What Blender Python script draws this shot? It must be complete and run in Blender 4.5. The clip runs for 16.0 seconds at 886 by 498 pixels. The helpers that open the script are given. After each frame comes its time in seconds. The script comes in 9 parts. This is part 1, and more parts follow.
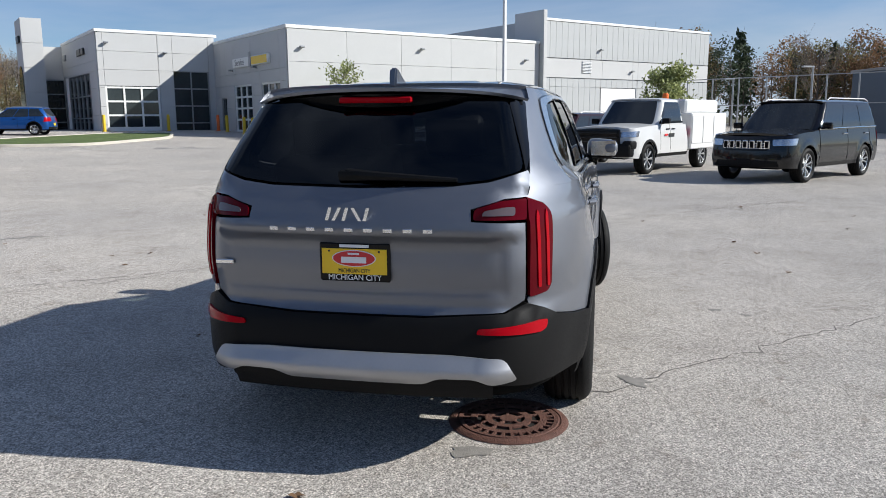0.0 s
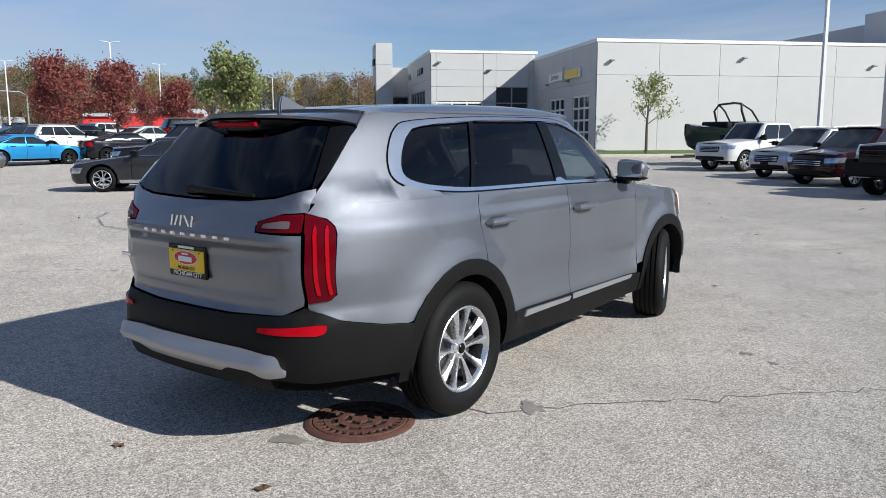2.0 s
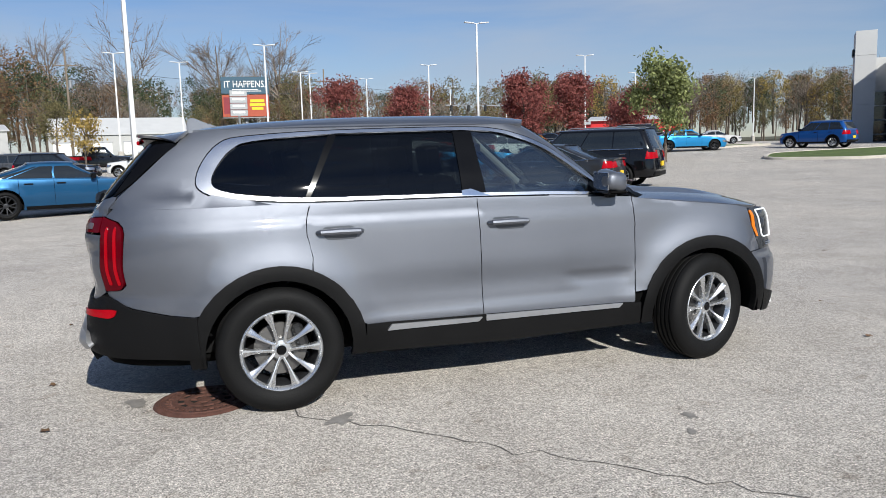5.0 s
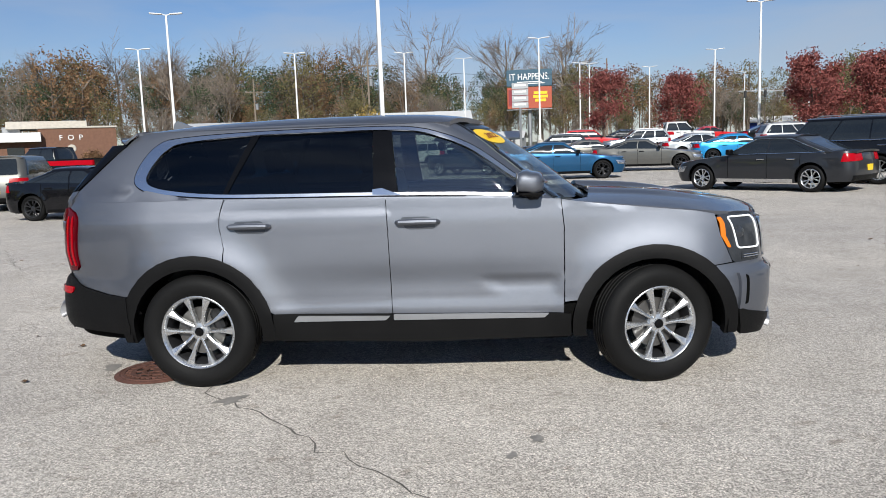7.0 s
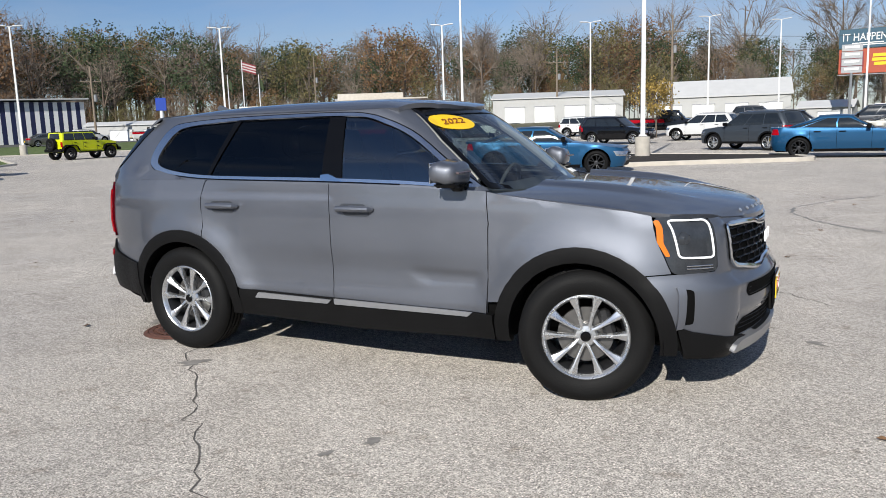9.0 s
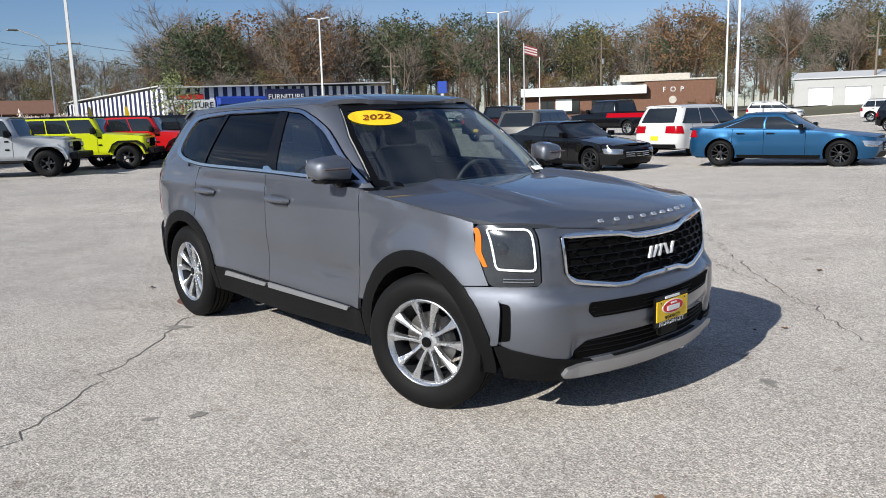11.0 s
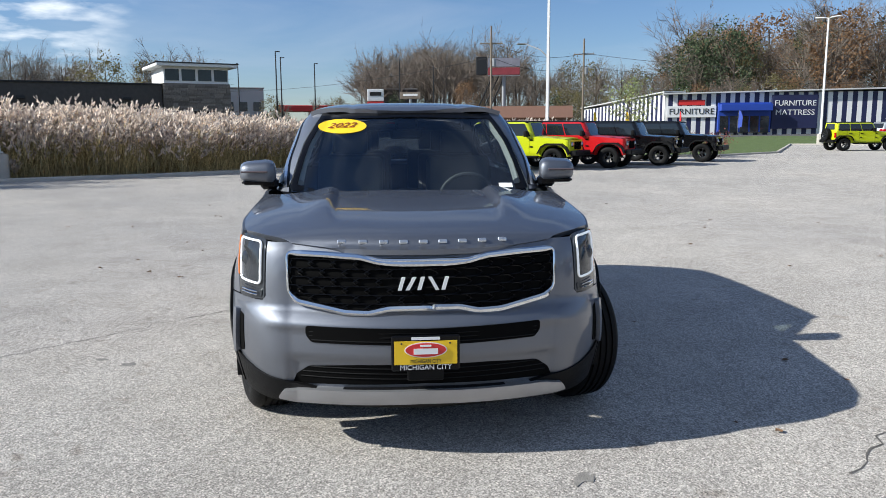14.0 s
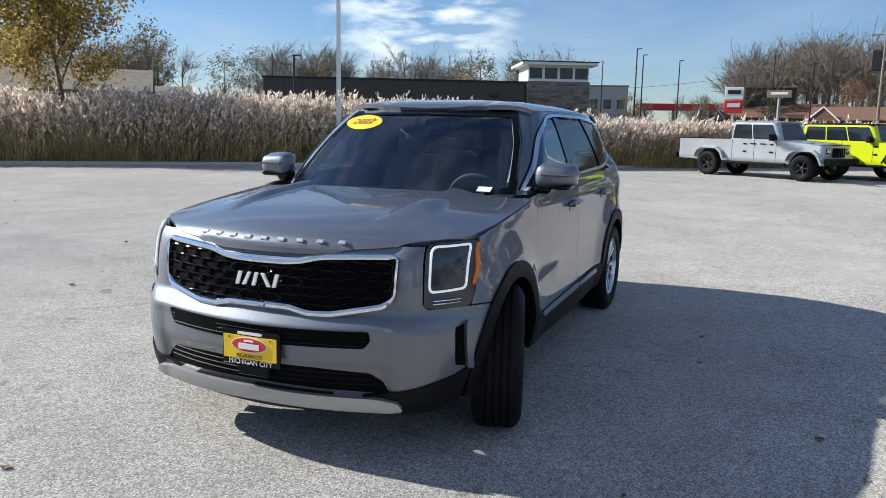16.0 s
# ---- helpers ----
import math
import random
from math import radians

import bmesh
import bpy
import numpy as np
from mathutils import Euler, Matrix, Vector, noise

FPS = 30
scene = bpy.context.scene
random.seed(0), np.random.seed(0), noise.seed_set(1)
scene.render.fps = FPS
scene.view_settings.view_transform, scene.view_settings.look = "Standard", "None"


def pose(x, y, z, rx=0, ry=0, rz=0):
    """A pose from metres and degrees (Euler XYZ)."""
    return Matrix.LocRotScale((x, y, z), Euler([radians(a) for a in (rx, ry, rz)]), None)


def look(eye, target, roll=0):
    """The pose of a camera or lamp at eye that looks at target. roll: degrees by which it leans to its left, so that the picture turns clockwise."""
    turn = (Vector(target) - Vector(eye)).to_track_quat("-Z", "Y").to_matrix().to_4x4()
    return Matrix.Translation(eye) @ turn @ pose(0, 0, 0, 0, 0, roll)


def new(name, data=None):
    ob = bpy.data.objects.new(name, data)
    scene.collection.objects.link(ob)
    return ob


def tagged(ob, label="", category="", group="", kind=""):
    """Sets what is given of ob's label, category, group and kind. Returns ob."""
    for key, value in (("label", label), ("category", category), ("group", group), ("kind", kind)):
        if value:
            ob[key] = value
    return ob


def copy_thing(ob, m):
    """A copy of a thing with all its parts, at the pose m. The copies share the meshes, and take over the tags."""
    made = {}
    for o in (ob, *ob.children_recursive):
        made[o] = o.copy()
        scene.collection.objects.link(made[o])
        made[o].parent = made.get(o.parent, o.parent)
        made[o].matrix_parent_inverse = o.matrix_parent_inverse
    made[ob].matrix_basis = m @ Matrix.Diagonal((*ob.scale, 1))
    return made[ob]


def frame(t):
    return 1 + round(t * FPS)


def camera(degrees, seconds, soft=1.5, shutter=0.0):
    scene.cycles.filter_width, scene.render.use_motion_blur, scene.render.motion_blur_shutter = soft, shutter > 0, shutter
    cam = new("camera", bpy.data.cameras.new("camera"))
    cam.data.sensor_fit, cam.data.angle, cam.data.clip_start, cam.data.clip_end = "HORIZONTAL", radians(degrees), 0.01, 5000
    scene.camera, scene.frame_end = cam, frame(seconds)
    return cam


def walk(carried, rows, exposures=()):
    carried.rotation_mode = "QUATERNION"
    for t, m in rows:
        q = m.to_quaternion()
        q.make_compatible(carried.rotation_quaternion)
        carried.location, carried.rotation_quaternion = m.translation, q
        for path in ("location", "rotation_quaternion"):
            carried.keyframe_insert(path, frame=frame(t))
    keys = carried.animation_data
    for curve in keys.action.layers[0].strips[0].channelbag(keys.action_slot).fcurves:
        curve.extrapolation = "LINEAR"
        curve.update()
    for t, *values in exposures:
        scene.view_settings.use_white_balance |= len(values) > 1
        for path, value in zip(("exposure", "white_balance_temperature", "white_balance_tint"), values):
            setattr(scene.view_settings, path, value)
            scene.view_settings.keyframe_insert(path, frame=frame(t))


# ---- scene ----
cam = camera(59.7, 16.0, soft=0.9)
PATH = [
    (0, (-5.584, -1.04, 1.503), (-3.656, -0.623, 1.171), -0.4),
    (0.5, (-5.493, -1.641, 1.507), (-3.632, -0.989, 1.171), 0.1),
    (1, (-5.328, -2.214, 1.526), (-3.552, -1.353, 1.199), 0.2),
    (1.5, (-5.077, -2.78, 1.533), (-3.396, -1.743, 1.22), 0.1),
    (2, (-4.817, -3.345, 1.543), (-3.239, -2.154, 1.246), -0.2),
    (2.5, (-4.436, -3.803, 1.541), (-2.978, -2.464, 1.255), -0.6),
    (3, (-4.006, -4.255, 1.536), (-2.696, -2.77, 1.255), -1.1),
    (3.5, (-3.517, -4.656, 1.527), (-2.375, -3.038, 1.247), -1.4),
    (4, (-3.025, -5.022, 1.507), (-2.059, -3.293, 1.227), -1.6),
    (4.5, (-2.486, -5.31, 1.532), (-1.707, -3.488, 1.263), -1.8),
    (4.7, (-2.229, -5.354, 1.527), (-1.525, -3.501, 1.259), -1.7),
    (6.8, (0.246, -5.736, 1.53), (0.182, -3.754, 1.271), -1.9),
    (7, (0.49, -5.688, 1.511), (0.348, -3.711, 1.243), -2.0),
    (7.5, (1.068, -5.619, 1.5), (0.727, -3.67, 1.205), -2.0),
    (8, (1.595, -5.461, 1.507), (1.053, -3.56, 1.2), -1.7),
    (8.5, (2.133, -5.22, 1.515), (1.406, -3.382, 1.206), -1.7),
    (9, (2.651, -4.947, 1.544), (1.757, -3.187, 1.225), -1.8),
    (9.2, (2.857, -4.806, 1.506), (1.899, -3.081, 1.182), -1.7),
    (11.3, (4.765, -3.249, 1.572), (3.21, -2.036, 1.238), -1.5),
    (11.5, (4.911, -3.066, 1.551), (3.303, -1.922, 1.226), -1.4),
    (12, (5.22, -2.544, 1.569), (3.494, -1.582, 1.258), -1.1),
    (12.5, (5.491, -2.004, 1.577), (3.673, -1.226, 1.278), -0.8),
    (13, (5.637, -1.431, 1.559), (3.75, -0.839, 1.262), -0.5),
    (13.5, (5.757, -0.795, 1.545), (3.819, -0.405, 1.244), -0.4),
    (14, (5.763, -0.194, 1.537), (3.794, -0.034, 1.229), -0.3),
    (14.5, (5.729, 0.404, 1.553), (3.756, 0.318, 1.24), 0.0),
    (15, (5.625, 0.954, 1.573), (3.677, 0.627, 1.255), 0.4),
    (15.5, (5.417, 1.525, 1.568), (3.521, 0.974, 1.25), 0.7),
    (16, (5.193, 2.075, 1.555), (3.363, 1.334, 1.235), 1.1),
]
walk(cam, [(t, look(eye, target, roll)) for t, eye, target, roll in PATH], [(0.0, 0.34, 6250, 8), (3.0, 0.22, 6250, 8), (7.5, 0.12, 6350, 8), (9.0, 0.15, 6400, 9), (12.5, 0.36, 6250, 8), (14.5, 0.52, 6150, 6), (16.0, 0.60, 6150, 5)])

# ---- world, sun, exposure ----
SUN_DIR = Vector((0.12, -1.0, 0.616)).normalized()
world = bpy.data.worlds.new("sky")
scene.world = world
world.use_nodes = True
wn, wl = world.node_tree.nodes, world.node_tree.links
wn.clear()
w_out = wn.new("ShaderNodeOutputWorld")
w_bg = wn.new("ShaderNodeBackground")
w_sky = wn.new("ShaderNodeTexSky")
w_sky.sky_type = "NISHITA"
w_sky.sun_disc = False
w_sky.sun_elevation = math.asin(SUN_DIR.z)
w_sky.sun_rotation = math.atan2(SUN_DIR.x, SUN_DIR.y)
w_sky.air_density, w_sky.dust_density, w_sky.ozone_density = 1.0, 0.1, 3.0
w_co = wn.new("ShaderNodeTexCoord")
w_map = wn.new("ShaderNodeMapping")
w_map.inputs["Scale"].default_value = (1.0, 1.0, 6.0)
w_noise = wn.new("ShaderNodeTexNoise")
w_noise.inputs["Scale"].default_value = 1.7
w_noise.inputs["Detail"].default_value = 7.0
w_noise.inputs["Roughness"].default_value = 0.55
w_noise.inputs["Distortion"].default_value = 0.5
w_ramp = wn.new("ShaderNodeValToRGB")
w_ramp.color_ramp.elements[0].position, w_ramp.color_ramp.elements[1].position = 0.40, 0.86
w_mix = wn.new("ShaderNodeMix")
w_mix.data_type = "RGBA"
w_mix.inputs["B"].default_value = (5.9, 6.7, 8.1, 1)
wl.new(w_co.outputs["Generated"], w_map.inputs["Vector"])
wl.new(w_map.outputs["Vector"], w_noise.inputs["Vector"])
w_sep, w_side, w_sum = wn.new("ShaderNodeSeparateXYZ"), wn.new("ShaderNodeMath"), wn.new("ShaderNodeMath")
w_side.operation, w_sum.operation = "MULTIPLY", "ADD"
w_side.inputs[1].default_value = 0.10
wl.new(w_co.outputs["Generated"], w_sep.inputs["Vector"])
wl.new(w_sep.outputs["X"], w_side.inputs[0])
wl.new(w_noise.outputs["Fac"], w_sum.inputs[0])
wl.new(w_side.outputs[0], w_sum.inputs[1])
wl.new(w_sum.outputs[0], w_ramp.inputs["Fac"])
wl.new(w_ramp.outputs["Color"], w_mix.inputs["Factor"])
w_tint = wn.new("ShaderNodeMix")
w_tint.data_type, w_tint.blend_type = "RGBA", "MULTIPLY"
w_tint.inputs["Factor"].default_value = 1.0
w_tint.inputs["B"].default_value = (0.88, 0.95, 1.15, 1)
wl.new(w_sky.outputs["Color"], w_tint.inputs["A"])
wl.new(w_tint.outputs["Result"], w_mix.inputs["A"])
# a small bright cloud low in the west
w_dot, w_near, w_puff, w_both, w_white = wn.new("ShaderNodeVectorMath"), wn.new("ShaderNodeMapRange"), wn.new("ShaderNodeTexNoise"), wn.new("ShaderNodeMath"), wn.new("ShaderNodeMix")
w_dot.operation = "DOT_PRODUCT"
w_dot.inputs[1].default_value = Vector((-0.905, -0.40, 0.152)).normalized()
w_near.inputs["From Min"].default_value, w_near.inputs["From Max"].default_value = 0.9905, 0.9990
w_cmap = wn.new("ShaderNodeMapping")
w_cmap.inputs["Scale"].default_value = (9.0, 9.0, 34.0)
w_puff.inputs["Scale"].default_value, w_puff.inputs["Detail"].default_value = 1.6, 8.0
w_cut = wn.new("ShaderNodeMapRange")
w_cut.inputs["From Min"].default_value, w_cut.inputs["From Max"].default_value = 0.44, 0.66
w_both.operation = "MULTIPLY"
w_white.data_type = "RGBA"
w_white.inputs["B"].default_value = (11.0, 11.4, 12.0, 1)
wl.new(w_co.outputs["Generated"], w_dot.inputs[0])
wl.new(w_dot.outputs["Value"], w_near.inputs["Value"])
wl.new(w_co.outputs["Generated"], w_cmap.inputs["Vector"])
wl.new(w_cmap.outputs["Vector"], w_puff.inputs["Vector"])
wl.new(w_puff.outputs["Fac"], w_cut.inputs["Value"])
wl.new(w_cut.outputs["Result"], w_both.inputs[0])
wl.new(w_near.outputs["Result"], w_both.inputs[1])
wl.new(w_both.outputs[0], w_white.inputs["Factor"])
wl.new(w_mix.outputs["Result"], w_white.inputs["A"])
wl.new(w_white.outputs["Result"], w_bg.inputs["Color"])
wl.new(w_bg.outputs["Background"], w_out.inputs["Surface"])
w_bg.inputs["Strength"].default_value = 0.067

sun_data = bpy.data.lights.new("sun", "SUN")
sun_data.energy, sun_data.angle, sun_data.color = 5.0, radians(0.6), (1.0, 0.95, 0.87)
sun = new("sun", sun_data)
sun.matrix_world = look(SUN_DIR * 100, (0, 0, 0))


# ---- materials ----
def mat(name, col, rough=0.6, metal=0.0, var=0.12, scale=6.0, bump=0.0, bscale=60.0, coat=0.0, island=0.0, col2=None, spec=0.5, rnd=0.0):
    """A principled material with two scales of variation, and a fine relief."""
    m = bpy.data.materials.new(name)
    m.use_nodes = True
    n, l = m.node_tree.nodes, m.node_tree.links
    b = n["Principled BSDF"]
    b.inputs["Roughness"].default_value = rough
    b.inputs["Metallic"].default_value = metal
    b.inputs["Coat Weight"].default_value = coat
    b.inputs["Coat Roughness"].default_value = 0.03
    b.inputs["Specular IOR Level"].default_value = spec
    co = n.new("ShaderNodeTexCoord")
    big, fine = n.new("ShaderNodeTexNoise"), n.new("ShaderNodeTexNoise")
    big.inputs["Scale"].default_value, fine.inputs["Scale"].default_value = scale, scale * 11
    big.inputs["Detail"].default_value = fine.inputs["Detail"].default_value = 5
    for k in (big, fine):
        l.new(co.outputs["Object"], k.inputs["Vector"])
    add = n.new("ShaderNodeMath")
    add.operation = "MULTIPLY_ADD"
    l.new(fine.outputs["Fac"], add.inputs[0])
    add.inputs[1].default_value = 0.45
    l.new(big.outputs["Fac"], add.inputs[2])
    mr = n.new("ShaderNodeMapRange")
    mr.inputs["From Min"].default_value, mr.inputs["From Max"].default_value = 0.45, 1.0
    l.new(add.outputs[0], mr.inputs["Value"])
    mix = n.new("ShaderNodeMix")
    mix.data_type = "RGBA"
    c2 = col2 or [min(1, c * (1 + var)) for c in col]
    mix.inputs["A"].default_value = (*[c * (1 - var) for c in col], 1)
    mix.inputs["B"].default_value = (*c2, 1)
    l.new(mr.outputs["Result"], mix.inputs["Factor"])
    last = mix.outputs["Result"]
    if island or rnd:
        hsv = n.new("ShaderNodeHueSaturation")
        if island:
            src = n.new("ShaderNodeNewGeometry").outputs["Random Per Island"]
        else:
            src = n.new("ShaderNodeObjectInfo").outputs["Random"]
        k = n.new("ShaderNodeMapRange")
        k.inputs["To Min"].default_value, k.inputs["To Max"].default_value = 1 - (island or rnd), 1 + (island or rnd)
        l.new(src, k.inputs["Value"])
        l.new(k.outputs["Result"], hsv.inputs["Value"])
        l.new(last, hsv.inputs["Color"])
        last = hsv.outputs["Color"]
    l.new(last, b.inputs["Base Color"])
    rr = n.new("ShaderNodeMapRange")
    rr.inputs["To Min"].default_value, rr.inputs["To Max"].default_value = max(0.02, rough * 0.85), min(1, rough * 1.15)
    l.new(add.outputs[0], rr.inputs["Value"])
    l.new(rr.outputs["Result"], b.inputs["Roughness"])
    if bump:
        t = n.new("ShaderNodeTexNoise")
        t.inputs["Scale"].default_value, t.inputs["Detail"].default_value = bscale, 4
        l.new(co.outputs["Object"], t.inputs["Vector"])
        bp = n.new("ShaderNodeBump")
        bp.inputs["Strength"].default_value, bp.inputs["Distance"].default_value = min(1, bump), 0.02
        l.new(t.outputs["Fac"], bp.inputs["Height"])
        l.new(bp.outputs["Normal"], b.inputs["Normal"])
    return m


def glass_mat(name, tint, rough=0.02, shine=0.05):
    m = bpy.data.materials.new(name)
    m.use_nodes = True
    n, l = m.node_tree.nodes, m.node_tree.links
    out = n["Material Output"]
    n.remove(n["Principled BSDF"])
    tr, gl, mx, fr = n.new("ShaderNodeBsdfTransparent"), n.new("ShaderNodeBsdfGlossy"), n.new("ShaderNodeMixShader"), n.new("ShaderNodeLayerWeight")
    pw, sc = n.new("ShaderNodeMath"), n.new("ShaderNodeMath")
    tr.inputs["Color"].default_value = (*tint, 1)
    gl.inputs["Roughness"].default_value = rough
    # reflection grows towards glancing angles
    pw.operation, sc.operation = "POWER", "MULTIPLY_ADD"
    pw.inputs[1].default_value, sc.inputs[1].default_value, sc.inputs[2].default_value = 5.0, 0.85, shine
    l.new(fr.outputs["Facing"], pw.inputs[0])
    l.new(pw.outputs[0], sc.inputs[0])
    l.new(sc.outputs[0], mx.inputs["Fac"])
    l.new(tr.outputs["BSDF"], mx.inputs[1])
    l.new(gl.outputs["BSDF"], mx.inputs[2])
    l.new(mx.outputs["Shader"], out.inputs["Surface"])
    return m


def paint(name, col, metal=0.55, rough=0.35, flake=0.25):
    """Car paint: a metallic base with fine flakes under a clear coat."""
    m = mat(name, col, rough=rough, metal=metal, var=0.03, scale=2.0, coat=1.0 if flake else 0.6, spec=0.5 if flake else 0.25)
    n, l = m.node_tree.nodes, m.node_tree.links
    if flake:
        b = n["Principled BSDF"]
        co = n.new("ShaderNodeTexCoord")
        v = n.new("ShaderNodeTexVoronoi")
        v.inputs["Scale"].default_value = 900
        l.new(co.outputs["Object"], v.inputs["Vector"])
        nm = n.new("ShaderNodeBump")
        nm.inputs["Strength"].default_value, nm.inputs["Distance"].default_value = flake, 0.001
        l.new(v.outputs["Distance"], nm.inputs["Height"])
        l.new(nm.outputs["Normal"], b.inputs["Normal"])
        b.inputs["Coat IOR"].default_value = 1.5
    return m


def lot_mat():
    """Pale worn asphalt: coarse light aggregate, broad stains and patches."""
    m = bpy.data.materials.new("lot asphalt")
    m.use_nodes = True
    n, l = m.node_tree.nodes, m.node_tree.links
    b = n["Principled BSDF"]
    co = n.new("ShaderNodeTexCoord")

    def tex(kind, scale, detail=3.0, rough=0.5):
        k = n.new(kind)
        k.inputs["Scale"].default_value = scale
        k.inputs["Detail"].default_value = detail
        k.inputs["Roughness"].default_value = rough
        l.new(co.outputs["Object"], k.inputs["Vector"])
        return k

    def ramp(src, a, bb, ca, cb):
        r = n.new("ShaderNodeValToRGB")
        e = r.color_ramp.elements
        e[0].position, e[1].position = a, bb
        e[0].color, e[1].color = (*ca, 1), (*cb, 1)
        l.new(src, r.inputs["Fac"])
        return r.outputs["Color"]

    def mul(a, c, fac=1.0):
        k = n.new("ShaderNodeMix")
        k.data_type, k.blend_type = "RGBA", "MULTIPLY"
        k.inputs["Factor"].default_value = fac
        l.new(a, k.inputs["A"])
        l.new(c, k.inputs["B"])
        return k.outputs["Result"]

    grain = tex("ShaderNodeTexNoise", 110.0, 4.0, 0.75)
    stone = n.new("ShaderNodeTexVoronoi")
    stone.inputs["Scale"].default_value = 75
    l.new(co.outputs["Object"], stone.inputs["Vector"])
    broad = tex("ShaderNodeTexNoise", 0.22, 6.0, 0.6)
    patch = tex("ShaderNodeTexNoise", 1.3, 5.0, 0.62)
    spot = tex("ShaderNodeTexNoise", 5.5, 3.0, 0.5)
    base = ramp(grain.outputs["Fac"], 0.37, 0.63, (0.12, 0.112, 0.102), (0.755, 0.712, 0.66))
    sep = n.new("ShaderNodeSeparateColor")
    l.new(stone.outputs["Color"], sep.inputs["Color"])
    base = mul(base, ramp(sep.outputs["Red"], 0.05, 0.9, (0.66, 0.65, 0.64), (1.24, 1.23, 1.21)))
    base = mul(base, ramp(broad.outputs["Fac"], 0.33, 0.7, (0.86, 0.86, 0.87), (1.10, 1.09, 1.07)))
    base = mul(base, ramp(patch.outputs["Fac"], 0.30, 0.62, (0.86, 0.85, 0.84), (1.04, 1.04, 1.04)))
    base = mul(base, ramp(spot.outputs["Fac"], 0.26, 0.38, (0.72, 0.69, 0.66), (1, 1, 1)))
    l.new(base, b.inputs["Base Color"])
    b.inputs["Roughness"].default_value = 0.82
    b.inputs["Specular IOR Level"].default_value = 0.25
    b.inputs["Diffuse Roughness"].default_value = 0.22
    bp = n.new("ShaderNodeBump")
    bp.inputs["Strength"].default_value, bp.inputs["Distance"].default_value = 0.55, 0.006
    l.new(grain.outputs["Fac"], bp.inputs["Height"])
    l.new(bp.outputs["Normal"], b.inputs["Normal"])
    return m


M_LOT = lot_mat()
M_KERB = mat("kerb concrete", (0.50, 0.46, 0.40), 0.85, var=0.15, scale=3, bump=0.4, bscale=90)
M_GRASS = mat("mown grass", (0.095, 0.135, 0.035), 0.9, var=0.35, scale=1.5, bump=0.8, bscale=70)
M_EARTH = mat("far ground", (0.095, 0.09, 0.05), 0.95, var=0.35, scale=0.06, bump=0.3, bscale=5)
M_MULCH = mat("dark mulch", (0.028, 0.022, 0.017), 0.95, var=0.45, scale=8, bump=1.0, bscale=60)
M_ROAD = mat("road asphalt", (0.085, 0.083, 0.08), 0.85, var=0.12, scale=0.5)
M_WHITEWALL = mat("white panel wall", (0.52, 0.52, 0.515), 0.55, var=0.035, scale=0.8, bump=0.04, bscale=40)
M_GREYWALL = mat("grey ribbed wall", (0.44, 0.45, 0.45), 0.5, var=0.04, scale=0.9)
M_DARKWALL = mat("dark brown-grey brick wall", (0.075, 0.068, 0.062), 0.8, var=0.2, scale=2.5, bump=0.3, bscale=30)
M_BRICK = mat("red brown brick", (0.17, 0.088, 0.058), 0.85, var=0.2, scale=3, bump=0.4, bscale=30)
M_STONE = mat("stacked stone", (0.20, 0.175, 0.15), 0.85, var=0.35, scale=6, bump=0.6, bscale=20, rnd=0.35)
M_TRIMWHITE = mat("white trim", (0.78, 0.78, 0.76), 0.5, var=0.04, scale=2)
M_STEELWHITE = mat("white painted steel", (0.66, 0.66, 0.655), 0.38, var=0.03, scale=3)
M_CONCRETE = mat("cast concrete", (0.42, 0.39, 0.34), 0.85, var=0.14, scale=4, bump=0.3, bscale=60)
M_ROOFGREY = mat("grey roofing", (0.30, 0.29, 0.28), 0.8, var=0.1, scale=2)
M_ROOFWHITE = mat("white metal roof", (0.56, 0.56, 0.55), 0.4, var=0.06, scale=1.0)
M_WOODPOLE = mat("weathered wood pole", (0.21, 0.17, 0.13), 0.9, var=0.25, scale=2, bump=0.4, bscale=30)
M_BLACKMETAL = mat("black metal", (0.015, 0.015, 0.016), 0.4, var=0.1)
M_WIRE = mat("cable", (0.03, 0.03, 0.03), 0.6)
M_GREYMETAL = mat("grey metal", (0.33, 0.34, 0.35), 0.45, metal=0.6, var=0.1)
M_YELLOW = mat("safety yellow paint", (0.75, 0.50, 0.02), 0.5, var=0.06)
M_ORANGE = mat("orange plastic", (0.85, 0.16, 0.02), 0.5)
M_NAVY = mat("navy blue cladding", (0.016, 0.02, 0.07), 0.5, var=0.1, scale=2)
M_BLUE = mat("blue awning", (0.02, 0.06, 0.36), 0.5, var=0.1)
M_REDSIGN = mat("red sign panel", (0.62, 0.03, 0.03), 0.5, var=0.08)
M_ORANGESIGN = mat("orange red billboard panel", (0.38, 0.07, 0.03), 0.5, var=0.1)
M_TEALSIGN = mat("dark teal billboard panel", (0.03, 0.085, 0.13), 0.5, var=0.08)
M_INK = mat("black lettering", (0.012, 0.012, 0.012), 0.5)
M_SIGNWHITE = mat("white sign face", (0.80, 0.80, 0.79), 0.4, var=0.03)
M_SIGNYELLOW = mat("yellow sign face", (0.85, 0.55, 0.015), 0.4, var=0.03)
M_WINDOWDARK = mat("dark window glass", (0.016, 0.02, 0.024), 0.06, var=0.2, scale=0.6, spec=0.7)
M_WINDOWMID = mat("grey window glass", (0.03, 0.038, 0.042), 0.05, var=0.3, scale=0.5, spec=0.45)
M_BARK = mat("grey brown bark", (0.12, 0.095, 0.075), 0.9, var=0.25, scale=4, bump=0.5, bscale=25)
M_TWIG = mat("bare twigs", (0.19, 0.155, 0.125), 0.95, var=0.2, scale=0.4, island=0.3)
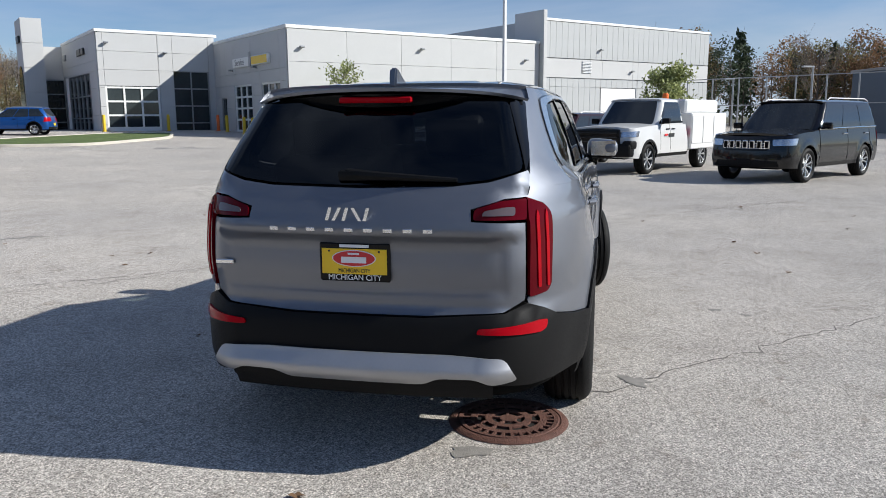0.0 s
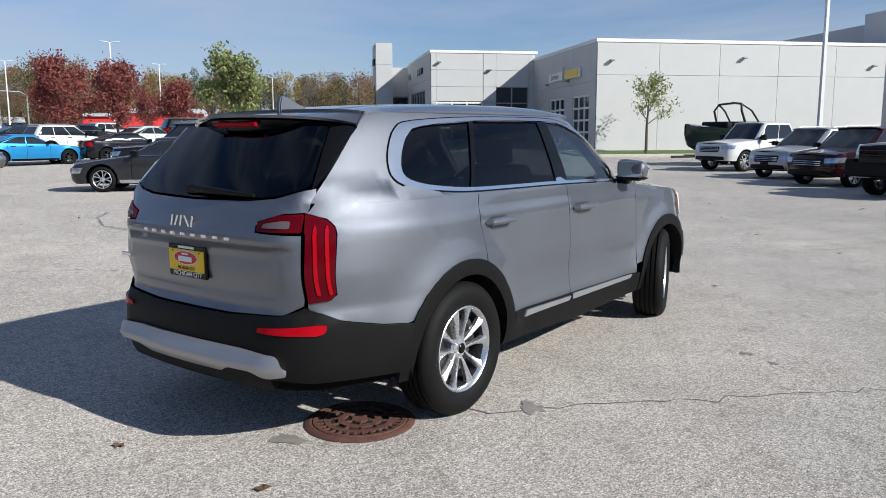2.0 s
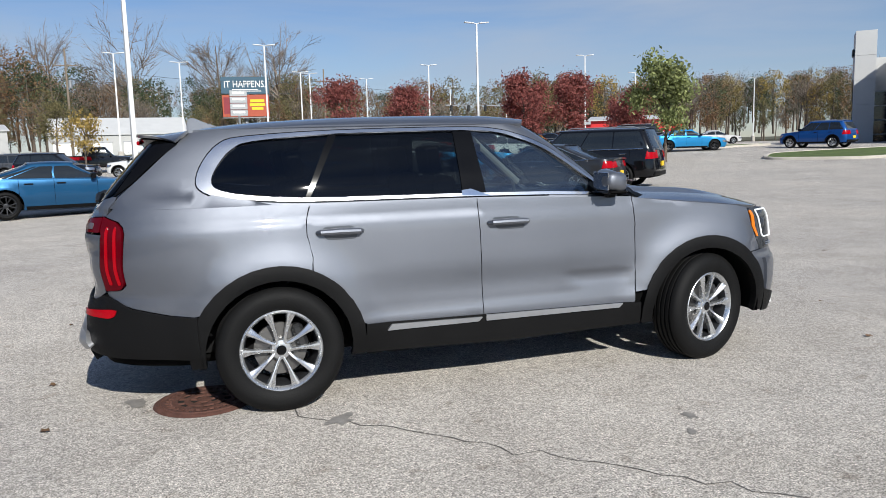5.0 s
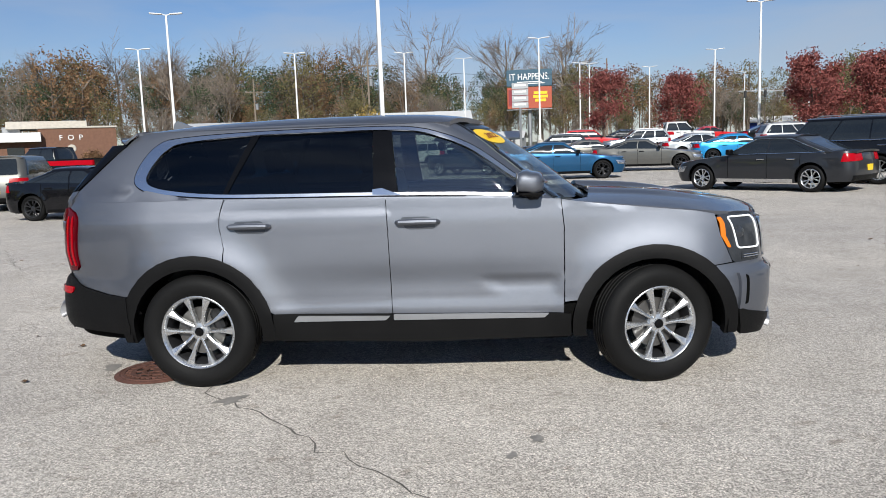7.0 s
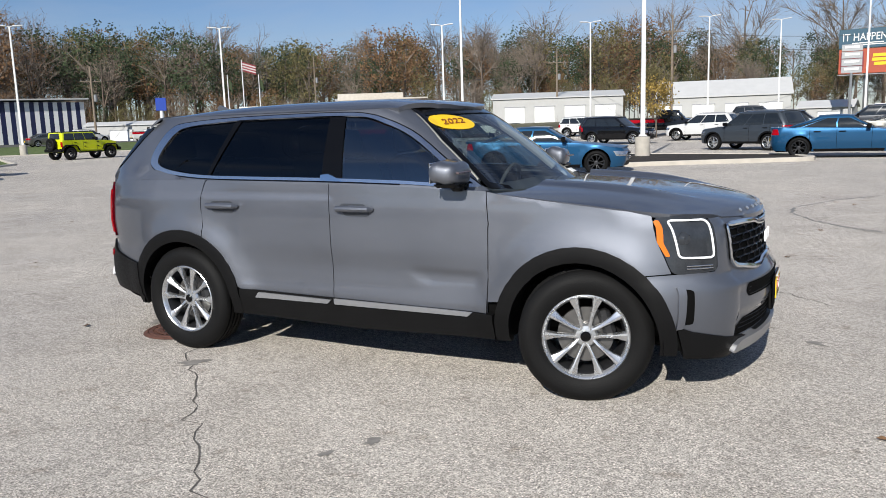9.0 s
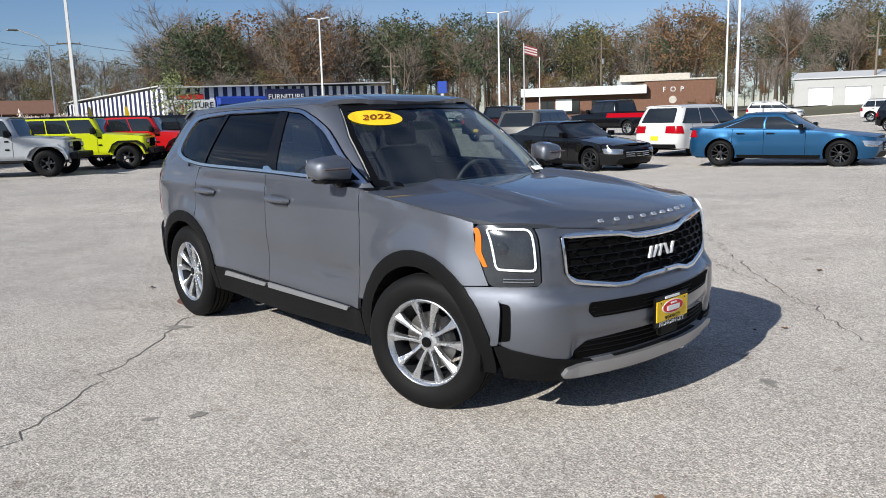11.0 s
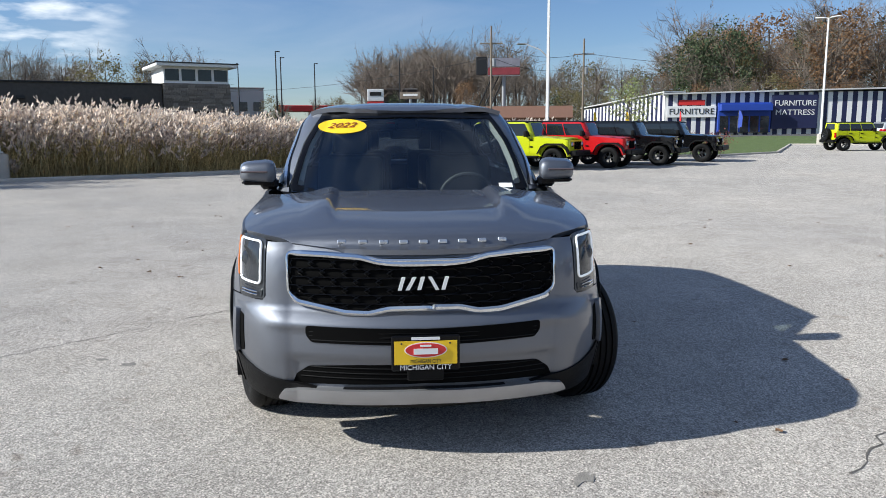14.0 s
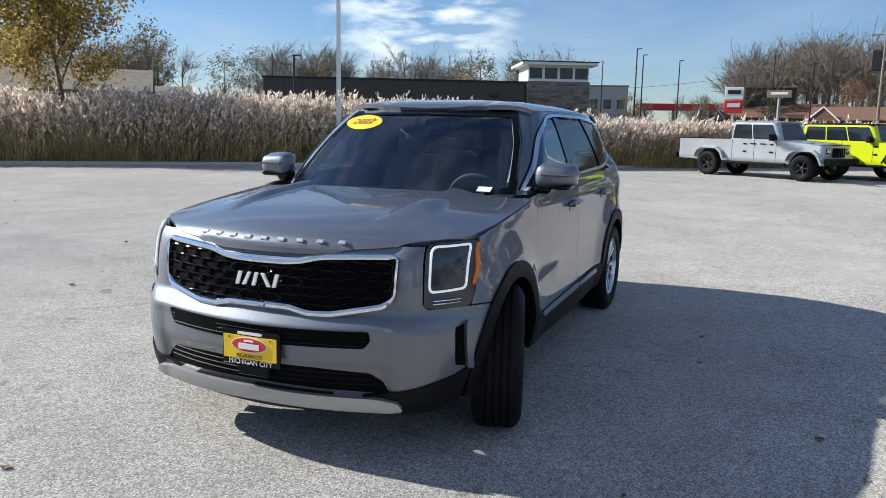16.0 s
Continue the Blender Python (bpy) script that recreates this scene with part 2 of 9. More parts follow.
M_LEAF_RED = mat("crimson maple leaves", (0.27, 0.085, 0.072), 0.7, var=0.2, scale=1.0, island=0.45)
M_LEAF_GREEN = mat("pale green leaves", (0.27, 0.30, 0.12), 0.7, var=0.25, scale=1.0, island=0.5)
M_LEAF_GOLD = mat("golden autumn leaves", (0.38, 0.27, 0.075), 0.7, var=0.25, scale=1.0, island=0.5)
M_LEAF_TAWNY = mat("tawny green-gold leaves", (0.34, 0.245, 0.065), 0.7, var=0.45, scale=0.8, island=0.5)
M_LEAF_RUST = mat("rust oak leaves", (0.25, 0.148, 0.078), 0.8, var=0.25, scale=0.15, island=0.45)
M_LEAF_OLIVE = mat("olive autumn leaves", (0.19, 0.165, 0.075), 0.8, var=0.25, scale=0.15, island=0.45)
M_LEAF_DARK = mat("dark evergreen leaves", (0.045, 0.065, 0.028), 0.8, var=0.25, scale=0.15, island=0.4)
M_REED_STEM = mat("dry reed stems", (0.56, 0.47, 0.25), 0.85, var=0.3, scale=1.5, island=0.55)
M_REED_PLUME = mat("fluffy reed plumes", (0.72, 0.62, 0.53), 0.95, var=0.3, scale=2.2, island=0.5)


def see_through(m, k=0.4):
    """Lets part of the light through thin leaves and blades."""
    n, l = m.node_tree.nodes, m.node_tree.links
    b, out = n["Principled BSDF"], n["Material Output"]
    tr, mx = n.new("ShaderNodeBsdfTranslucent"), n.new("ShaderNodeMixShader")
    l.new(b.inputs["Base Color"].links[0].from_socket, tr.inputs["Color"])
    mx.inputs["Fac"].default_value = k
    l.new(b.outputs["BSDF"], mx.inputs[1])
    l.new(tr.outputs["BSDF"], mx.inputs[2])
    l.new(mx.outputs["Shader"], out.inputs["Surface"])


for m_ in (M_LEAF_RED, M_LEAF_GREEN, M_LEAF_GOLD, M_LEAF_TAWNY, M_LEAF_RUST, M_LEAF_OLIVE, M_REED_STEM, M_REED_PLUME):
    see_through(m_)
M_TYRE = mat("black tyre rubber", (0.0065, 0.0065, 0.0067), 0.6, var=0.15, scale=8, bump=0.15, bscale=120, spec=0.16)
M_BLACKPLASTIC = mat("black textured plastic", (0.005, 0.005, 0.0053), 0.5, var=0.1, scale=8, bump=0.12, bscale=500, spec=0.16)
M_GLOSSBLACK = mat("gloss black plastic", (0.004, 0.004, 0.0045), 0.12, var=0.1, spec=0.2)
M_SHELL = mat("black inner shell", (0.004, 0.004, 0.004), 0.8, spec=0.06)
M_CHROME = mat("chrome", (0.78, 0.79, 0.80), 0.10, metal=1.0, var=0.03)
M_SATIN = mat("satin silver", (0.42, 0.42, 0.43), 0.46, metal=0.85, var=0.05, scale=8)
M_ALLOY = mat("bright alloy", (0.70, 0.71, 0.72), 0.26, metal=0.9, var=0.05, scale=10)
M_ALLOYDARK = mat("dark alloy", (0.045, 0.046, 0.05), 0.32, metal=0.6, var=0.08)
M_DISC = mat("brake disc steel", (0.15, 0.145, 0.14), 0.45, metal=0.9, var=0.2)
M_GLASS_TINT = glass_mat("tinted privacy glass", (0.06, 0.066, 0.072))
M_GLASS = glass_mat("clear car glass", (0.40, 0.47, 0.45), shine=0.20)
M_GLASS_WS = glass_mat("windscreen glass", (0.78, 0.85, 0.84), shine=0.155)
M_LENS_RED = mat("red lamp lens", (0.34, 0.002, 0.008), 0.15, var=0.1, scale=12, coat=0.0, spec=0.15)
M_LENS_DARKRED = mat("dark red lamp lens", (0.085, 0.0012, 0.005), 0.10, var=0.1, scale=12, coat=0.0, spec=0.12)
M_LENS_AMBER = mat("amber lamp lens", (0.66, 0.17, 0.012), 0.18, var=0.1)
M_LENS_SMOKE = mat("smoked lamp lens", (0.11, 0.085, 0.09), 0.10, var=0.1)
M_LAMP_SILVER = mat("lamp reflector", (0.55, 0.56, 0.58), 0.2, metal=0.9)
M_LEATHER = mat("black upholstery", (0.05, 0.05, 0.052), 0.55, var=0.15, bump=0.2, bscale=200)
M_RUST = mat("rusty cast iron", (0.11, 0.048, 0.034), 0.75, var=0.35, scale=14, bump=0.5, bscale=90)
M_PIT = mat("dark drain pit", (0.01, 0.009, 0.008), 0.95)
M_PAPER = mat("white paper", (0.85, 0.85, 0.83), 0.8)
M_CRACK = mat("crack tar", (0.11, 0.10, 0.09), 0.9, var=0.3, scale=5)
M_SCUFF = mat("faint tyre scuff", (0.21, 0.205, 0.198), 0.85, var=0.2, scale=20)
M_DEADLEAF = mat("dead leaf", (0.16, 0.09, 0.045), 0.9, var=0.3, scale=30, rnd=0.4)
M_STAIN = mat("oil stain", (0.24, 0.225, 0.205), 0.8, var=0.25, scale=15, bump=0.3, bscale=120)


# ---- mesh helpers ----
def mesh_of(name, bm, material, smooth=30):
    me = bpy.data.meshes.new(name)
    bm.normal_update()
    bm.to_mesh(me)
    bm.free()
    for m in material if isinstance(material, (list, tuple)) else [material]:
        me.materials.append(m)
    if smooth:
        me.shade_smooth()
        me.set_sharp_from_angle(angle=radians(smooth))
    return me


def part(name, bm, material, parent=None, label="", smooth=30):
    """One mesh object out of a bmesh or mesh, under a thing or a part."""
    me = bm if isinstance(bm, bpy.types.Mesh) else mesh_of(name, bm, material, smooth)
    ob = new(name, me)
    if parent is not None:
        ob.parent = parent
    if label:
        ob["label"] = label
    return ob


def thing(name, label, category, m=None, group="", kind=""):
    ob = new(name)
    ob.empty_display_size = 0.3
    if m is not None:
        ob.matrix_basis = m
    return tagged(ob, label, category, group, kind)


def box(bm, c, s, bevel=0.0, seg=2, rot=None):
    """A box with centre c and sizes s, its edges rounded."""
    r = bmesh.ops.create_cube(bm, size=1.0)
    vs = r["verts"]
    for v in vs:
        v.co = Vector((v.co.x * s[0], v.co.y * s[1], v.co.z * s[2]))
    if bevel:
        es = list({e for v in vs for e in v.link_edges})
        k = bmesh.ops.bevel(bm, geom=es, offset=bevel, segments=seg, profile=0.6, affect="EDGES")
        vs = list({v for f in k["faces"] for v in f.verts} | {v for v in vs if v.is_valid})
    m = Matrix.Translation(c) @ (rot if rot is not None else Matrix())
    for v in vs:
        v.co = m @ v.co
    return vs


def boxes(*specs, bevel=0.0, seg=1):
    bm = bmesh.new()
    for c, s, *r in specs:
        box(bm, c, s, bevel, seg, r[0] if r else None)
    return bm


def tube(bm, pts, r, n=8, closed=False, cap=True):
    """A round bar along points; r: one radius, or one for each point."""
    pts = [Vector(p) for p in pts]
    rs = r if isinstance(r, (list, tuple)) else [r] * len(pts)
    rings = []
    up = None
    for i, p in enumerate(pts):
        a = pts[i - 1] if i or closed else p
        b = pts[(i + 1) % len(pts)] if i < len(pts) - 1 or closed else p
        d = (b - a).normalized()
        if up is None:
            up = d.orthogonal().normalized()
        up = (up - d * up.dot(d)).normalized()
        side = d.cross(up)
        rings.append([bm.verts.new(p + (up * math.cos(k * math.tau / n) + side * math.sin(k * math.tau / n)) * rs[i]) for k in range(n)])
    m = len(rings)
    for i in range(m if closed else m - 1):
        a, b = rings[i], rings[(i + 1) % m]
        for k in range(n):
            bm.faces.new((a[k], a[(k + 1) % n], b[(k + 1) % n], b[k]))
    if cap and not closed:
        bm.faces.new(rings[0][::-1])
        bm.faces.new(rings[-1])
    return rings


def lathe(bm, prof, n=48, axis="y", cap=False):
    """Turns (radius, height) pairs about an axis."""
    rings = []
    for r, h in prof:
        ring = []
        for k in range(n):
            c, s = r * math.cos(k * math.tau / n), r * math.sin(k * math.tau / n)
            ring.append(bm.verts.new((c, h, s) if axis == "y" else (c, s, h)))
        rings.append(ring)
    for a, b in zip(rings, rings[1:]):
        for k in range(n):
            bm.faces.new((a[k], b[k], b[(k + 1) % n], a[(k + 1) % n]))
    if cap:
        bm.faces.new(rings[0])
        bm.faces.new(rings[-1][::-1])
    return rings


def prism(bm, poly, h0, h1, plane="xy"):
    """An upright block over a flat outline."""
    def at(p, h):
        return (p[0], p[1], h) if plane == "xy" else (p[0], h, p[1]) if plane == "xz" else (h, p[0], p[1])
    a = [bm.verts.new(at(p, h0)) for p in poly]
    b = [bm.verts.new(at(p, h1)) for p in poly]
    n = len(poly)
    bm.faces.new(a[::-1])
    bm.faces.new(b)
    for i in range(n):
        bm.faces.new((a[i], a[(i + 1) % n], b[(i + 1) % n], b[i]))
    bmesh.ops.recalc_face_normals(bm, faces=bm.faces)


def words(name, text, size, material, parent, m, depth=0.004, label="", shear=0.0, spacing=1.0, fit_w=None):
    """Lettering in the built-in font, as a mesh, centred on m, in its xy plane."""
    cu = bpy.data.curves.new(name, "FONT")
    cu.body, cu.size, cu.extrude, cu.shear, cu.space_character = text, size, depth, shear, spacing
    cu.align_x, cu.align_y = "CENTER", "CENTER"
    cu.resolution_u = 3
    tmp = bpy.data.objects.new(name, cu)
    scene.collection.objects.link(tmp)
    me = bpy.data.meshes.new_from_object(tmp.evaluated_get(bpy.context.evaluated_depsgraph_get()))
    bpy.data.objects.remove(tmp)
    if fit_w:
        w = max(v.co.x for v in me.vertices) - min(v.co.x for v in me.vertices)
        me.transform(Matrix.Diagonal((fit_w / w, 1, 1, 1)))
    me.materials.clear()
    me.materials.append(material)
    ob = part(name, me, None, parent, label)
    ob.matrix_basis = m
    return ob


def pchip(xs, ys):
    """A smooth curve through points that does not overshoot."""
    xs, ys = np.array(xs, float), np.array(ys, float)
    h, d = np.diff(xs), np.diff(ys) / np.diff(xs)
    m = np.zeros(len(xs))
    m[0], m[-1] = d[0], d[-1]
    for i in range(1, len(xs) - 1):
        if d[i - 1] * d[i] > 0:
            w1, w2 = 2 * h[i] + h[i - 1], h[i] + 2 * h[i - 1]
            m[i] = (w1 + w2) / (w1 / d[i - 1] + w2 / d[i])

    def at(x):
        x = min(max(x, xs[0]), xs[-1])
        i = min(max(int(np.searchsorted(xs, x)) - 1, 0), len(h) - 1)
        t = (x - xs[i]) / h[i]
        return float(ys[i] * (1 + 2 * t) * (1 - t) ** 2 + h[i] * m[i] * t * (1 - t) ** 2 + ys[i + 1] * t * t * (3 - 2 * t) + h[i] * m[i + 1] * t * t * (t - 1))
    return at


def rounded(poly, r, seg=5):
    """The outline with its corners rounded; r: one radius, or one for each corner."""
    rs = r if isinstance(r, (list, tuple)) else [r] * len(poly)
    out = []
    n = len(poly)
    for i in range(n):
        p, a, b = Vector(poly[i]), Vector(poly[i - 1]), Vector(poly[(i + 1) % n])
        da, db = a - p, b - p
        k = min(rs[i], da.length * 0.45, db.length * 0.45)
        if k < 1e-4:
            out.append(tuple(p))
            continue
        s, e = p + da.normalized() * k, p + db.normalized() * k
        for j in range(seg + 1):
            t = j / seg
            q = s * (1 - t) ** 2 + p * 2 * t * (1 - t) + e * t * t
            out.append((q.x, q.y))
    return out


def sheet(poly, at, h=0.06, thick=0.02, mirror=False, out=0.0, both=False):
    """A mesh over an outline in the plane of (u, v), laid on the surface at(u, v), with turned-in edges and true normals.
    out: how far it stands off the surface. mirror: the copy across y = 0; both: the sheet and its mirror in one mesh."""
    from mathutils.geometry import delaunay_2d_cdt
    edge = []
    n = len(poly)
    for i in range(n):
        a, b = Vector(poly[i]), Vector(poly[(i + 1) % n])
        k = max(1, int(math.ceil((b - a).length / h)))
        edge += [a.lerp(b, j / k) for j in range(k)]
    E = np.array([tuple(p) for p in edge])
    lo, hi = E.min(0), E.max(0)
    gu = np.arange(lo[0] + h * 0.5, hi[0], h)
    gv = np.arange(lo[1] + h * 0.5, hi[1], h)
    pts = np.array([(u, v) for u in gu for v in gv]) if len(gu) and len(gv) else np.zeros((0, 2))
    if len(pts):
        A, B = E, np.roll(E, -1, 0)
        inside = np.zeros(len(pts), bool)
        near = np.full(len(pts), 1e9)
        for a, b in zip(A, B):
            cond = (a[1] > pts[:, 1]) != (b[1] > pts[:, 1])
            xx = a[0] + (pts[:, 1] - a[1]) * (b[0] - a[0]) / (b[1] - a[1] if abs(b[1] - a[1]) > 1e-12 else 1e-12)
            inside ^= cond & (pts[:, 0] < xx)
            d = b - a
            t = np.clip(((pts - a) @ d) / max(d @ d, 1e-12), 0, 1)
            near = np.minimum(near, np.hypot(*(pts - a - t[:, None] * d).T))
        pts = pts[inside & (near > 0.45 * h)]
    m = len(edge)
    vs = [Vector(p) for p in E] + [Vector(p) for p in pts]
    res = delaunay_2d_cdt(vs, [(i, (i + 1) % m) for i in range(m)], [list(range(m))], 1, 1e-6)
    uv, faces, orig = res[0], res[2], res[3]
    eps = 0.003
    pos, nor = [], []
    for p in uv:
        c = at(p.x, p.y)
        du, dv = at(p.x + eps, p.y) - at(p.x - eps, p.y), at(p.x, p.y + eps) - at(p.x, p.y - eps)
        k = du.cross(dv)
        nn = k.normalized() if k.length > 1e-12 else Vector((0, 0, 1))
        pos.append(c + nn * out)
        nor.append(nn)
    cnt = {}
    for f in faces:
        for i in range(len(f)):
            e = tuple(sorted((f[i], f[(i + 1) % len(f)])))
            cnt[e] = cnt.get(e, 0) + 1
    V = [tuple(p) for p in pos]
    N = [tuple(x) for x in nor]
    F = [tuple(f) for f in faces]
    if thick:
        rim = [e for f in faces for e in ((f[i], f[(i + 1) % len(f)]) for i in range(len(f))) if cnt[tuple(sorted(e))] == 1]
        for a, b in rim:
            # turned-in edge, with its own normals
            side = (pos[b] - pos[a]).cross(nor[a])
            side = side.normalized() if side.length > 1e-9 else nor[a]
            k = len(V)
            V += [tuple(pos[a]), tuple(pos[a] - nor[a] * thick), tuple(pos[b] - nor[b] * thick), tuple(pos[b])]
            N += [tuple(side)] * 4
            F.append((k, k + 1, k + 2, k + 3))
    if mirror or both:
        k = len(V) if both else 0
        V2 = [(x, -y, z) for x, y, z in V]
        N2 = [(x, -y, z) for x, y, z in N]
        F2 = [tuple(i + k for i in f[::-1]) for f in F]
        V, N, F = (V + V2, N + N2, F + F2) if both else (V2, N2, F2)
    me = bpy.data.meshes.new("sheet")
    me.from_pydata(V, [], F)
    me.update()
    me.shade_smooth()
    me.normals_split_custom_set_from_vertices(N)
    return me


def panel(name, me, material, parent, label=""):
    me.name = name
    me.materials.clear()
    me.materials.append(material)
    return part(name, me, None, parent, label)


class Hull:
    """A closed car-like wall: a plan outline with rounded corners that changes with height. q runs along the outline from the middle of
    the rear (0), by the right side, to the middle of the front; negative q is the left side."""

    def __init__(self, W, xr, xf, rear, front, width, back, nose, flare=None):
        (rx, ry, rb), (fx, fy, fb) = rear, front
        p = []
        for i in range(200):
            y = (W - ry) * i / 200
            p.append((xr + rb * (y / W) ** 2, y))
        c = (xr + rb * ((W - ry) / W) ** 2)
        for i in range(200):
            a = math.pi / 2 * i / 200
            p.append((c + rx * (1 - math.cos(a)), W - ry + ry * math.sin(a)))
        x0 = c + rx
        c = (xf - fb * ((W - fy) / W) ** 2)
        x1 = c - fx
        for i in range(400):
            p.append((x0 + (x1 - x0) * i / 400, W))
        for i in range(200):
            a = math.pi / 2 * i / 200
            p.append((x1 + fx * math.sin(a), W - fy + fy * math.cos(a)))
        for i in range(201):
            y = (W - fy) * (1 - i / 200)
            p.append((xf - fb * (y / W) ** 2, y))
        p = np.array(p)
        self.X, self.Y = p[:, 0], p[:, 1]
        self.S = np.concatenate([[0], np.cumsum(np.hypot(*np.diff(p, axis=0).T))])
        self.P, self.W, self.xr, self.xf = self.S[-1], W, xr, xf
        self.width, self.back, self.nose, self.flare = width, back, nose, flare

    def at(self, q, z):
        s = -1 if q < 0 else 1
        a = abs(q)
        if a > self.P:
            a, s = 2 * self.P - a, -s
        cx, cy = np.interp(a, self.S, self.X), np.interp(a, self.S, self.Y)
        b, n = self.back(z), self.nose(z)
        x = b + (cx - self.xr) / (self.xf - self.xr) * (n - b)
        y = cy * self.width(z)
        if self.flare:
            y += self.flare(x, z) * (cy / self.W) ** 8
        return Vector((x, -s * y, z))

    def qx(self, x, z):
        b, n = self.back(z), self.nose(z)
        return float(np.interp(self.xr + (x - b) / (n - b) * (self.xf - self.xr), self.X, self.S))

    def qr(self, y, z):
        return float(np.interp(abs(y) / self.width(z), self.Y[:600], self.S[:600])) * (1 if y >= 0 else -1)

    def qf(self, y, z):
        return float(np.interp(abs(y) / self.width(z), self.Y[::-1][:400], self.S[::-1][:400])) * (1 if y >= 0 else -1)


# ---- ground, lot, kerbs ----
def smooth01(a, b, x):
    t = min(1, max(0, (x - a) / (b - a)))
    return t * t * (3 - 2 * t)


def gz(x, y):
    """Height of the ground: level round the cars, dipping a little to one side, rising a little towards the dealership and the road."""
    return 0.85 * smooth01(28, 58, 0.68 * x + 0.73 * y) + 0.7 * smooth01(55, 120, math.hypot(x, y) if x < 0 else 0) - 0.21 * math.exp(-((x + 12.5) ** 2 + (y - 16.0) ** 2) / 60.0)


def ground_sheet(name, poly, h, dz, material, kind="structure", label="", category=""):
    me = sheet(poly, lambda x, y: Vector((x, y, gz(x, y) + dz)), h, thick=0.0)
    ob = panel(name, me, material, None)
    return tagged(ob, label, category, kind=kind)


LOT = [(-2, -60), (-8, -27), (-12.3, -21), (-17.7, -14), (-21, -7.6), (-24.5, -3.4), (-29, 0.5), (-33, 6.5), (-34.2, 12.5), (-34.7, 18), (-38.7, 23.4), (-43.5, 26.2), (-56.7, 34),
       (-52, 44), (-40, 62), (-20, 84), (20, 96), (62, 100), (95, 70), (95, -60)]

bm = bmesh.new()
rings = [0, *range(6, 132, 6), 180, 300, 700, 2600]
prev = None
for r in rings:
    ring = [bm.verts.new((r * math.cos(a * math.tau / 72), r * math.sin(a * math.tau / 72), 0)) for a in range(72)] if r else [bm.verts.new((0, 0, 0))]
    if prev is not None:
        for a in range(72):
            b = (a + 1) % 72
            bm.faces.new((prev[0], ring[a], ring[b]) if len(prev) == 1 else (prev[a], ring[a], ring[b], prev[b]))
    prev = ring
for v in bm.verts:
    v.co.z = gz(v.co.x, v.co.y) - 0.12
tagged(part("ground", bm, M_EARTH, smooth=0), "dry grassy ground that reaches the horizon", "ground", kind="structure")
ground_sheet("pavement", LOT, 4.0, 0.0, M_LOT, label="pale worn asphalt car lot with light aggregate", category="parking lot")


def kerb_line(pts, w=0.16, hgt=0.13, material=None, label="pale concrete kerb along the edge of the lot", closed=False):
    bm = bmesh.new()
    P = [Vector((x, y, 0)) for x, y in pts]
    fine = []
    n = len(P)
    for i in range(n if closed else n - 1):
        a, b = P[i], P[(i + 1) % n]
        k = max(1, int((b - a).length / 2.0))
        fine += [a.lerp(b, j / k) for j in range(k)]
    if not closed:
        fine.append(P[-1])
    prof = [(-w / 2, -0.15), (-w / 2, hgt - 0.03), (-w / 2 + 0.03, hgt), (w / 2 - 0.03, hgt), (w / 2, hgt - 0.03), (w / 2, -0.15)]
    prev, first = None, None
    m = len(fine)
    for i, p in enumerate(fine):
        a = fine[i - 1] if i or closed else p
        b = fine[(i + 1) % m] if i < m - 1 or closed else p
        d = (b - a).normalized()
        s = Vector((-d.y, d.x, 0))
        ring = [bm.verts.new(p + s * u + Vector((0, 0, gz(p.x, p.y) + v))) for u, v in prof]
        if prev:
            for k in range(5):
                bm.faces.new((prev[k], ring[k], ring[k + 1], prev[k + 1]))
        else:
            first = ring
        prev = ring
    if closed:
        for k in range(5):
            bm.faces.new((prev[k], first[k], first[k + 1], prev[k + 1]))
    bmesh.ops.recalc_face_normals(bm, faces=bm.faces)
    return tagged(part("kerb", bm, material or M_KERB), label, "kerb", kind="structure")


kerb_line(LOT[1:8], w=0.3, hgt=0.10)
kerb_line(LOT[8:16], w=0.2, hgt=0.10)


def island(poly, material, name, label):
    poly = rounded(poly, 1.2, 4)
    kerb_line(poly, closed=True, w=0.2, hgt=0.14, label="pale concrete kerb round a planted island")
    ground_sheet(name, poly, 1.5, 0.11, material, label=label, category="planting bed")


island([(27, 29), (30, 25.5), (37, 25), (41.5, 27.5), (38.5, 30.5), (30, 32)], M_GRASS, "grass_island", "mown green grass island with a pale kerb")
island([(33, 41), (38, 42), (42, 46), (36, 47)], M_GRASS, "grass_island", "small mown grass island with a pale kerb")
island([(-9.5, 21.5), (-5.5, 20.0), (2.4, 23.0), (1.0, 25.6), (-6, 27.5), (-10, 25.5)], M_MULCH, "mulch_island", "dark mulch island round a light pole")
BD = Matrix.Translation((40.2, 18.6, 0)) @ Matrix.Rotation(radians(-43.0), 4, "Z")
island([tuple((BD @ Vector(p))[:2]) for p in ((-2.5, -0.4, 0), (-2.5, -4.5, 0), (19, -4.5, 0), (19, -0.4, 0))], M_GRASS, "grass_bed", "mown grass bed along the white dealership wall")
ground_sheet("grass_verge", [(-34.9, 18), (-38.9, 23.6), (-43.7, 26.5), (-56.9, 34.4), (-52.2, 44.2), (-62, 62), (-100, 72), (-78, 30), (-55, 12), (-40, 12)], 4.0, -0.015, M_GRASS, label="green grass verge beyond the lot", category="grass")
ground_sheet("road", [(-69, -4), (-62, -4), (-70, 26), (-84, 44), (-76, 66), (-62, 90), (-20, 122), (-28, 128), (-70, 100), (-92, 60), (-84, 30)], 4.0, 0.0, M_ROAD, label="grey asphalt road behind the verge", category="road")


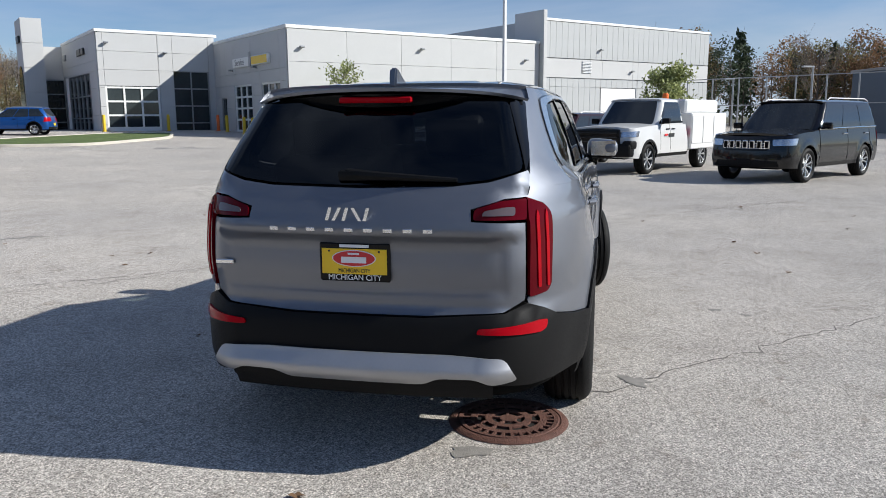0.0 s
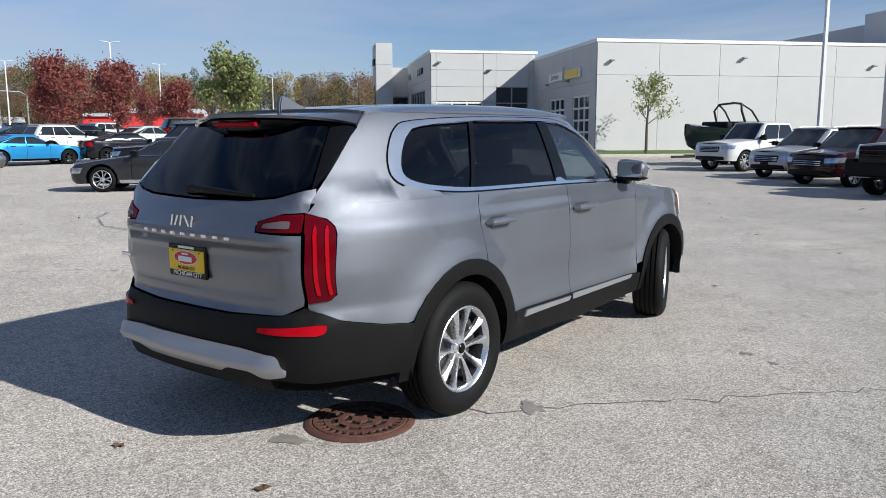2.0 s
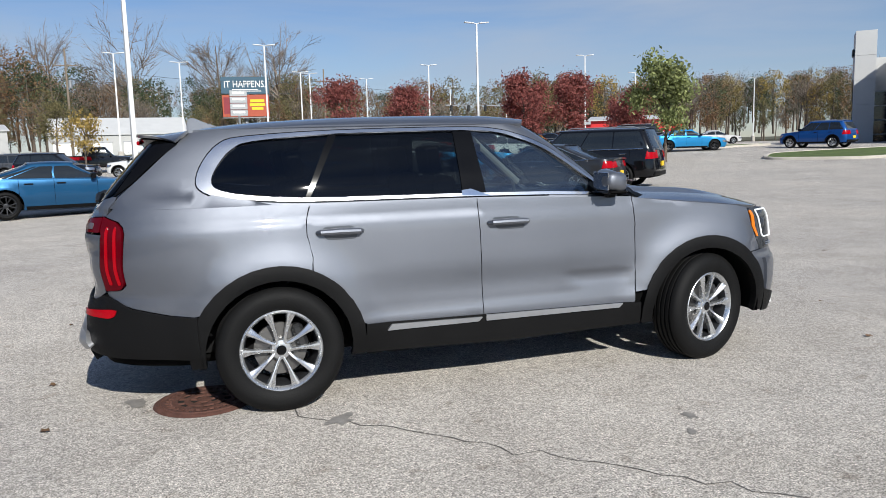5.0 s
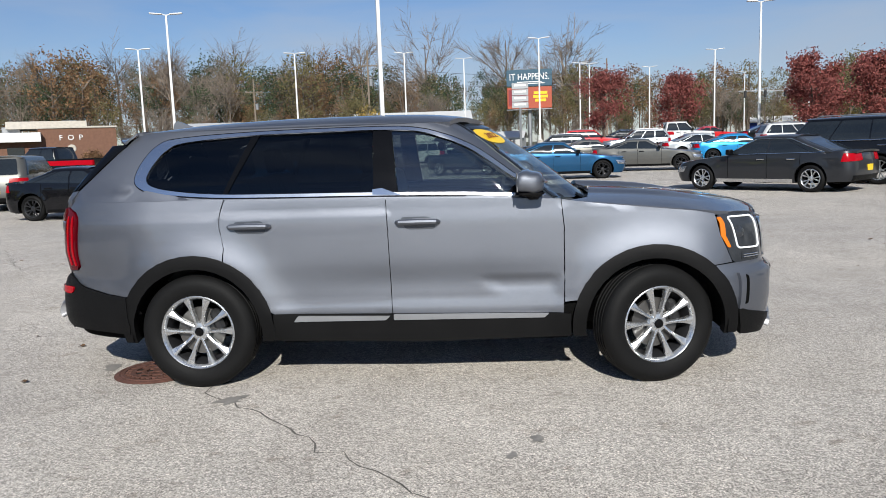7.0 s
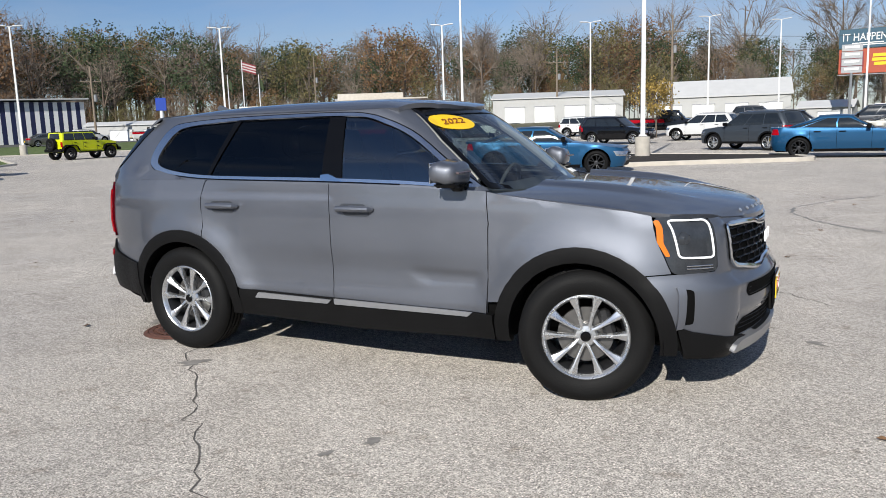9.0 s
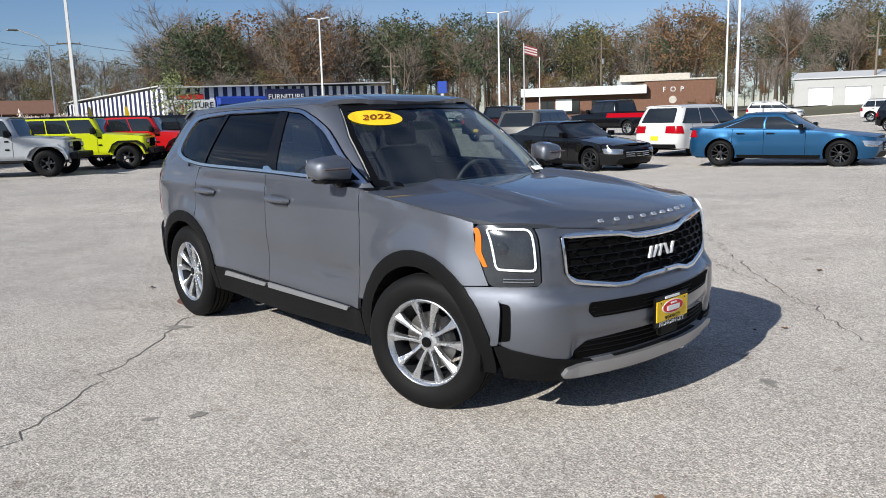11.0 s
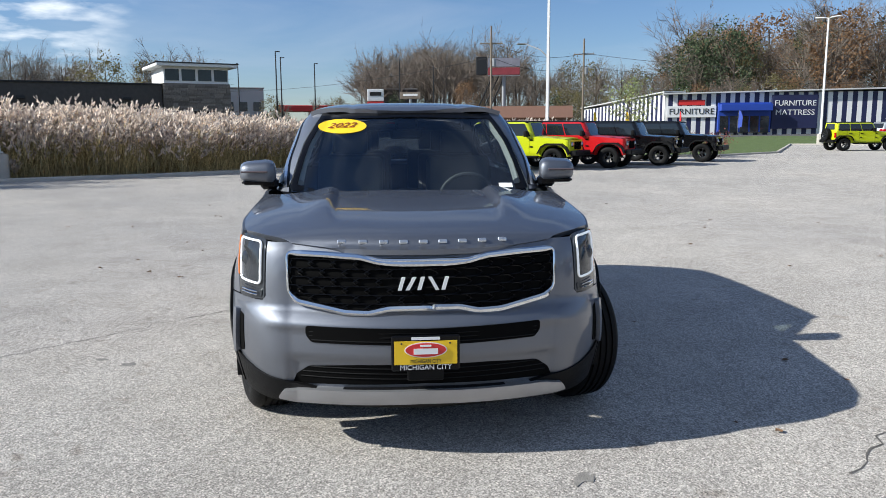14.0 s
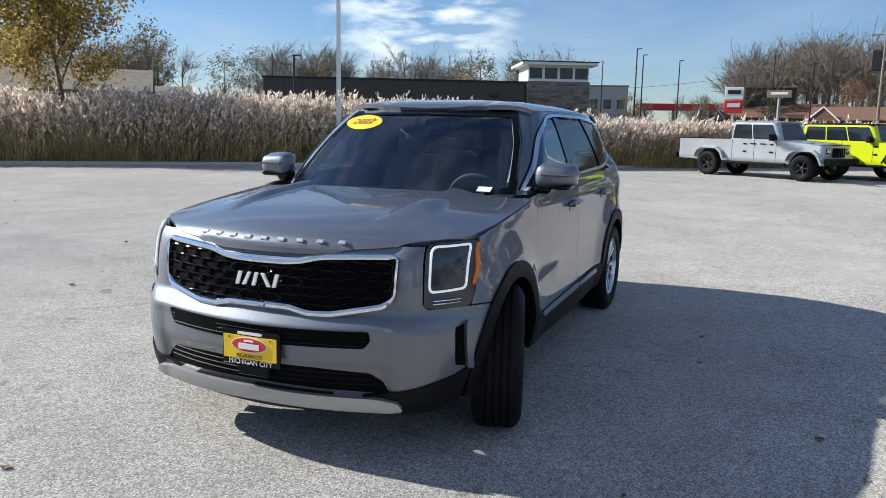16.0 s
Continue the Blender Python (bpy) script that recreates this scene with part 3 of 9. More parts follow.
# ---- dealership ----
def wall_panel_mesh(w, h, d=0.06, material=M_WHITEWALL):
    bm = bmesh.new()
    box(bm, (0, -d / 2, 0), (w - 0.016, d, h - 0.016), 0.006, 1)
    return mesh_of("wall_panel", bm, material)


PANELS = {}


def clad(parent, a, b, z0, z1, step, rows, material, holes=(), zs=None):
    """Separate wall panels between two points of a wall; holes are (u0, u1, z0, z1)."""
    a, b = Vector((*a, 0)), Vector((*b, 0))
    d = b - a
    n = max(1, round(d.length / step))
    ang = math.atan2(d.y, d.x)
    zs = zs or [z0 + (z1 - z0) * i / rows for i in range(rows + 1)]
    us = sorted({round(d.length * i / n, 3) for i in range(n + 1)} | {round(h, 3) for q in holes for h in q[:2]})
    zz = sorted({round(z, 3) for z in zs} | {round(h, 3) for q in holes for h in q[2:]})
    for u0, u1 in zip(us, us[1:]):
        for k0, k1 in zip(zz, zz[1:]):
            c = ((u0 + u1) / 2, (k0 + k1) / 2)
            if u1 - u0 < 0.05 or k1 - k0 < 0.05 or any(q[0] < c[0] < q[1] and q[2] < c[1] < q[3] for q in holes):
                continue
            key = (round(u1 - u0, 2), round(k1 - k0, 2), material.name)
            if key not in PANELS:
                PANELS[key] = wall_panel_mesh(u1 - u0, k1 - k0, material=material)
            ob = part("wall_panel", PANELS[key], None, parent)
            ob.matrix_basis = Matrix.Translation(a + d.normalized() * c[0] + Vector((0, 0, c[1]))) @ Matrix.Rotation(ang, 4, "Z")


def wall_lamp(parent, x, y, z, ang, name="wall_lamp"):
    bm = boxes(((0, -0.06, 0), (0.16, 0.12, 0.14)), ((0, -0.22, 0.03), (0.30, 0.26, 0.12)), bevel=0.03)
    ob = part(name, bm, M_GREYMETAL, parent, "grey wall lamp")
    ob.matrix_basis = pose(x, y, z, 0, 0, ang)
    return ob


def glazed(parent, name, w, h, cols, rows, frame_m, glass_m, label, m, bar=0.07, low=0.0):
    """A glazed door or window: a frame with bars, panes set back, and a solid lowest row where low is given."""
    root = part(name, boxes(((0, 0.09, h / 2), (w, 0.06, h))), M_SHELL, parent, label)
    root.matrix_basis = m
    bm = bmesh.new()
    for i in range(cols + 1):
        box(bm, (-w / 2 + w * i / cols, 0, h / 2), (bar, 0.10, h + bar))
    for i in range(rows + 1):
        box(bm, (0, -0.002, h * i / rows), (w, 0.10, bar))
    part("frame", bm, frame_m, root)
    for i in range(cols):
        for k in range(rows):
            c = (-w / 2 + w * (i + 0.5) / cols, 0.035, h * (k + 0.5) / rows)
            part("pane", boxes((c, (w / cols - bar * 0.9, 0.02, h / rows - bar * 0.9))), frame_m if k < low else glass_m, root)
    return root


deal = thing("dealership_building", "large white and grey panelled dealership building with glazed doors", "building", BD)
core = bmesh.new()
prism(core, [(0.40, 0.07), (22.7, 0.07), (22.7, 30), (-7.85, 30), (-7.85, 13.85), (0.40, 13.85)], -0.5, 7.05)
part("core", core, M_WHITEWALL, deal)
core = bmesh.new()
prism(core, [(20.9, 0.07), (41.2, 0.07), (41.2, 34), (20.9, 34)], -0.5, 8.95)
part("rear_hall", core, M_GREYWALL, deal, "tall grey metal hall")
part("coping", boxes(((10.4, 0.10, 7.2), (21.0, 0.42, 0.22)), ((0.10, 6.7, 7.2), (0.42, 13.4, 0.22)), ((-4.1, 13.5, 7.75), (8.6, 0.42, 0.22)), ((-8.2, 20, 7.75), (0.42, 13.4, 0.22)), ((31, 0.1, 9.0), (20.6, 0.42, 0.2)), bevel=0.02), M_TRIMWHITE, deal)
part("parapet", boxes(((-4.1, 13.62, 7.4), (8.2, 0.2, 0.75)), ((-8.05, 20, 7.4), (0.2, 13, 0.75))), M_WHITEWALL, deal)
part("fin_wall", boxes(((20.85, 1.2, 4.6), (0.35, 3.4, 10.0)), bevel=0.02), M_WHITEWALL, deal, "white fin wall")
clad(deal, (0, 0), (20.6, 0), 0.0, 7.1, 4.0, 1, M_WHITEWALL, zs=[0.0, 5.1, 7.1])
clad(deal, (0, 13.4), (0, 0), 0.0, 7.1, 4.5, 3, M_WHITEWALL, holes=((4.1, 7.4, 0, 3.95), (9.2, 12.3, 0, 3.95), (1.3, 2.4, 0, 3.15)))
clad(deal, (-8.3, 13.4), (0, 13.4), 0.0, 7.65, 4.0, 6, M_WHITEWALL, holes=((0.4, 4.1, 0, 3.98), (5.15, 7.8, 0, 5.1)))
clad(deal, (-8.3, 27), (-8.3, 13.4), 0.0, 7.65, 4.5, 4, M_WHITEWALL, holes=((1.0, 11.0, 0, 5.0),))
clad(deal, (21.1, 0), (41.2, 0), 0.0, 8.9, 4.6, 1, M_WHITEWALL, holes=((6.4, 10.7, 0, 3.95), (0, 20.1, 0, 4.65), (0, 20.1, 6.1, 8.9)), zs=[4.65, 6.1])
clad(deal, (21.1, 0), (41.2, 0), 6.15, 8.9, 0.62, 1, M_GREYWALL, zs=[6.15, 8.88])
clad(deal, (21.1, 0), (41.2, 0), 0, 4.6, 0.62, 1, M_GREYWALL, holes=((6.2, 10.54, 0, 3.95),), zs=[0, 3.95, 4.6])
glazed(deal, "garage_door", 3.6, 3.9, 3, 4, M_TRIMWHITE, M_WINDOWMID, "white sectional garage door with four rows of panes", pose(-6.05, 13.45, 0.95), bar=0.13, low=0)
part("door_kick", boxes(((-6.05, 13.40, 0.55), (3.6, 0.1, 1.1))), M_TRIMWHITE, deal)
glazed(deal, "entrance_glazing", 2.6, 5.0, 2, 4, M_GREYMETAL, M_WINDOWMID, "tall glazed entrance with aluminium bars", pose(-1.85, 13.45, 0.1), bar=0.09)
for yy in (2.65, 7.65):
    glazed(deal, "garage_door", 3.2, 3.9, 3, 5, M_TRIMWHITE, M_WINDOWMID, "white glazed service door in shade", pose(0.05, yy, 0.0, 0, 0, -90), bar=0.13, low=1)
glazed(deal, "side_door", 1.05, 3.1, 1, 2, M_GREYMETAL, M_WINDOWDARK, "narrow grey side door", pose(0.05, 11.55, 0.0, 0, 0, -90))
for i in range(3):
    glazed(deal, "showroom_window", 3.2, 4.9, 2, 3, M_GREYMETAL, M_WINDOWDARK, "tall showroom window in shade", pose(-8.25, 16.0 + 0.6 + i * 3.3, 0.1, 0, 0, -90), bar=0.10)
part("rear_door", boxes(((29.6, 0.03, 1.95), (4.25, 0.06, 3.9)), bevel=0.01), M_SIGNWHITE, deal, "white roll-up door of the grey hall")
bm = bmesh.new()
box(bm, (25.7, -0.03, 5.5), (1.05, 0.10, 0.95))
part("wall_vent", bm, M_GREYMETAL, deal)
for i in range(8):
    part("louvre", boxes(((25.7, -0.10, 5.1 + i * 0.115), (1.0, 0.06, 0.05))), M_SIGNWHITE, deal)
for x, y, z, a in ((0.9, 0, 5.95, 0), (9.85, 0, 6.2, 0), (19.2, 0, 5.8, 0), (27.2, 0, 6.9, 0), (31, 0, 5.3, 0), (-3.7, 13.4, 6.35, 0), (-7.7, 13.4, 6.9, 0), (0, 5.0, 5.0, -90), (0, 9.5, 5.0, -90)):
    wall_lamp(deal, x, y - 0.02 if a == 0 else y, z, a)
# service sign on the shaded wall
sgn = part("service_sign", boxes(((0, -0.12, 0), (6.4, 0.2, 0.62)), bevel=0.03), M_SIGNWHITE, deal, "white service sign with a yellow band")
sgn.matrix_basis = pose(-0.05, 5.7, 5.45, 0, 0, -90)
words("lettering", "Service", 0.62, M_GREYMETAL, sgn, pose(-1.8, -0.23, 0.0, 90), 0.01)
part("sign_band", boxes(((1.75, -0.235, 0.0), (2.6, 0.03, 0.5))), M_SIGNYELLOW, sgn)
part("sign_post", boxes(((0.15, -0.25, 0.1), (0.35, 0.06, 1.0)), bevel=0.02), M_GREYMETAL, sgn)
for i, (yy, w) in enumerate(((25.2, 1.0), (19.0, 1.5), (17.6, 0.9))):
    o = part("wall_emblem", boxes(((0, -0.08, 0), (w, 0.14, 0.5)), bevel=0.05), M_BLACKMETAL if i else M_GREYMETAL, deal)
    o.matrix_basis = pose(-8.35, yy, 6.6, 0, 0, -90)
tow = part("entry_tower", boxes(((-10.85, 25.5, 4.2), (1.5, 3.2, 10.6)), bevel=0.03), M_WHITEWALL, deal, "white entry tower with an arched opening")
clad(tow, (-11.6, 23.85), (-10.1, 23.85), 0, 9.5, 1.5, 5, M_WHITEWALL)
part("tower_emblem", boxes(((-11.68, 25.2, 7.9), (0.16, 1.4, 0.55)), bevel=0.05), M_BLACKMETAL, tow)
bm = bmesh.new()
prism(bm, [(24.3 + 0.0, 0.4), (26.6, 0.4), (26.6, 4.6)] + [(25.45 + 1.15 * math.cos(a), 4.6 + 1.3 * math.sin(a)) for a in np.linspace(0.2, math.pi - 0.2, 9)] + [(24.3, 4.6)], -11.66, -11.60, "yz")
part("arch_opening", bm, M_WINDOWDARK, tow)
part("entry_link", boxes(((-9.6, 27.0, 3.6), (2.6, 0.6, 8.0))), M_WHITEWALL, deal)
glazed(deal, "entry_window", 1.9, 4.6, 1, 4, M_GREYMETAL, M_WINDOWDARK, "narrow entry window", pose(-9.3, 26.62, 0.3), bar=0.1)


def bollard(x, y, material=M_YELLOW, h=1.15):
    p = BD @ Vector((x, y, 0))
    o = thing("bollard", "yellow painted steel bollard beside a door" if material is M_YELLOW else "orange traffic bollard by the side door", "bollard", pose(p.x, p.y, gz(p.x, p.y)), "bollards by the doors")
    bm = bmesh.new()
    lathe(bm, [(0.0, -0.2), (0.11, -0.2), (0.11, h - 0.08), (0.09, h - 0.02), (0.04, h + 0.02), (0.0, h + 0.025)], 14, "z")
    part("post", bm, material, o)
    bm = bmesh.new()
    lathe(bm, [(0.115, 0.0), (0.17, 0.0), (0.16, 0.04), (0.115, 0.05)], 14, "z")
    part("collar", bm, material, o)


for x, y in ((-8.3, 12.7), (-3.9, 12.7), (-0.7, 0.9), (-0.7, 4.4), (-0.7, 6.0), (-0.7, 9.4)):
    bollard(x, y)
bollard(-0.8, 11.0, M_ORANGE)


# ---- the grey sport utility vehicle ----
P_GREY = paint("metallic blue-grey paint", (0.164, 0.175, 0.202), metal=0.87, rough=0.49, flake=0.20)
M_SATINCHROME = mat("satin chrome trim", (0.74, 0.75, 0.77), 0.20, metal=1.0, var=0.03)
M_CUP = mat("shaded handle recess paint", (0.075, 0.08, 0.092), 0.35, metal=0.5, coat=0.5)
M_MAROON = mat("maroon lettering", (0.20, 0.03, 0.008), 0.5)
M_LAMPGLASS = mat("dark lamp glass", (0.055, 0.06, 0.068), 0.12, metal=0.4, var=0.3, scale=9)
P_GREY_TRIM = mat("grey sill strip", (0.40, 0.41, 0.43), 0.3, metal=0.7, var=0.05)

W_Z = pchip([0.15, 0.30, 0.45, 0.62, 0.76, 0.86, 0.95, 1.05, 1.085, 1.12, 1.18, 1.26], [0.955, 0.975, 0.99, 1.0, 1.001, 0.998, 0.993, 0.984, 0.980, 0.978, 0.973, 0.955])
BACK = pchip([0.2, 0.36, 0.45, 0.56, 0.66, 0.72, 0.9, 1.05, 1.15, 1.26], [-2.42, -2.515, -2.545, -2.540, -2.525, -2.495, -2.525, -2.515, -2.49, -2.435])
NOSE = pchip([0.2, 0.30, 0.40, 0.52, 0.62, 0.66, 0.72, 0.85, 0.97, 1.03, 1.12, 1.26], [2.24, 2.325, 2.342, 2.355, 2.35, 2.337, 2.296, 2.285, 2.262, 2.215, 2.12, 2.0])
AX, AR = 1.45, 0.36


def door_relief(x, z):
    """The doors' foot turned out above the sill, and the wedge pressed into the front door."""
    foot = 0.011 * smooth01(0.560, 0.480, z) * smooth01(-1.05, -0.85, x) * smooth01(1.02, 0.86, x)
    lead = 0.40 + 0.9 * max(0.0, 0.665 - z)
    wedge = 0.009 * smooth01(0.705, 0.650, z) * smooth01(0.55, 0.64, z) * smooth01(lead - 0.07, lead + 0.09, x) * smooth01(0.90, 0.80, x)
    return foot - wedge


def hero_flare(x, z):
    d = 0.0
    for c in (-AX, AX):
        r = math.hypot(x - c, (z - AR) * 1.0)
        d = max(d, 0.040 * math.exp(-((r - 0.46) / 0.14) ** 2) * smooth01(0.15, 0.5, z))
    # shoulder above the rear wheel
    return d + 0.009 * smooth01(1.134, 1.098, z) * (0.35 + 0.65 * math.exp(-((z - 1.09) / 0.13) ** 2)) + 0.017 * smooth01(1.225, 1.085, z) * smooth01(0.50, 1.06, z) * smooth01(-0.8, -1.6, x) - 0.004 - 0.012 * math.exp(-((z - 0.66) / 0.10) ** 2) * math.exp(-(x / 0.9) ** 2) + door_relief(x, z)


HB = Hull(0.93, -2.50, 2.295, (0.80, 0.40, 0.09), (0.50, 0.32, 0.27), W_Z, BACK, NOSE, hero_flare)
GW = pchip([1.10, 1.18, 1.30, 1.45, 1.58, 1.64, 1.70], [1.02, 1.0, 0.965, 0.90, 0.835, 0.795, 0.74])
GB = pchip([1.10, 1.22, 1.40, 1.58, 1.64, 1.70], [-2.54, -2.460, -2.31, -2.14, -2.07, -2.00])
GN = pchip([1.10, 1.165, 1.30, 1.40, 1.517, 1.593, 1.64, 1.70], [1.17, 1.075, 0.905, 0.775, 0.61, 0.49, 0.405, 0.27])
HG = Hull(0.872, -2.44, 1.03, (1.30, 0.22, 0.10), (0.30, 0.22, 0.36), GW, GB, GN)


def curvy(pts, k=3):
    """A smooth open line through the given points."""
    out = []
    for i in range(len(pts) - 1):
        a, b, c, d = (Vector(pts[max(0, min(len(pts) - 1, i + j))]) for j in (-1, 0, 1, 2))
        for j in range(k):
            t = j / k
            out.append(tuple(b + (c - a) * t / 2 + (a * 2 - b * 5 + c * 4 - d) * t * t / 2 + (b * 3 - a - c * 3 + d) * t ** 3 / 2))
    return out + [tuple(pts[-1])]


def shoulder_at(q, z):
    """The greenhouse wall, drawn in at its foot to meet the body round the rear corner."""
    p = HG.at(q, z)
    w = smooth01(1.238 + 0.095 * smooth01(-1.80, -1.98, p.x), 1.2136, z) * smooth01(-1.20, -1.40, p.x)
    if w > 0:
        y = abs(HB.at(HB.qx(p.x, z), z).y)
        p.y = math.copysign(abs(p.y) + (y - abs(p.y)) * w, p.y)
    return p


def dense(pts, h=0.05):
    out = []
    for i in range(len(pts)):
        a, b = Vector(pts[i]), Vector(pts[(i + 1) % len(pts)])
        k = max(1, int((b - a).length / h))
        out += [tuple(a.lerp(b, j / k)) for j in range(k)]
    return out


def onx(hull, pts):
    return [(hull.qx(x, z), z) for x, z in dense(pts)]


def arc(cx, cz, r, a0, a1, n=14):
    return [(cx + r * math.cos(radians(a0 + (a1 - a0) * i / n)), cz + r * math.sin(radians(a0 + (a1 - a0) * i / n))) for i in range(n + 1)]


def pair(name, poly, hull, material, parent, h=0.05, thick=0.02, out=0.0, label=""):
    """A right and a left panel on a hull."""
    for mir in (False, True):
        panel(name, sheet(poly, hull.at, h, thick, mirror=mir, out=out), material, parent, label)


def strip(bm, hull, pts, w, out, sides=(1, -1), n=6):
    """A moulding that follows points (q, z) on a hull."""
    for s in sides:
        ps = []
        for q, z in pts:
            p = hull.at(q, z)
            d = hull.at(q, z + 0.004) - p
            e = hull.at(q + 0.004, z) - p
            p = p + e.cross(d).normalized() * out
            ps.append(Vector((p.x, p.y * s, p.z)))
        tube(bm, ps, w, n)


def tyre_mesh(r=0.372, rim_r=0.240, w=0.245, n=72):
    bm = bmesh.new()
    h = w / 2
    prof = [(rim_r - 0.012, -h + 0.035), (rim_r + 0.004, -h + 0.016), (rim_r + 0.03, -h + 0.006), (r - 0.06, -h - 0.004), (r - 0.03, -h + 0.008), (r - 0.010, -h + 0.026), (r - 0.002, -h + 0.04)]
    for c in (-0.055, -0.018, 0.018, 0.055):
        prof += [(r, c - 0.0075), (r - 0.010, c - 0.0055), (r - 0.010, c + 0.0055), (r, c + 0.0075)]
    prof += [(a, -b) for a, b in prof[6::-1]]
    lathe(bm, prof, n)
    bmesh.ops.recalc_face_normals(bm, faces=bm.faces)
    return mesh_of("tyre", bm, M_TYRE, 40)


def alloy_mesh(r=0.252, w=0.20, spokes=10, depth=0.035, pairwise=True, width=0.050, material=M_ALLOY):
    """A cast wheel: a barrel, a lip, a hub and tapered spokes set in pairs. Its outer face is at -y."""
    bm = bmesh.new()
    h = w / 2
    lathe(bm, [(r - 0.030, h), (r - 0.006, h), (r - 0.020, h - 0.03), (r - 0.028, 0.0), (r - 0.020, -h + 0.03), (r - 0.002, -h + 0.008), (r + 0.002, -h - 0.002), (r - 0.006, -h - 0.006), (r - 0.018, -h + 0.004), (r - 0.034, -h + 0.03), (r - 0.040, 0.0), (r - 0.036, h)], 56)
    for f in bm.faces:
        f.material_index = 1 if min(math.hypot(v.co.x, v.co.z) for v in f.verts) < r - 0.0185 else 0
    lathe(bm, [(0.0, -h + depth - 0.016), (0.030, -h + depth - 0.016), (0.034, -h + depth - 0.006), (0.062, -h + depth - 0.002), (0.070, -h + depth + 0.014), (0.066, -h + depth + 0.045), (0.0, -h + depth + 0.05)], 30)
    for i in range(spokes):
        base = (i // 2) * math.tau / (spokes / 2) if pairwise else i * math.tau / spokes
        sgn = (-1 if i % 2 else 1) if pairwise else 0
        a_in, a_out = base + sgn * 0.13, base + sgn * (math.tau / spokes * (0.42 if pairwise else 0.5))
        rings = []
        for t in (0.0, 0.3, 0.65, 1.0):
            rr = 0.050 + (r - 0.020 - 0.050) * t
            a = a_in + (a_out - a_in) * t ** 0.7
            c = Vector((rr * math.cos(a), 0, rr * math.sin(a)))
            tang = Vector((-math.sin(a), 0, math.cos(a)))
            hw = width * (0.26 + 0.36 * t)
            y0 = -h + depth * (1 - t) ** 1.5 + 0.006 * t
            pr = [(-hw, 0.028), (-hw * 1.0, 0.010), (-hw * 0.6, 0.0), (hw * 0.6, 0.0), (hw, 0.010), (hw, 0.028)]
            rings.append([bm.verts.new(c + tang * u + Vector((0, y0 + v, 0))) for u, v in pr])
        for a, b in zip(rings, rings[1:]):
            for k in range(6):
                bm.faces.new((a[k], a[(k + 1) % 6], b[(k + 1) % 6], b[k]))
        bm.faces.new(rings[0][::-1])
        bm.faces.new(rings[-1])
    bmesh.ops.recalc_face_normals(bm, faces=bm.faces)
    return mesh_of("rim", bm, [material, M_ALLOYDARK], 35)


def hub_meshes():
    bm = bmesh.new()
    lathe(bm, [(0.0, 0.0), (0.155, 0.0), (0.155, 0.022), (0.0, 0.022)], 40)
    disc = mesh_of("brake_disc", bm, M_DISC)
    bm = boxes(((0.13, -0.02, 0.03), (0.07, 0.09, 0.15)), bevel=0.02)
    cal = mesh_of("brake_caliper", bm, M_BLACKMETAL)
    bm = bmesh.new()
    lathe(bm, [(0.0, -0.006), (0.022, -0.005), (0.029, 0.0), (0.029, 0.01)], 24)
    cap = mesh_of("centre_cap", bm, M_GLOSSBLACK)
    bm = bmesh.new()
    lathe(bm, [(0.0, -0.004), (0.006, -0.004), (0.008, 0.006)], 8)
    nuts = mesh_of("wheel_nut", bm, M_CHROME)
    return disc, cal, cap, nuts


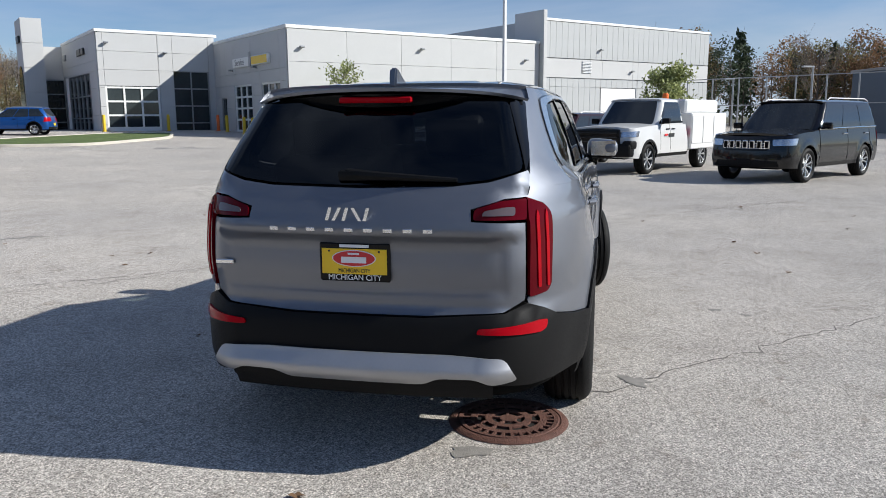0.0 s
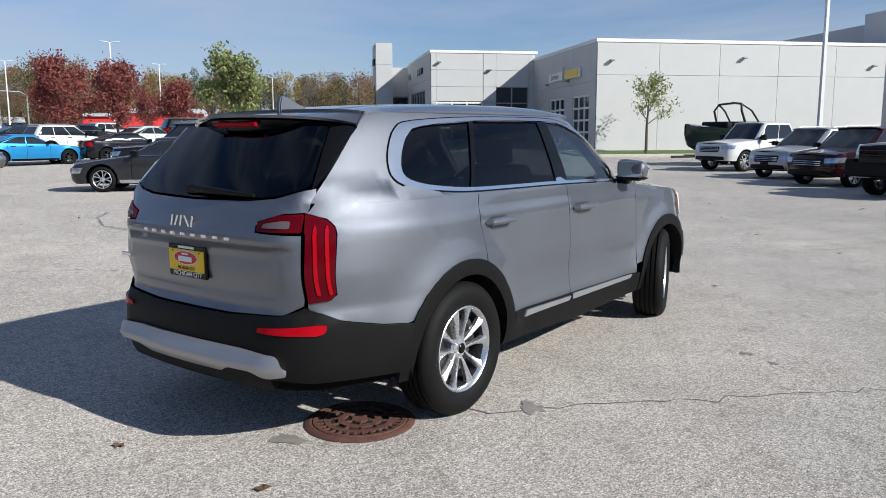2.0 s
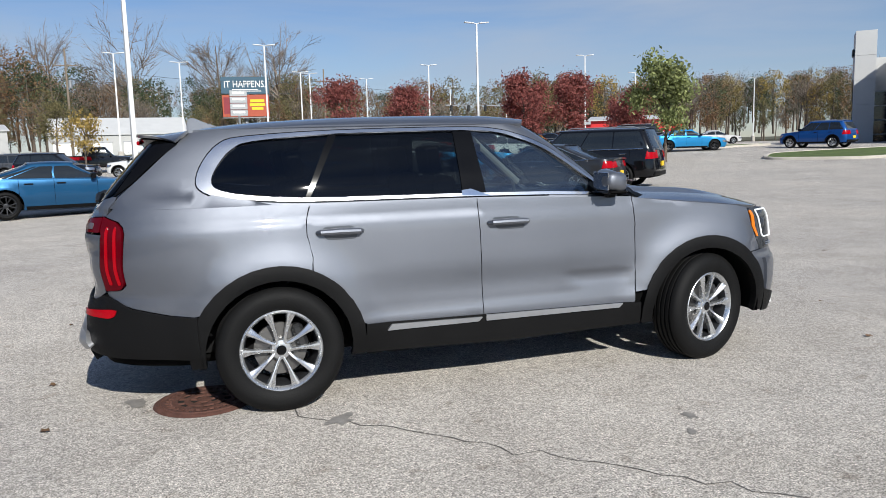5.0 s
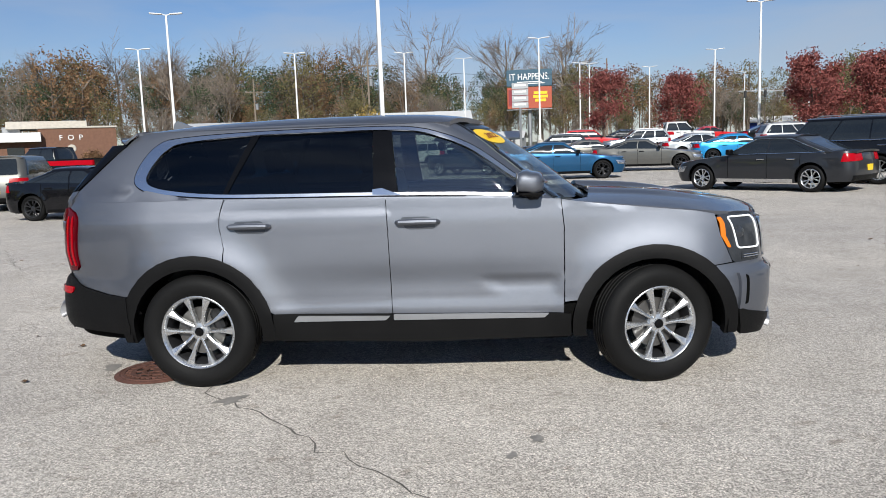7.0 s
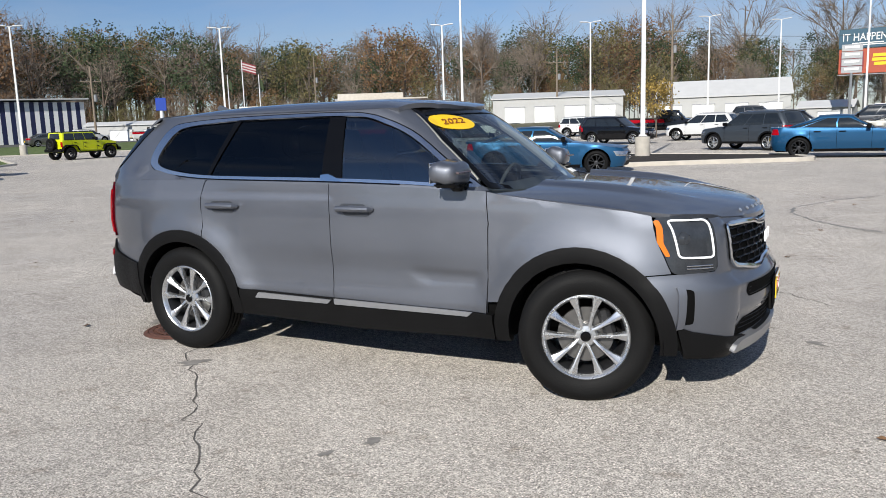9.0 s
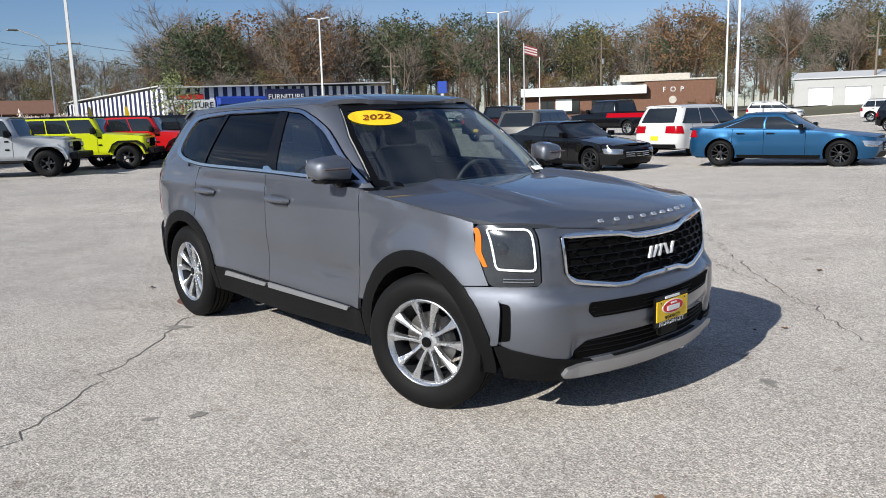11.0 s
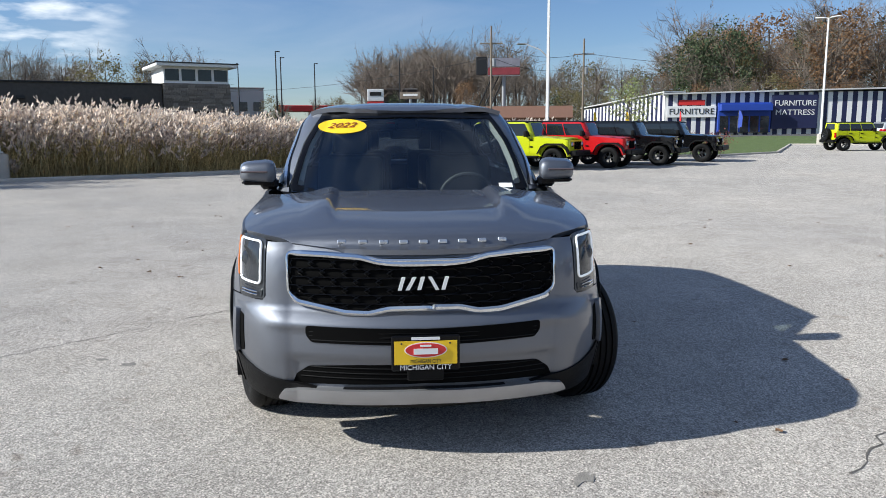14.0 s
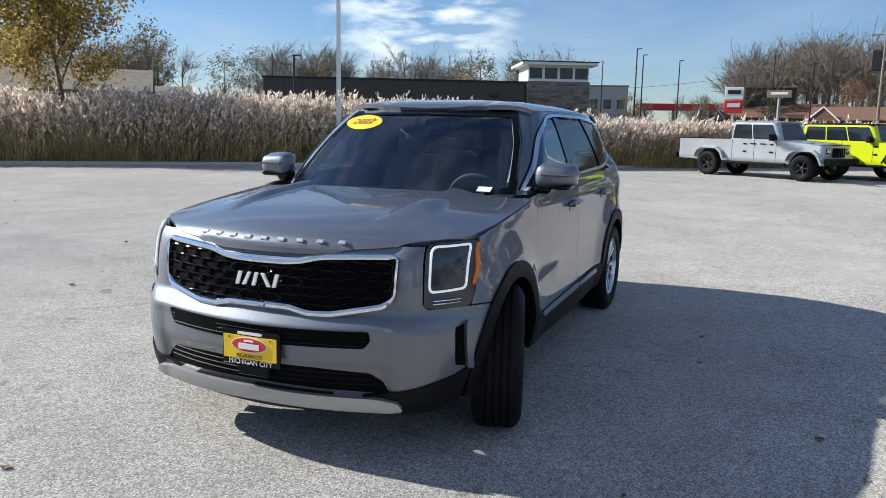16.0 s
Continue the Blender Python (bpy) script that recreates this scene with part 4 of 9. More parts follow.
def paired_alloy(r=0.240, w=0.20, depth=0.030):
    """A five-pair cast wheel: slim dished spokes that leave the hub in pairs, each split by a groove and widened at the rim. Its outer face is at -y."""
    bm = bmesh.new()
    h = w / 2
    lathe(bm, [(r - 0.030, h), (r - 0.006, h), (r - 0.020, h - 0.03), (r - 0.030, 0.0), (r - 0.022, -h + 0.03), (r - 0.002, -h + 0.010), (r + 0.003, -h - 0.002), (r - 0.004, -h - 0.007), (r - 0.012, -h - 0.001), (r - 0.024, -h + 0.022), (r - 0.040, 0.0), (r - 0.036, h)], 64)
    for f in bm.faces:
        f.material_index = 1 if min(math.hypot(v.co.x, v.co.z) for v in f.verts) < r - 0.025 else 0
    lathe(bm, [(0.0, -h + depth - 0.010), (0.030, -h + depth - 0.010), (0.034, -h + depth - 0.002), (0.056, -h + depth + 0.002), (0.066, -h + depth + 0.016), (0.062, -h + depth + 0.045), (0.0, -h + depth + 0.05)], 30)
    for i in range(10):
        base, sgn = (i // 2) * math.tau / 5, -1 if i % 2 else 1
        rings = []
        for t in (0.0, 0.2, 0.45, 0.7, 0.88, 1.0):
            rr = 0.040 + (r - 0.012 - 0.040) * t
            off = 0.020 + 0.046 * t ** 1.35
            a = base + sgn * math.asin(min(0.9, off / rr))
            c = Vector((rr * math.cos(a), 0, rr * math.sin(a)))
            tang = Vector((-math.sin(a), 0, math.cos(a))) * sgn
            hw = 0.0095 + 0.004 * t + 0.013 * smooth01(0.55, 1.0, t)
            y0 = -h + depth * (1 - t) ** 1.4 + 0.004 * t
            g = 0.006 * smooth01(0.1, 0.4, t)
            pr = [(-hw, 0.034), (-hw, 0.010), (-hw * 0.75, 0.001), (-hw * 0.2, 0.0), (hw * 0.15, g), (hw * 0.8, g + 0.003), (hw, 0.012), (hw, 0.034)]
            ring = [bm.verts.new(c + tang * u + Vector((0, y0 + v, 0))) for u, v in pr]
            rings.append(ring)
        n = len(rings[0])
        for a, b in zip(rings, rings[1:]):
            for k in range(n):
                bm.faces.new((a[k], a[(k + 1) % n], b[(k + 1) % n], b[k]))
        bm.faces.new(rings[0][::-1])
        bm.faces.new(rings[-1])
    bmesh.ops.recalc_face_normals(bm, faces=bm.faces)
    return mesh_of("rim", bm, [M_ALLOY, M_ALLOYDARK], 35)


HERO_TYRE, HERO_RIM = tyre_mesh(), paired_alloy()
DISC, CALIPER, CAP, NUTS = hub_meshes()


def put_wheel(parent, x, y, z, side, steer=0.0, tyre=None, rim=None, inset=0.0, detailed=True, spin=0.0):
    """side: -1 right, 1 left. The outer face of the meshes is at -y."""
    w = part("wheel", tyre or HERO_TYRE, None, parent)
    w.name = "wheel"
    w.matrix_basis = pose(x, y, z, 0, spin, (0 if side < 0 else 180) + steer)
    part("rim", rim or HERO_RIM, None, w)
    if detailed:
        part("brake_disc", DISC, None, w).matrix_basis = pose(0, -0.025, 0)
        part("brake_caliper", CALIPER, None, w)
        part("centre_cap", CAP, None, w).matrix_basis = pose(0, -0.083, 0)
        for k in range(5):
            a = (k + 0.5) * math.tau / 5
            part("wheel_nut", NUTS, None, w).matrix_basis = pose(0.047 * math.cos(a), -0.068, 0.047 * math.sin(a))
    return w


def build_hero():
    car = thing("sport_utility_vehicle", "blue-grey metallic three-row SUV with black cladding, front wheels turned", "car")
    S = lambda pts: onx(HB, pts)
    G = lambda pts: onx(HG, pts)
    # inner shell behind the gaps, floor and wheel housings
    P = HB.P
    shell = sheet([(0.0, 0.30)] + [(q, 0.30) for q in np.linspace(0.05, P, 60)] + [(P, 1.0)] + [(HB.qx(x, 1.0), zz) for x, zz in ((2.05, 0.95), (1.6, 1.03), (1.0, 1.10), (0.0, 1.17), (-1.2, 1.19), (-2.1, 1.19))] + [(0.0, 1.19)], HB.at, 0.12, 0, out=-0.035, both=True)
    # cut the wheel openings out of the shell
    bs = bmesh.new()
    bs.from_mesh(shell)
    gone = [f for f in bs.faces if any(math.hypot(f.calc_center_median().x - c, f.calc_center_median().z - AR) < 0.47 for c in (-AX, AX))]
    bmesh.ops.delete(bs, geom=gone, context="FACES")
    part("inner_shell", bs, M_SHELL, car)
    part("underbody", boxes(((-0.05, 0, 0.30), (3.9, 1.05, 0.14)), ((0, 0, 0.31), (1.9, 1.70, 0.10)), bevel=0.03), M_SHELL, car)
    for c in (-AX, AX):
        for s in (-1, 1):
            bm = bmesh.new()
            prof = arc(c, AR, 0.445, -8, 188, 18)
            a = [bm.verts.new((x, s * 0.55, z)) for x, z in prof]
            b = [bm.verts.new((x, s * 0.935, z)) for x, z in prof]
            for i in range(len(prof) - 1):
                bm.faces.new((a[i], a[i + 1], b[i + 1], b[i]))
            bm.faces.new(a)
            part("wheel_housing", bm, M_BLACKPLASTIC, car)
    # painted side panels
    r_out = 0.505
    LX = -2.287
    quarter = [(LX - 0.002, 1.150), (LX + 0.022, 1.118), (LX + 0.026, 1.08), (LX + 0.016, 0.792), (LX - 0.01, 0.764), (LX - 0.09, 0.754)]
    rear_q = [(HB.qr(0.715, 0.757), 0.757), (HB.qr(0.712, 0.745), 0.742)]
    low_q = [(-2.37, 0.716), (-2.25, 0.664), (-2.05, 0.620), (-1.92, 0.606)]
    arch_q = arc(-AX, AR, r_out, 150, 67, 12) + [(-1.2445, 0.90), (-1.2710, 1.03), (-1.267, 1.12), (-1.239, 1.213), (-2.10, 1.213)]
    to_q = lambda pts: [(HB.qx(x, z), z) for x, z in pts]
    top_q = [(HB.qr(0.717, 1.21), 1.222), (HB.qr(0.708, 1.18), 1.186)]
    pair("quarter_panel", dense(to_q(quarter) + rear_q + to_q(low_q) + to_q(arch_q) + top_q + to_q([(LX - 0.085, 1.184)])), HB, P_GREY, car, h=0.04)
    a_end = [p for p in arc(-AX, AR, r_out, 66, 15, 10)]
    rdoor = [(-1.234, 1.205), (-1.262, 1.12), (-1.266, 1.03), (-1.240, 0.90)] + a_end + [(-0.93, 0.475), (-0.188, 0.462), (-0.196, 0.90), (-0.206, 1.195)]
    pair("rear_door", S(rdoor), HB, P_GREY, car, h=0.035)
    fdoor = [(-0.201, 1.195), (-0.191, 0.90), (-0.183, 0.462), (0.888, 0.452), (0.896, 0.70), (0.896, 1.00), (0.882, 1.158)]
    pair("front_door", S(fdoor), HB, P_GREY, car, h=0.035)
    fender = [(0.888, 1.155), (0.902, 1.00), (0.902, 0.72), (0.898, 0.52)] + arc(AX, AR, 0.50, 160, 47.5, 14) + [(1.85, 0.733), (1.922, 0.738), (1.842, 0.917), (1.813, 1.037), (1.70, 1.060), (1.30, 1.103), (1.0, 1.135)]
    pair("front_fender", S(fender), HB, P_GREY, car, h=0.035)
    # crease across the doors is in the flare; black cladding
    for c, a0, a1 in ((-AX, 190, -14), (AX, 194, -10)):
        ring = arc(c, AR, 0.508, a0, a1, 22) + arc(c, AR, 0.425, a1, a0, 22)
        ring = [(x, max(z, 0.298)) for x, z in ring]
        pair("wheel_arch_trim", S(ring), HB, M_BLACKPLASTIC, car, h=0.04, thick=0.05, out=0.012)
    sill = [(-0.945, 0.30), (-0.945, 0.478), (-0.60, 0.470), (0.30, 0.458), (0.93, 0.448), (0.935, 0.30), (0.0, 0.275)]
    pair("sill_cladding", S(sill), HB, M_BLACKPLASTIC, car, out=0.010, thick=0.06)
    for x0, x1 in ((-0.82, -0.198), (-0.176, 0.80)):
        pair("sill_strip", S(rounded([(x0, 0.425), (x0 + (0.03 if x0 < -0.5 else 0), 0.462), (x1, 0.452), (x1 - 0.03, 0.425)], 0.006, 3)), HB, P_GREY_TRIM, car, h=0.04, thick=0.012, out=0.022)
    # rear bumper, skid plate and reflectors
    qb = HB.qx(-1.90, 0.6)
    bump = [(-qb, 0.602), (-HB.qx(-2.05, 0.62), 0.616), (-HB.qx(-2.25, 0.66), 0.660), (-HB.qr(0.70, 0.70), 0.735), (-HB.qr(0.62, 0.7), 0.690), (-0.3, 0.672), (0.3, 0.672), (HB.qr(0.62, 0.7), 0.690), (HB.qr(0.70, 0.70), 0.735), (HB.qx(-2.25, 0.66), 0.660), (HB.qx(-2.05, 0.62), 0.616), (qb, 0.602)]
    bump += [(HB.qx(-1.90, 0.45), 0.42), (HB.qx(-1.92, 0.40), 0.36), (HB.qr(0.72, 0.38), 0.38), (HB.qr(0.62, 0.4), 0.40), (0.0, 0.40), (-HB.qr(0.62, 0.4), 0.40), (-HB.qr(0.72, 0.38), 0.38), (-HB.qx(-1.92, 0.40), 0.36), (-HB.qx(-1.90, 0.45), 0.42)]
    panel("rear_bumper", sheet(dense(bump), HB.at, 0.06, 0.08, out=0.018), M_BLACKPLASTIC, car, "black textured rear bumper")
    R = lambda y, z: HB.qr(y, z)
    sk = [(-R(0.69, 0.40), 0.425), (-R(0.635, 0.5), 0.52), (-R(0.40, 0.5), 0.535), (R(0.40, 0.5), 0.535), (R(0.635, 0.5), 0.52), (R(0.69, 0.40), 0.425), (R(0.58, 0.4), 0.405), (R(0.52, 0.4), 0.44), (R(0.36, 0.4), 0.44), (R(0.30, 0.4), 0.405), (-R(0.30, 0.4), 0.405), (-R(0.36, 0.4), 0.44), (-R(0.52, 0.4), 0.44), (-R(0.58, 0.4), 0.405)]
    panel("rear_skid_plate", sheet(dense(rounded(sk, 0.03, 3)), lambda q, z: HB.at(q, z) + Vector((-0.035 - 0.03 * math.exp(-((z - 0.455) / 0.05) ** 2), 0, 0)), 0.03, 0.06), M_SATIN, car, "satin silver rear skid plate")
    # black panel stands for the shaded recess under the plate
    panel("skid_recess", sheet(dense([(-R(0.58, 0.4), 0.34), (-R(0.58, 0.4), 0.45), (R(0.58, 0.4), 0.45), (R(0.58, 0.4), 0.34)]), HB.at, 0.06, 0.05, out=0.02), M_BLACKPLASTIC, car)
    fr = rounded([(R(0.515, 0.63), 0.616), (R(0.52, 0.64), 0.637), (HB.qx(-2.36, 0.65), 0.656), (HB.qx(-2.325, 0.65), 0.652), (HB.qx(-2.33, 0.65), 0.618), (HB.qx(-2.365, 0.62), 0.606)], 0.012, 3)
    pair("rear_reflector", fr, HB, M_LENS_RED, car, 0.03, 0.012, out=0.026)
    # tailgate and rear lamps
    gate = [(-R(0.70, 0.75), 0.745), (-R(0.62, 0.7), 0.700), (-0.3, 0.684), (0.3, 0.684), (R(0.62, 0.7), 0.700), (R(0.70, 0.75), 0.745), (R(0.705, 0.8), 0.78), (R(0.700, 1.05), 1.075), (R(0.49, 1.08), 1.085), (R(0.485, 1.13), 1.135), (R(0.62, 1.18), 1.176), (R(0.702, 1.18), 1.180), (R(0.74, 1.22), 1.222)]
    gate[-1:] = [(R(0.712, 1.21), 1.222), (R(0.710, 1.25), 1.262), (R(0.700, 1.26), 1.286), (R(0.685, 1.26), 1.282), (R(0.55, 1.24), 1.240)]
    gate += [(R(0.4, 1.22), 1.224), (0.0, 1.216), (-R(0.4, 1.22), 1.224)] + [(-q, z) for q, z in gate[6:][::-1]]

    def gate_at(q, z):
        p = HB.at(q, min(z, 1.26))
        p.x += (HG.at(HG.qr(p.y, z), z).x - 0.002 - p.x) * smooth01(1.19, 1.235, z)
        p.z = z
        p.x += -0.012 * smooth01(1.012, 1.024, z) * smooth01(1.18, 1.06, z) * smooth01(0.70, 0.64, abs(p.y)) + 0.014 * smooth01(0.99, 0.96, z) * smooth01(0.74, 0.80, z) * smooth01(0.66, 0.60, abs(p.y))
        return p
    panel("tailgate", sheet(dense(gate, 0.04), gate_at, 0.035, 0.025, out=0.002), P_GREY, car)
    out_l = [(R(0.715, 0.77), 0.767), (R(0.712, 1.06), 1.075), (R(0.705, 1.1), 1.09), (R(0.70, 1.165), 1.172), (HB.qx(LX - 0.09, 1.17), 1.180), (HB.qx(LX - 0.010, 1.15), 1.147), (HB.qx(LX + 0.013, 1.11), 1.115), (HB.qx(LX + 0.018, 1.08), 1.08), (HB.qx(LX + 0.010, 0.80), 0.802), (HB.qx(LX - 0.01, 0.78), 0.770), (HB.qx(LX - 0.09, 0.76), 0.759)]
    pair("tail_lamp", dense(rounded(out_l, 0.022, 4), 0.03), HB, M_LENS_DARKRED, car, 0.03, 0.02, out=0.012)
    tip = rounded([(R(0.495, 1.09), 1.090), (R(0.50, 1.13), 1.132), (R(0.60, 1.165), 1.165), (R(0.697, 1.17), 1.172), (R(0.697, 1.1), 1.088)], 0.012, 3)
    pair("tail_lamp_tip", dense(tip, 0.03), HB, M_LENS_DARKRED, car, 0.03, 0.02, out=0.012)
    tip2 = rounded([(R(0.53, 1.1), 1.106), (R(0.54, 1.13), 1.126), (R(0.62, 1.145), 1.140), (R(0.655, 1.14), 1.140), (R(0.655, 1.1), 1.106)], 0.01, 3)
    pair("reverse_lamp", dense(tip2, 0.03), HB, M_LENS_SMOKE, car, 0.03, 0.004, out=0.015)
    qi, qo = R(0.722, 0.95), HB.qx(LX, 0.95)
    for a, b in ((0.22, 0.36), (0.66, 0.80)):
        qa, qb = qi + (qo - qi) * a, qi + (qo - qi) * b
        bar = rounded([(qa, 0.797), (qa, 1.10), (qa + 0.008, 1.125), (qb, 1.10), (qb, 0.797)], 0.008, 3)
        pair("lamp_bar", dense(bar, 0.03), HB, M_LENS_RED, car, 0.03, 0.006, out=0.017)
    # rear window, spoiler, wiper
    g = lambda y, z: HG.qr(y, z)
    rg = [(-g(0.685, 1.28), 1.290), (-g(0.55, 1.25), 1.250), (-g(0.40, 1.23), 1.234), (0, 1.226), (g(0.40, 1.23), 1.234), (g(0.55, 1.25), 1.250), (g(0.685, 1.28), 1.290), (g(0.64, 1.42), 1.42), (g(0.592, 1.56), 1.575), (0, 1.585), (-g(0.592, 1.56), 1.575), (-g(0.64, 1.42), 1.42)]
    panel("rear_window", sheet(dense(rounded(rg, [0.04, 0.04, 0, 0, 0, 0.04, 0.04, 0, 0.03, 0, 0.03, 0], 4)), HG.at, 0.06, 0.008, out=0.004), M_GLASS_TINT, car, "dark tinted rear window")
    side = [(g(0.690, 1.28), 1.284), (g(0.645, 1.42), 1.42), (g(0.597, 1.55), 1.572), (g(0.62, 1.57), 1.578), (HG.qx(-1.950, 1.57), 1.578), (HG.qx(-2.035, 1.51), 1.512), (HG.qx(-2.120, 1.44), 1.435), (HG.qx(-2.203, 1.36), 1.360), (HG.qx(-2.292, 1.30), 1.288)]
    pair("rear_window_corner", dense(rounded(side, 0.015, 3), 0.03), HG, M_GLOSSBLACK, car, 0.04, 0.01, out=0.005)

    def spoil(u, v):
        # u across, v from the roof (0) to the trailing edge (1)
        z0, z1 = 1.661 - 0.010 * u * u - 0.012 * abs(u) ** 7, 1.627 - 0.024 * u * u - 0.022 * abs(u) ** 6
        y = -u * (0.641 + 0.018 * v)
        return Vector((-1.885 - 0.325 * v + 0.250 * v * u * u, y, z0 + (z1 - z0) * max(v, 0.0) ** 1.15))
    panel("spoiler", sheet(dense([(-1, 0), (-1, 1), (1, 1), (1, 0)], 0.08), spoil, 0.08, 0.014), P_GREY, car)
    panel("spoiler_underside", sheet(dense([(-0.98, 1), (-0.98, 0), (0.98, 0), (0.98, 1)], 0.08), lambda u, v: spoil(u, 0.985) + Vector((0.006 + 0.055 * (1 - v), 0, -0.013 - 0.105 * (1 - v))), 0.08, 0.03), M_GLOSSBLACK, car)
    part("high_brake_lamp", boxes(((-2.192, 0.0, 1.590), (0.022, 0.34, 0.026)), bevel=0.006), M_LENS_RED, car)
    bm = bmesh.new()
    tube(bm, [(-2.43, 0.06, 1.272), (-2.455, -0.08, 1.268), (-2.43, -0.42, 1.252)], [0.028, 0.020, 0.009], 8)
    box(bm, (-2.435, 0.03, 1.268), (0.05, 0.13, 0.045), 0.015, 2)
    part("rear_wiper", bm, M_BLACKPLASTIC, car)
    # badge bars, plate
    for yy, hgt in [(0.37 - 0.085 * i, 1.045) for i in range(9)]:
        part("letter_bar", boxes(((HB.at(HB.qr(-yy, hgt), hgt).x - 0.010, yy, hgt), (0.010, 0.040, 0.020)), bevel=0.003), M_SATINCHROME, car)
    badge(car, Vector((-2.520, 0.03, 1.112)), 180, 0.20, 0.055)
    plate(car, Vector((-2.522, 0.005, 0.908)), -90, "rear_plate")
    part("trim_badge", boxes(((-2.483, 0.625, 0.885), (0.012, 0.085, 0.022)), bevel=0.004), M_CHROME, car)
    # greenhouse: pillars and rails
    dlo_top = [(-1.80, 1.375), (-1.765, 1.455), (-1.68, 1.545), (-1.56, 1.582), (-1.02, 1.612), (-0.25, 1.618), (0.0, 1.602), (0.135, 1.564), (0.245, 1.524), (0.37, 1.458)]
    fq = lambda y, z: (HG.qf(y, z), z)
    frame = [(-0.5, 1.668), (-1.2, 1.668), (-1.75, 1.652), (-1.89, 1.636), (-1.940, 1.588), (-2.027, 1.514), (-2.112, 1.437), (-2.195, 1.362), (-2.288, 1.281), (-2.335, 1.2215), (-2.10, 1.2136), (-1.85, 1.2136), (-1.45, 1.2136), (-1.60, 1.250), (-1.77, 1.290), (-1.81, 1.33)] + dlo_top + [(0.56, 1.322), (0.775, 1.182), (0.775, 1.150)]
    frame = [fq(0.765, 1.150), fq(0.768, 1.18), fq(0.735, 1.30), fq(0.694, 1.45), fq(0.611, 1.60), fq(0.575, 1.652)] + [(HG.qx(x, z), z) for x, z in frame]
    for mir in (False, True):
        panel("side_frame", sheet(dense(frame), shoulder_at, 0.05, 0.03, mirror=mir), P_GREY, car)
    sill_b = [(-1.64, 1.198), (-1.66, 1.272), (-1.40, 1.238), (-0.24, 1.215), (0.79, 1.182), (0.79, 1.150), (-0.2, 1.180)]
    pair("belt_panel", G(sill_b), HG, P_GREY, car, h=0.06, thick=0.02, out=-0.002)
    qw = rounded([(-1.77, 1.300), (-1.262, 1.240), (-1.075, 1.600), (-1.52, 1.575), (-1.68, 1.535), (-1.79, 1.37)], [0.05, 0.0, 0.0, 0.05, 0.05, 0.05], 4)
    rw = rounded([(-1.235, 1.238), (-0.285, 1.222), (-0.295, 1.606), (-1.04, 1.600)], [0.0, 0.02, 0.01, 0.02], 4)
    fw = rounded([(-0.125, 1.220), (0.755, 1.188), (0.36, 1.455), (0.235, 1.520), (0.0, 1.594), (-0.17, 1.608)], [0.01, 0.02, 0.04, 0.04, 0.05, 0.01], 4)
    pair("quarter_window", G(qw), HG, M_GLASS_TINT, car, 0.06, 0.006, out=-0.006, label="dark tinted quarter window")
    pair("rear_door_window", G(rw), HG, M_GLASS_TINT, car, 0.06, 0.006, out=-0.006, label="dark tinted door window")
    pair("front_door_window", G(fw), HG, M_GLASS, car, 0.06, 0.006, out=-0.006, label="clear front door window")
    pair("centre_pillar", G([(-0.283, 1.215), (-0.128, 1.212), (-0.172, 1.612), (-0.293, 1.612)]), HG, M_GLOSSBLACK, car, 0.06, 0.02, out=0.0)
    pair("rear_pillar", G([(-1.262, 1.235), (-1.232, 1.235), (-1.035, 1.606), (-1.085, 1.606)]), HG, M_GLOSSBLACK, car, 0.06, 0.02, out=0.001)
    pair("pillar_foot", G([(0.56, 1.205), (0.765, 1.187), (0.635, 1.275)]), HG, M_GLOSSBLACK, car, 0.06, 0.02, out=0.001)
    rim_o = [(0.3, 1.194), (-0.25, 1.207), (-0.9, 1.215), (-1.30, 1.223), (-1.60, 1.246), (-1.76, 1.270), (-1.845, 1.312), (-1.860, 1.37), (-1.815, 1.47), (-1.72, 1.568), (-1.57, 1.606), (-1.02, 1.631), (-0.25, 1.635), (0.0, 1.619), (0.15, 1.580), (0.26, 1.538), (0.385, 1.472), (0.575, 1.333), (0.80, 1.175), (0.785, 1.168)]
    rim_i = [(0.762, 1.187), (0.555, 1.320), (0.365, 1.456), (0.24, 1.521), (0.13, 1.561), (0.0, 1.599), (-0.25, 1.616), (-1.02, 1.612), (-1.53, 1.578), (-1.65, 1.535), (-1.715, 1.475), (-1.765, 1.40), (-1.778, 1.345), (-1.74, 1.305), (-1.60, 1.272), (-1.30, 1.243), (-0.9, 1.234), (-0.25, 1.226), (0.3, 1.213)]
    rim_o, rim_i = curvy(rim_o[:-2], 3) + rim_o[-2:], rim_i[:1] + curvy(rim_i[1:], 3)
    lip_o = []
    for i, p in enumerate(rim_o[:-1]):
        d = (Vector(rim_o[i + 1]) - Vector(rim_o[max(i - 1, 0)])).normalized()
        lip_o.append((p[0] - d.y * 0.007, p[1] + d.x * 0.007))
    pair("window_gasket", G(lip_o + rim_o[-2::-1]), HG, M_GLOSSBLACK, car, 0.03, 0.010, out=0.003)
    front = [(0.3, 1.194), (0.3, 1.213), (0.758, 1.189), (0.783, 1.170)]
    pair("chrome_window_trim", G(rim_o + rim_i), HG, M_SATINCHROME, car, 0.03, 0.012, out=0.007)
    pair("chrome_belt_trim", G(front[::-1]), HG, M_SATINCHROME, car, 0.03, 0.012, out=0.0075)
    pair("pillar_chrome_foot", G([(-0.29, 1.212), (-0.29, 1.245), (-0.23, 1.252), (-0.16, 1.225), (-0.10, 1.205)]), HG, M_CHROME, car, 0.04, 0.01, out=0.008)
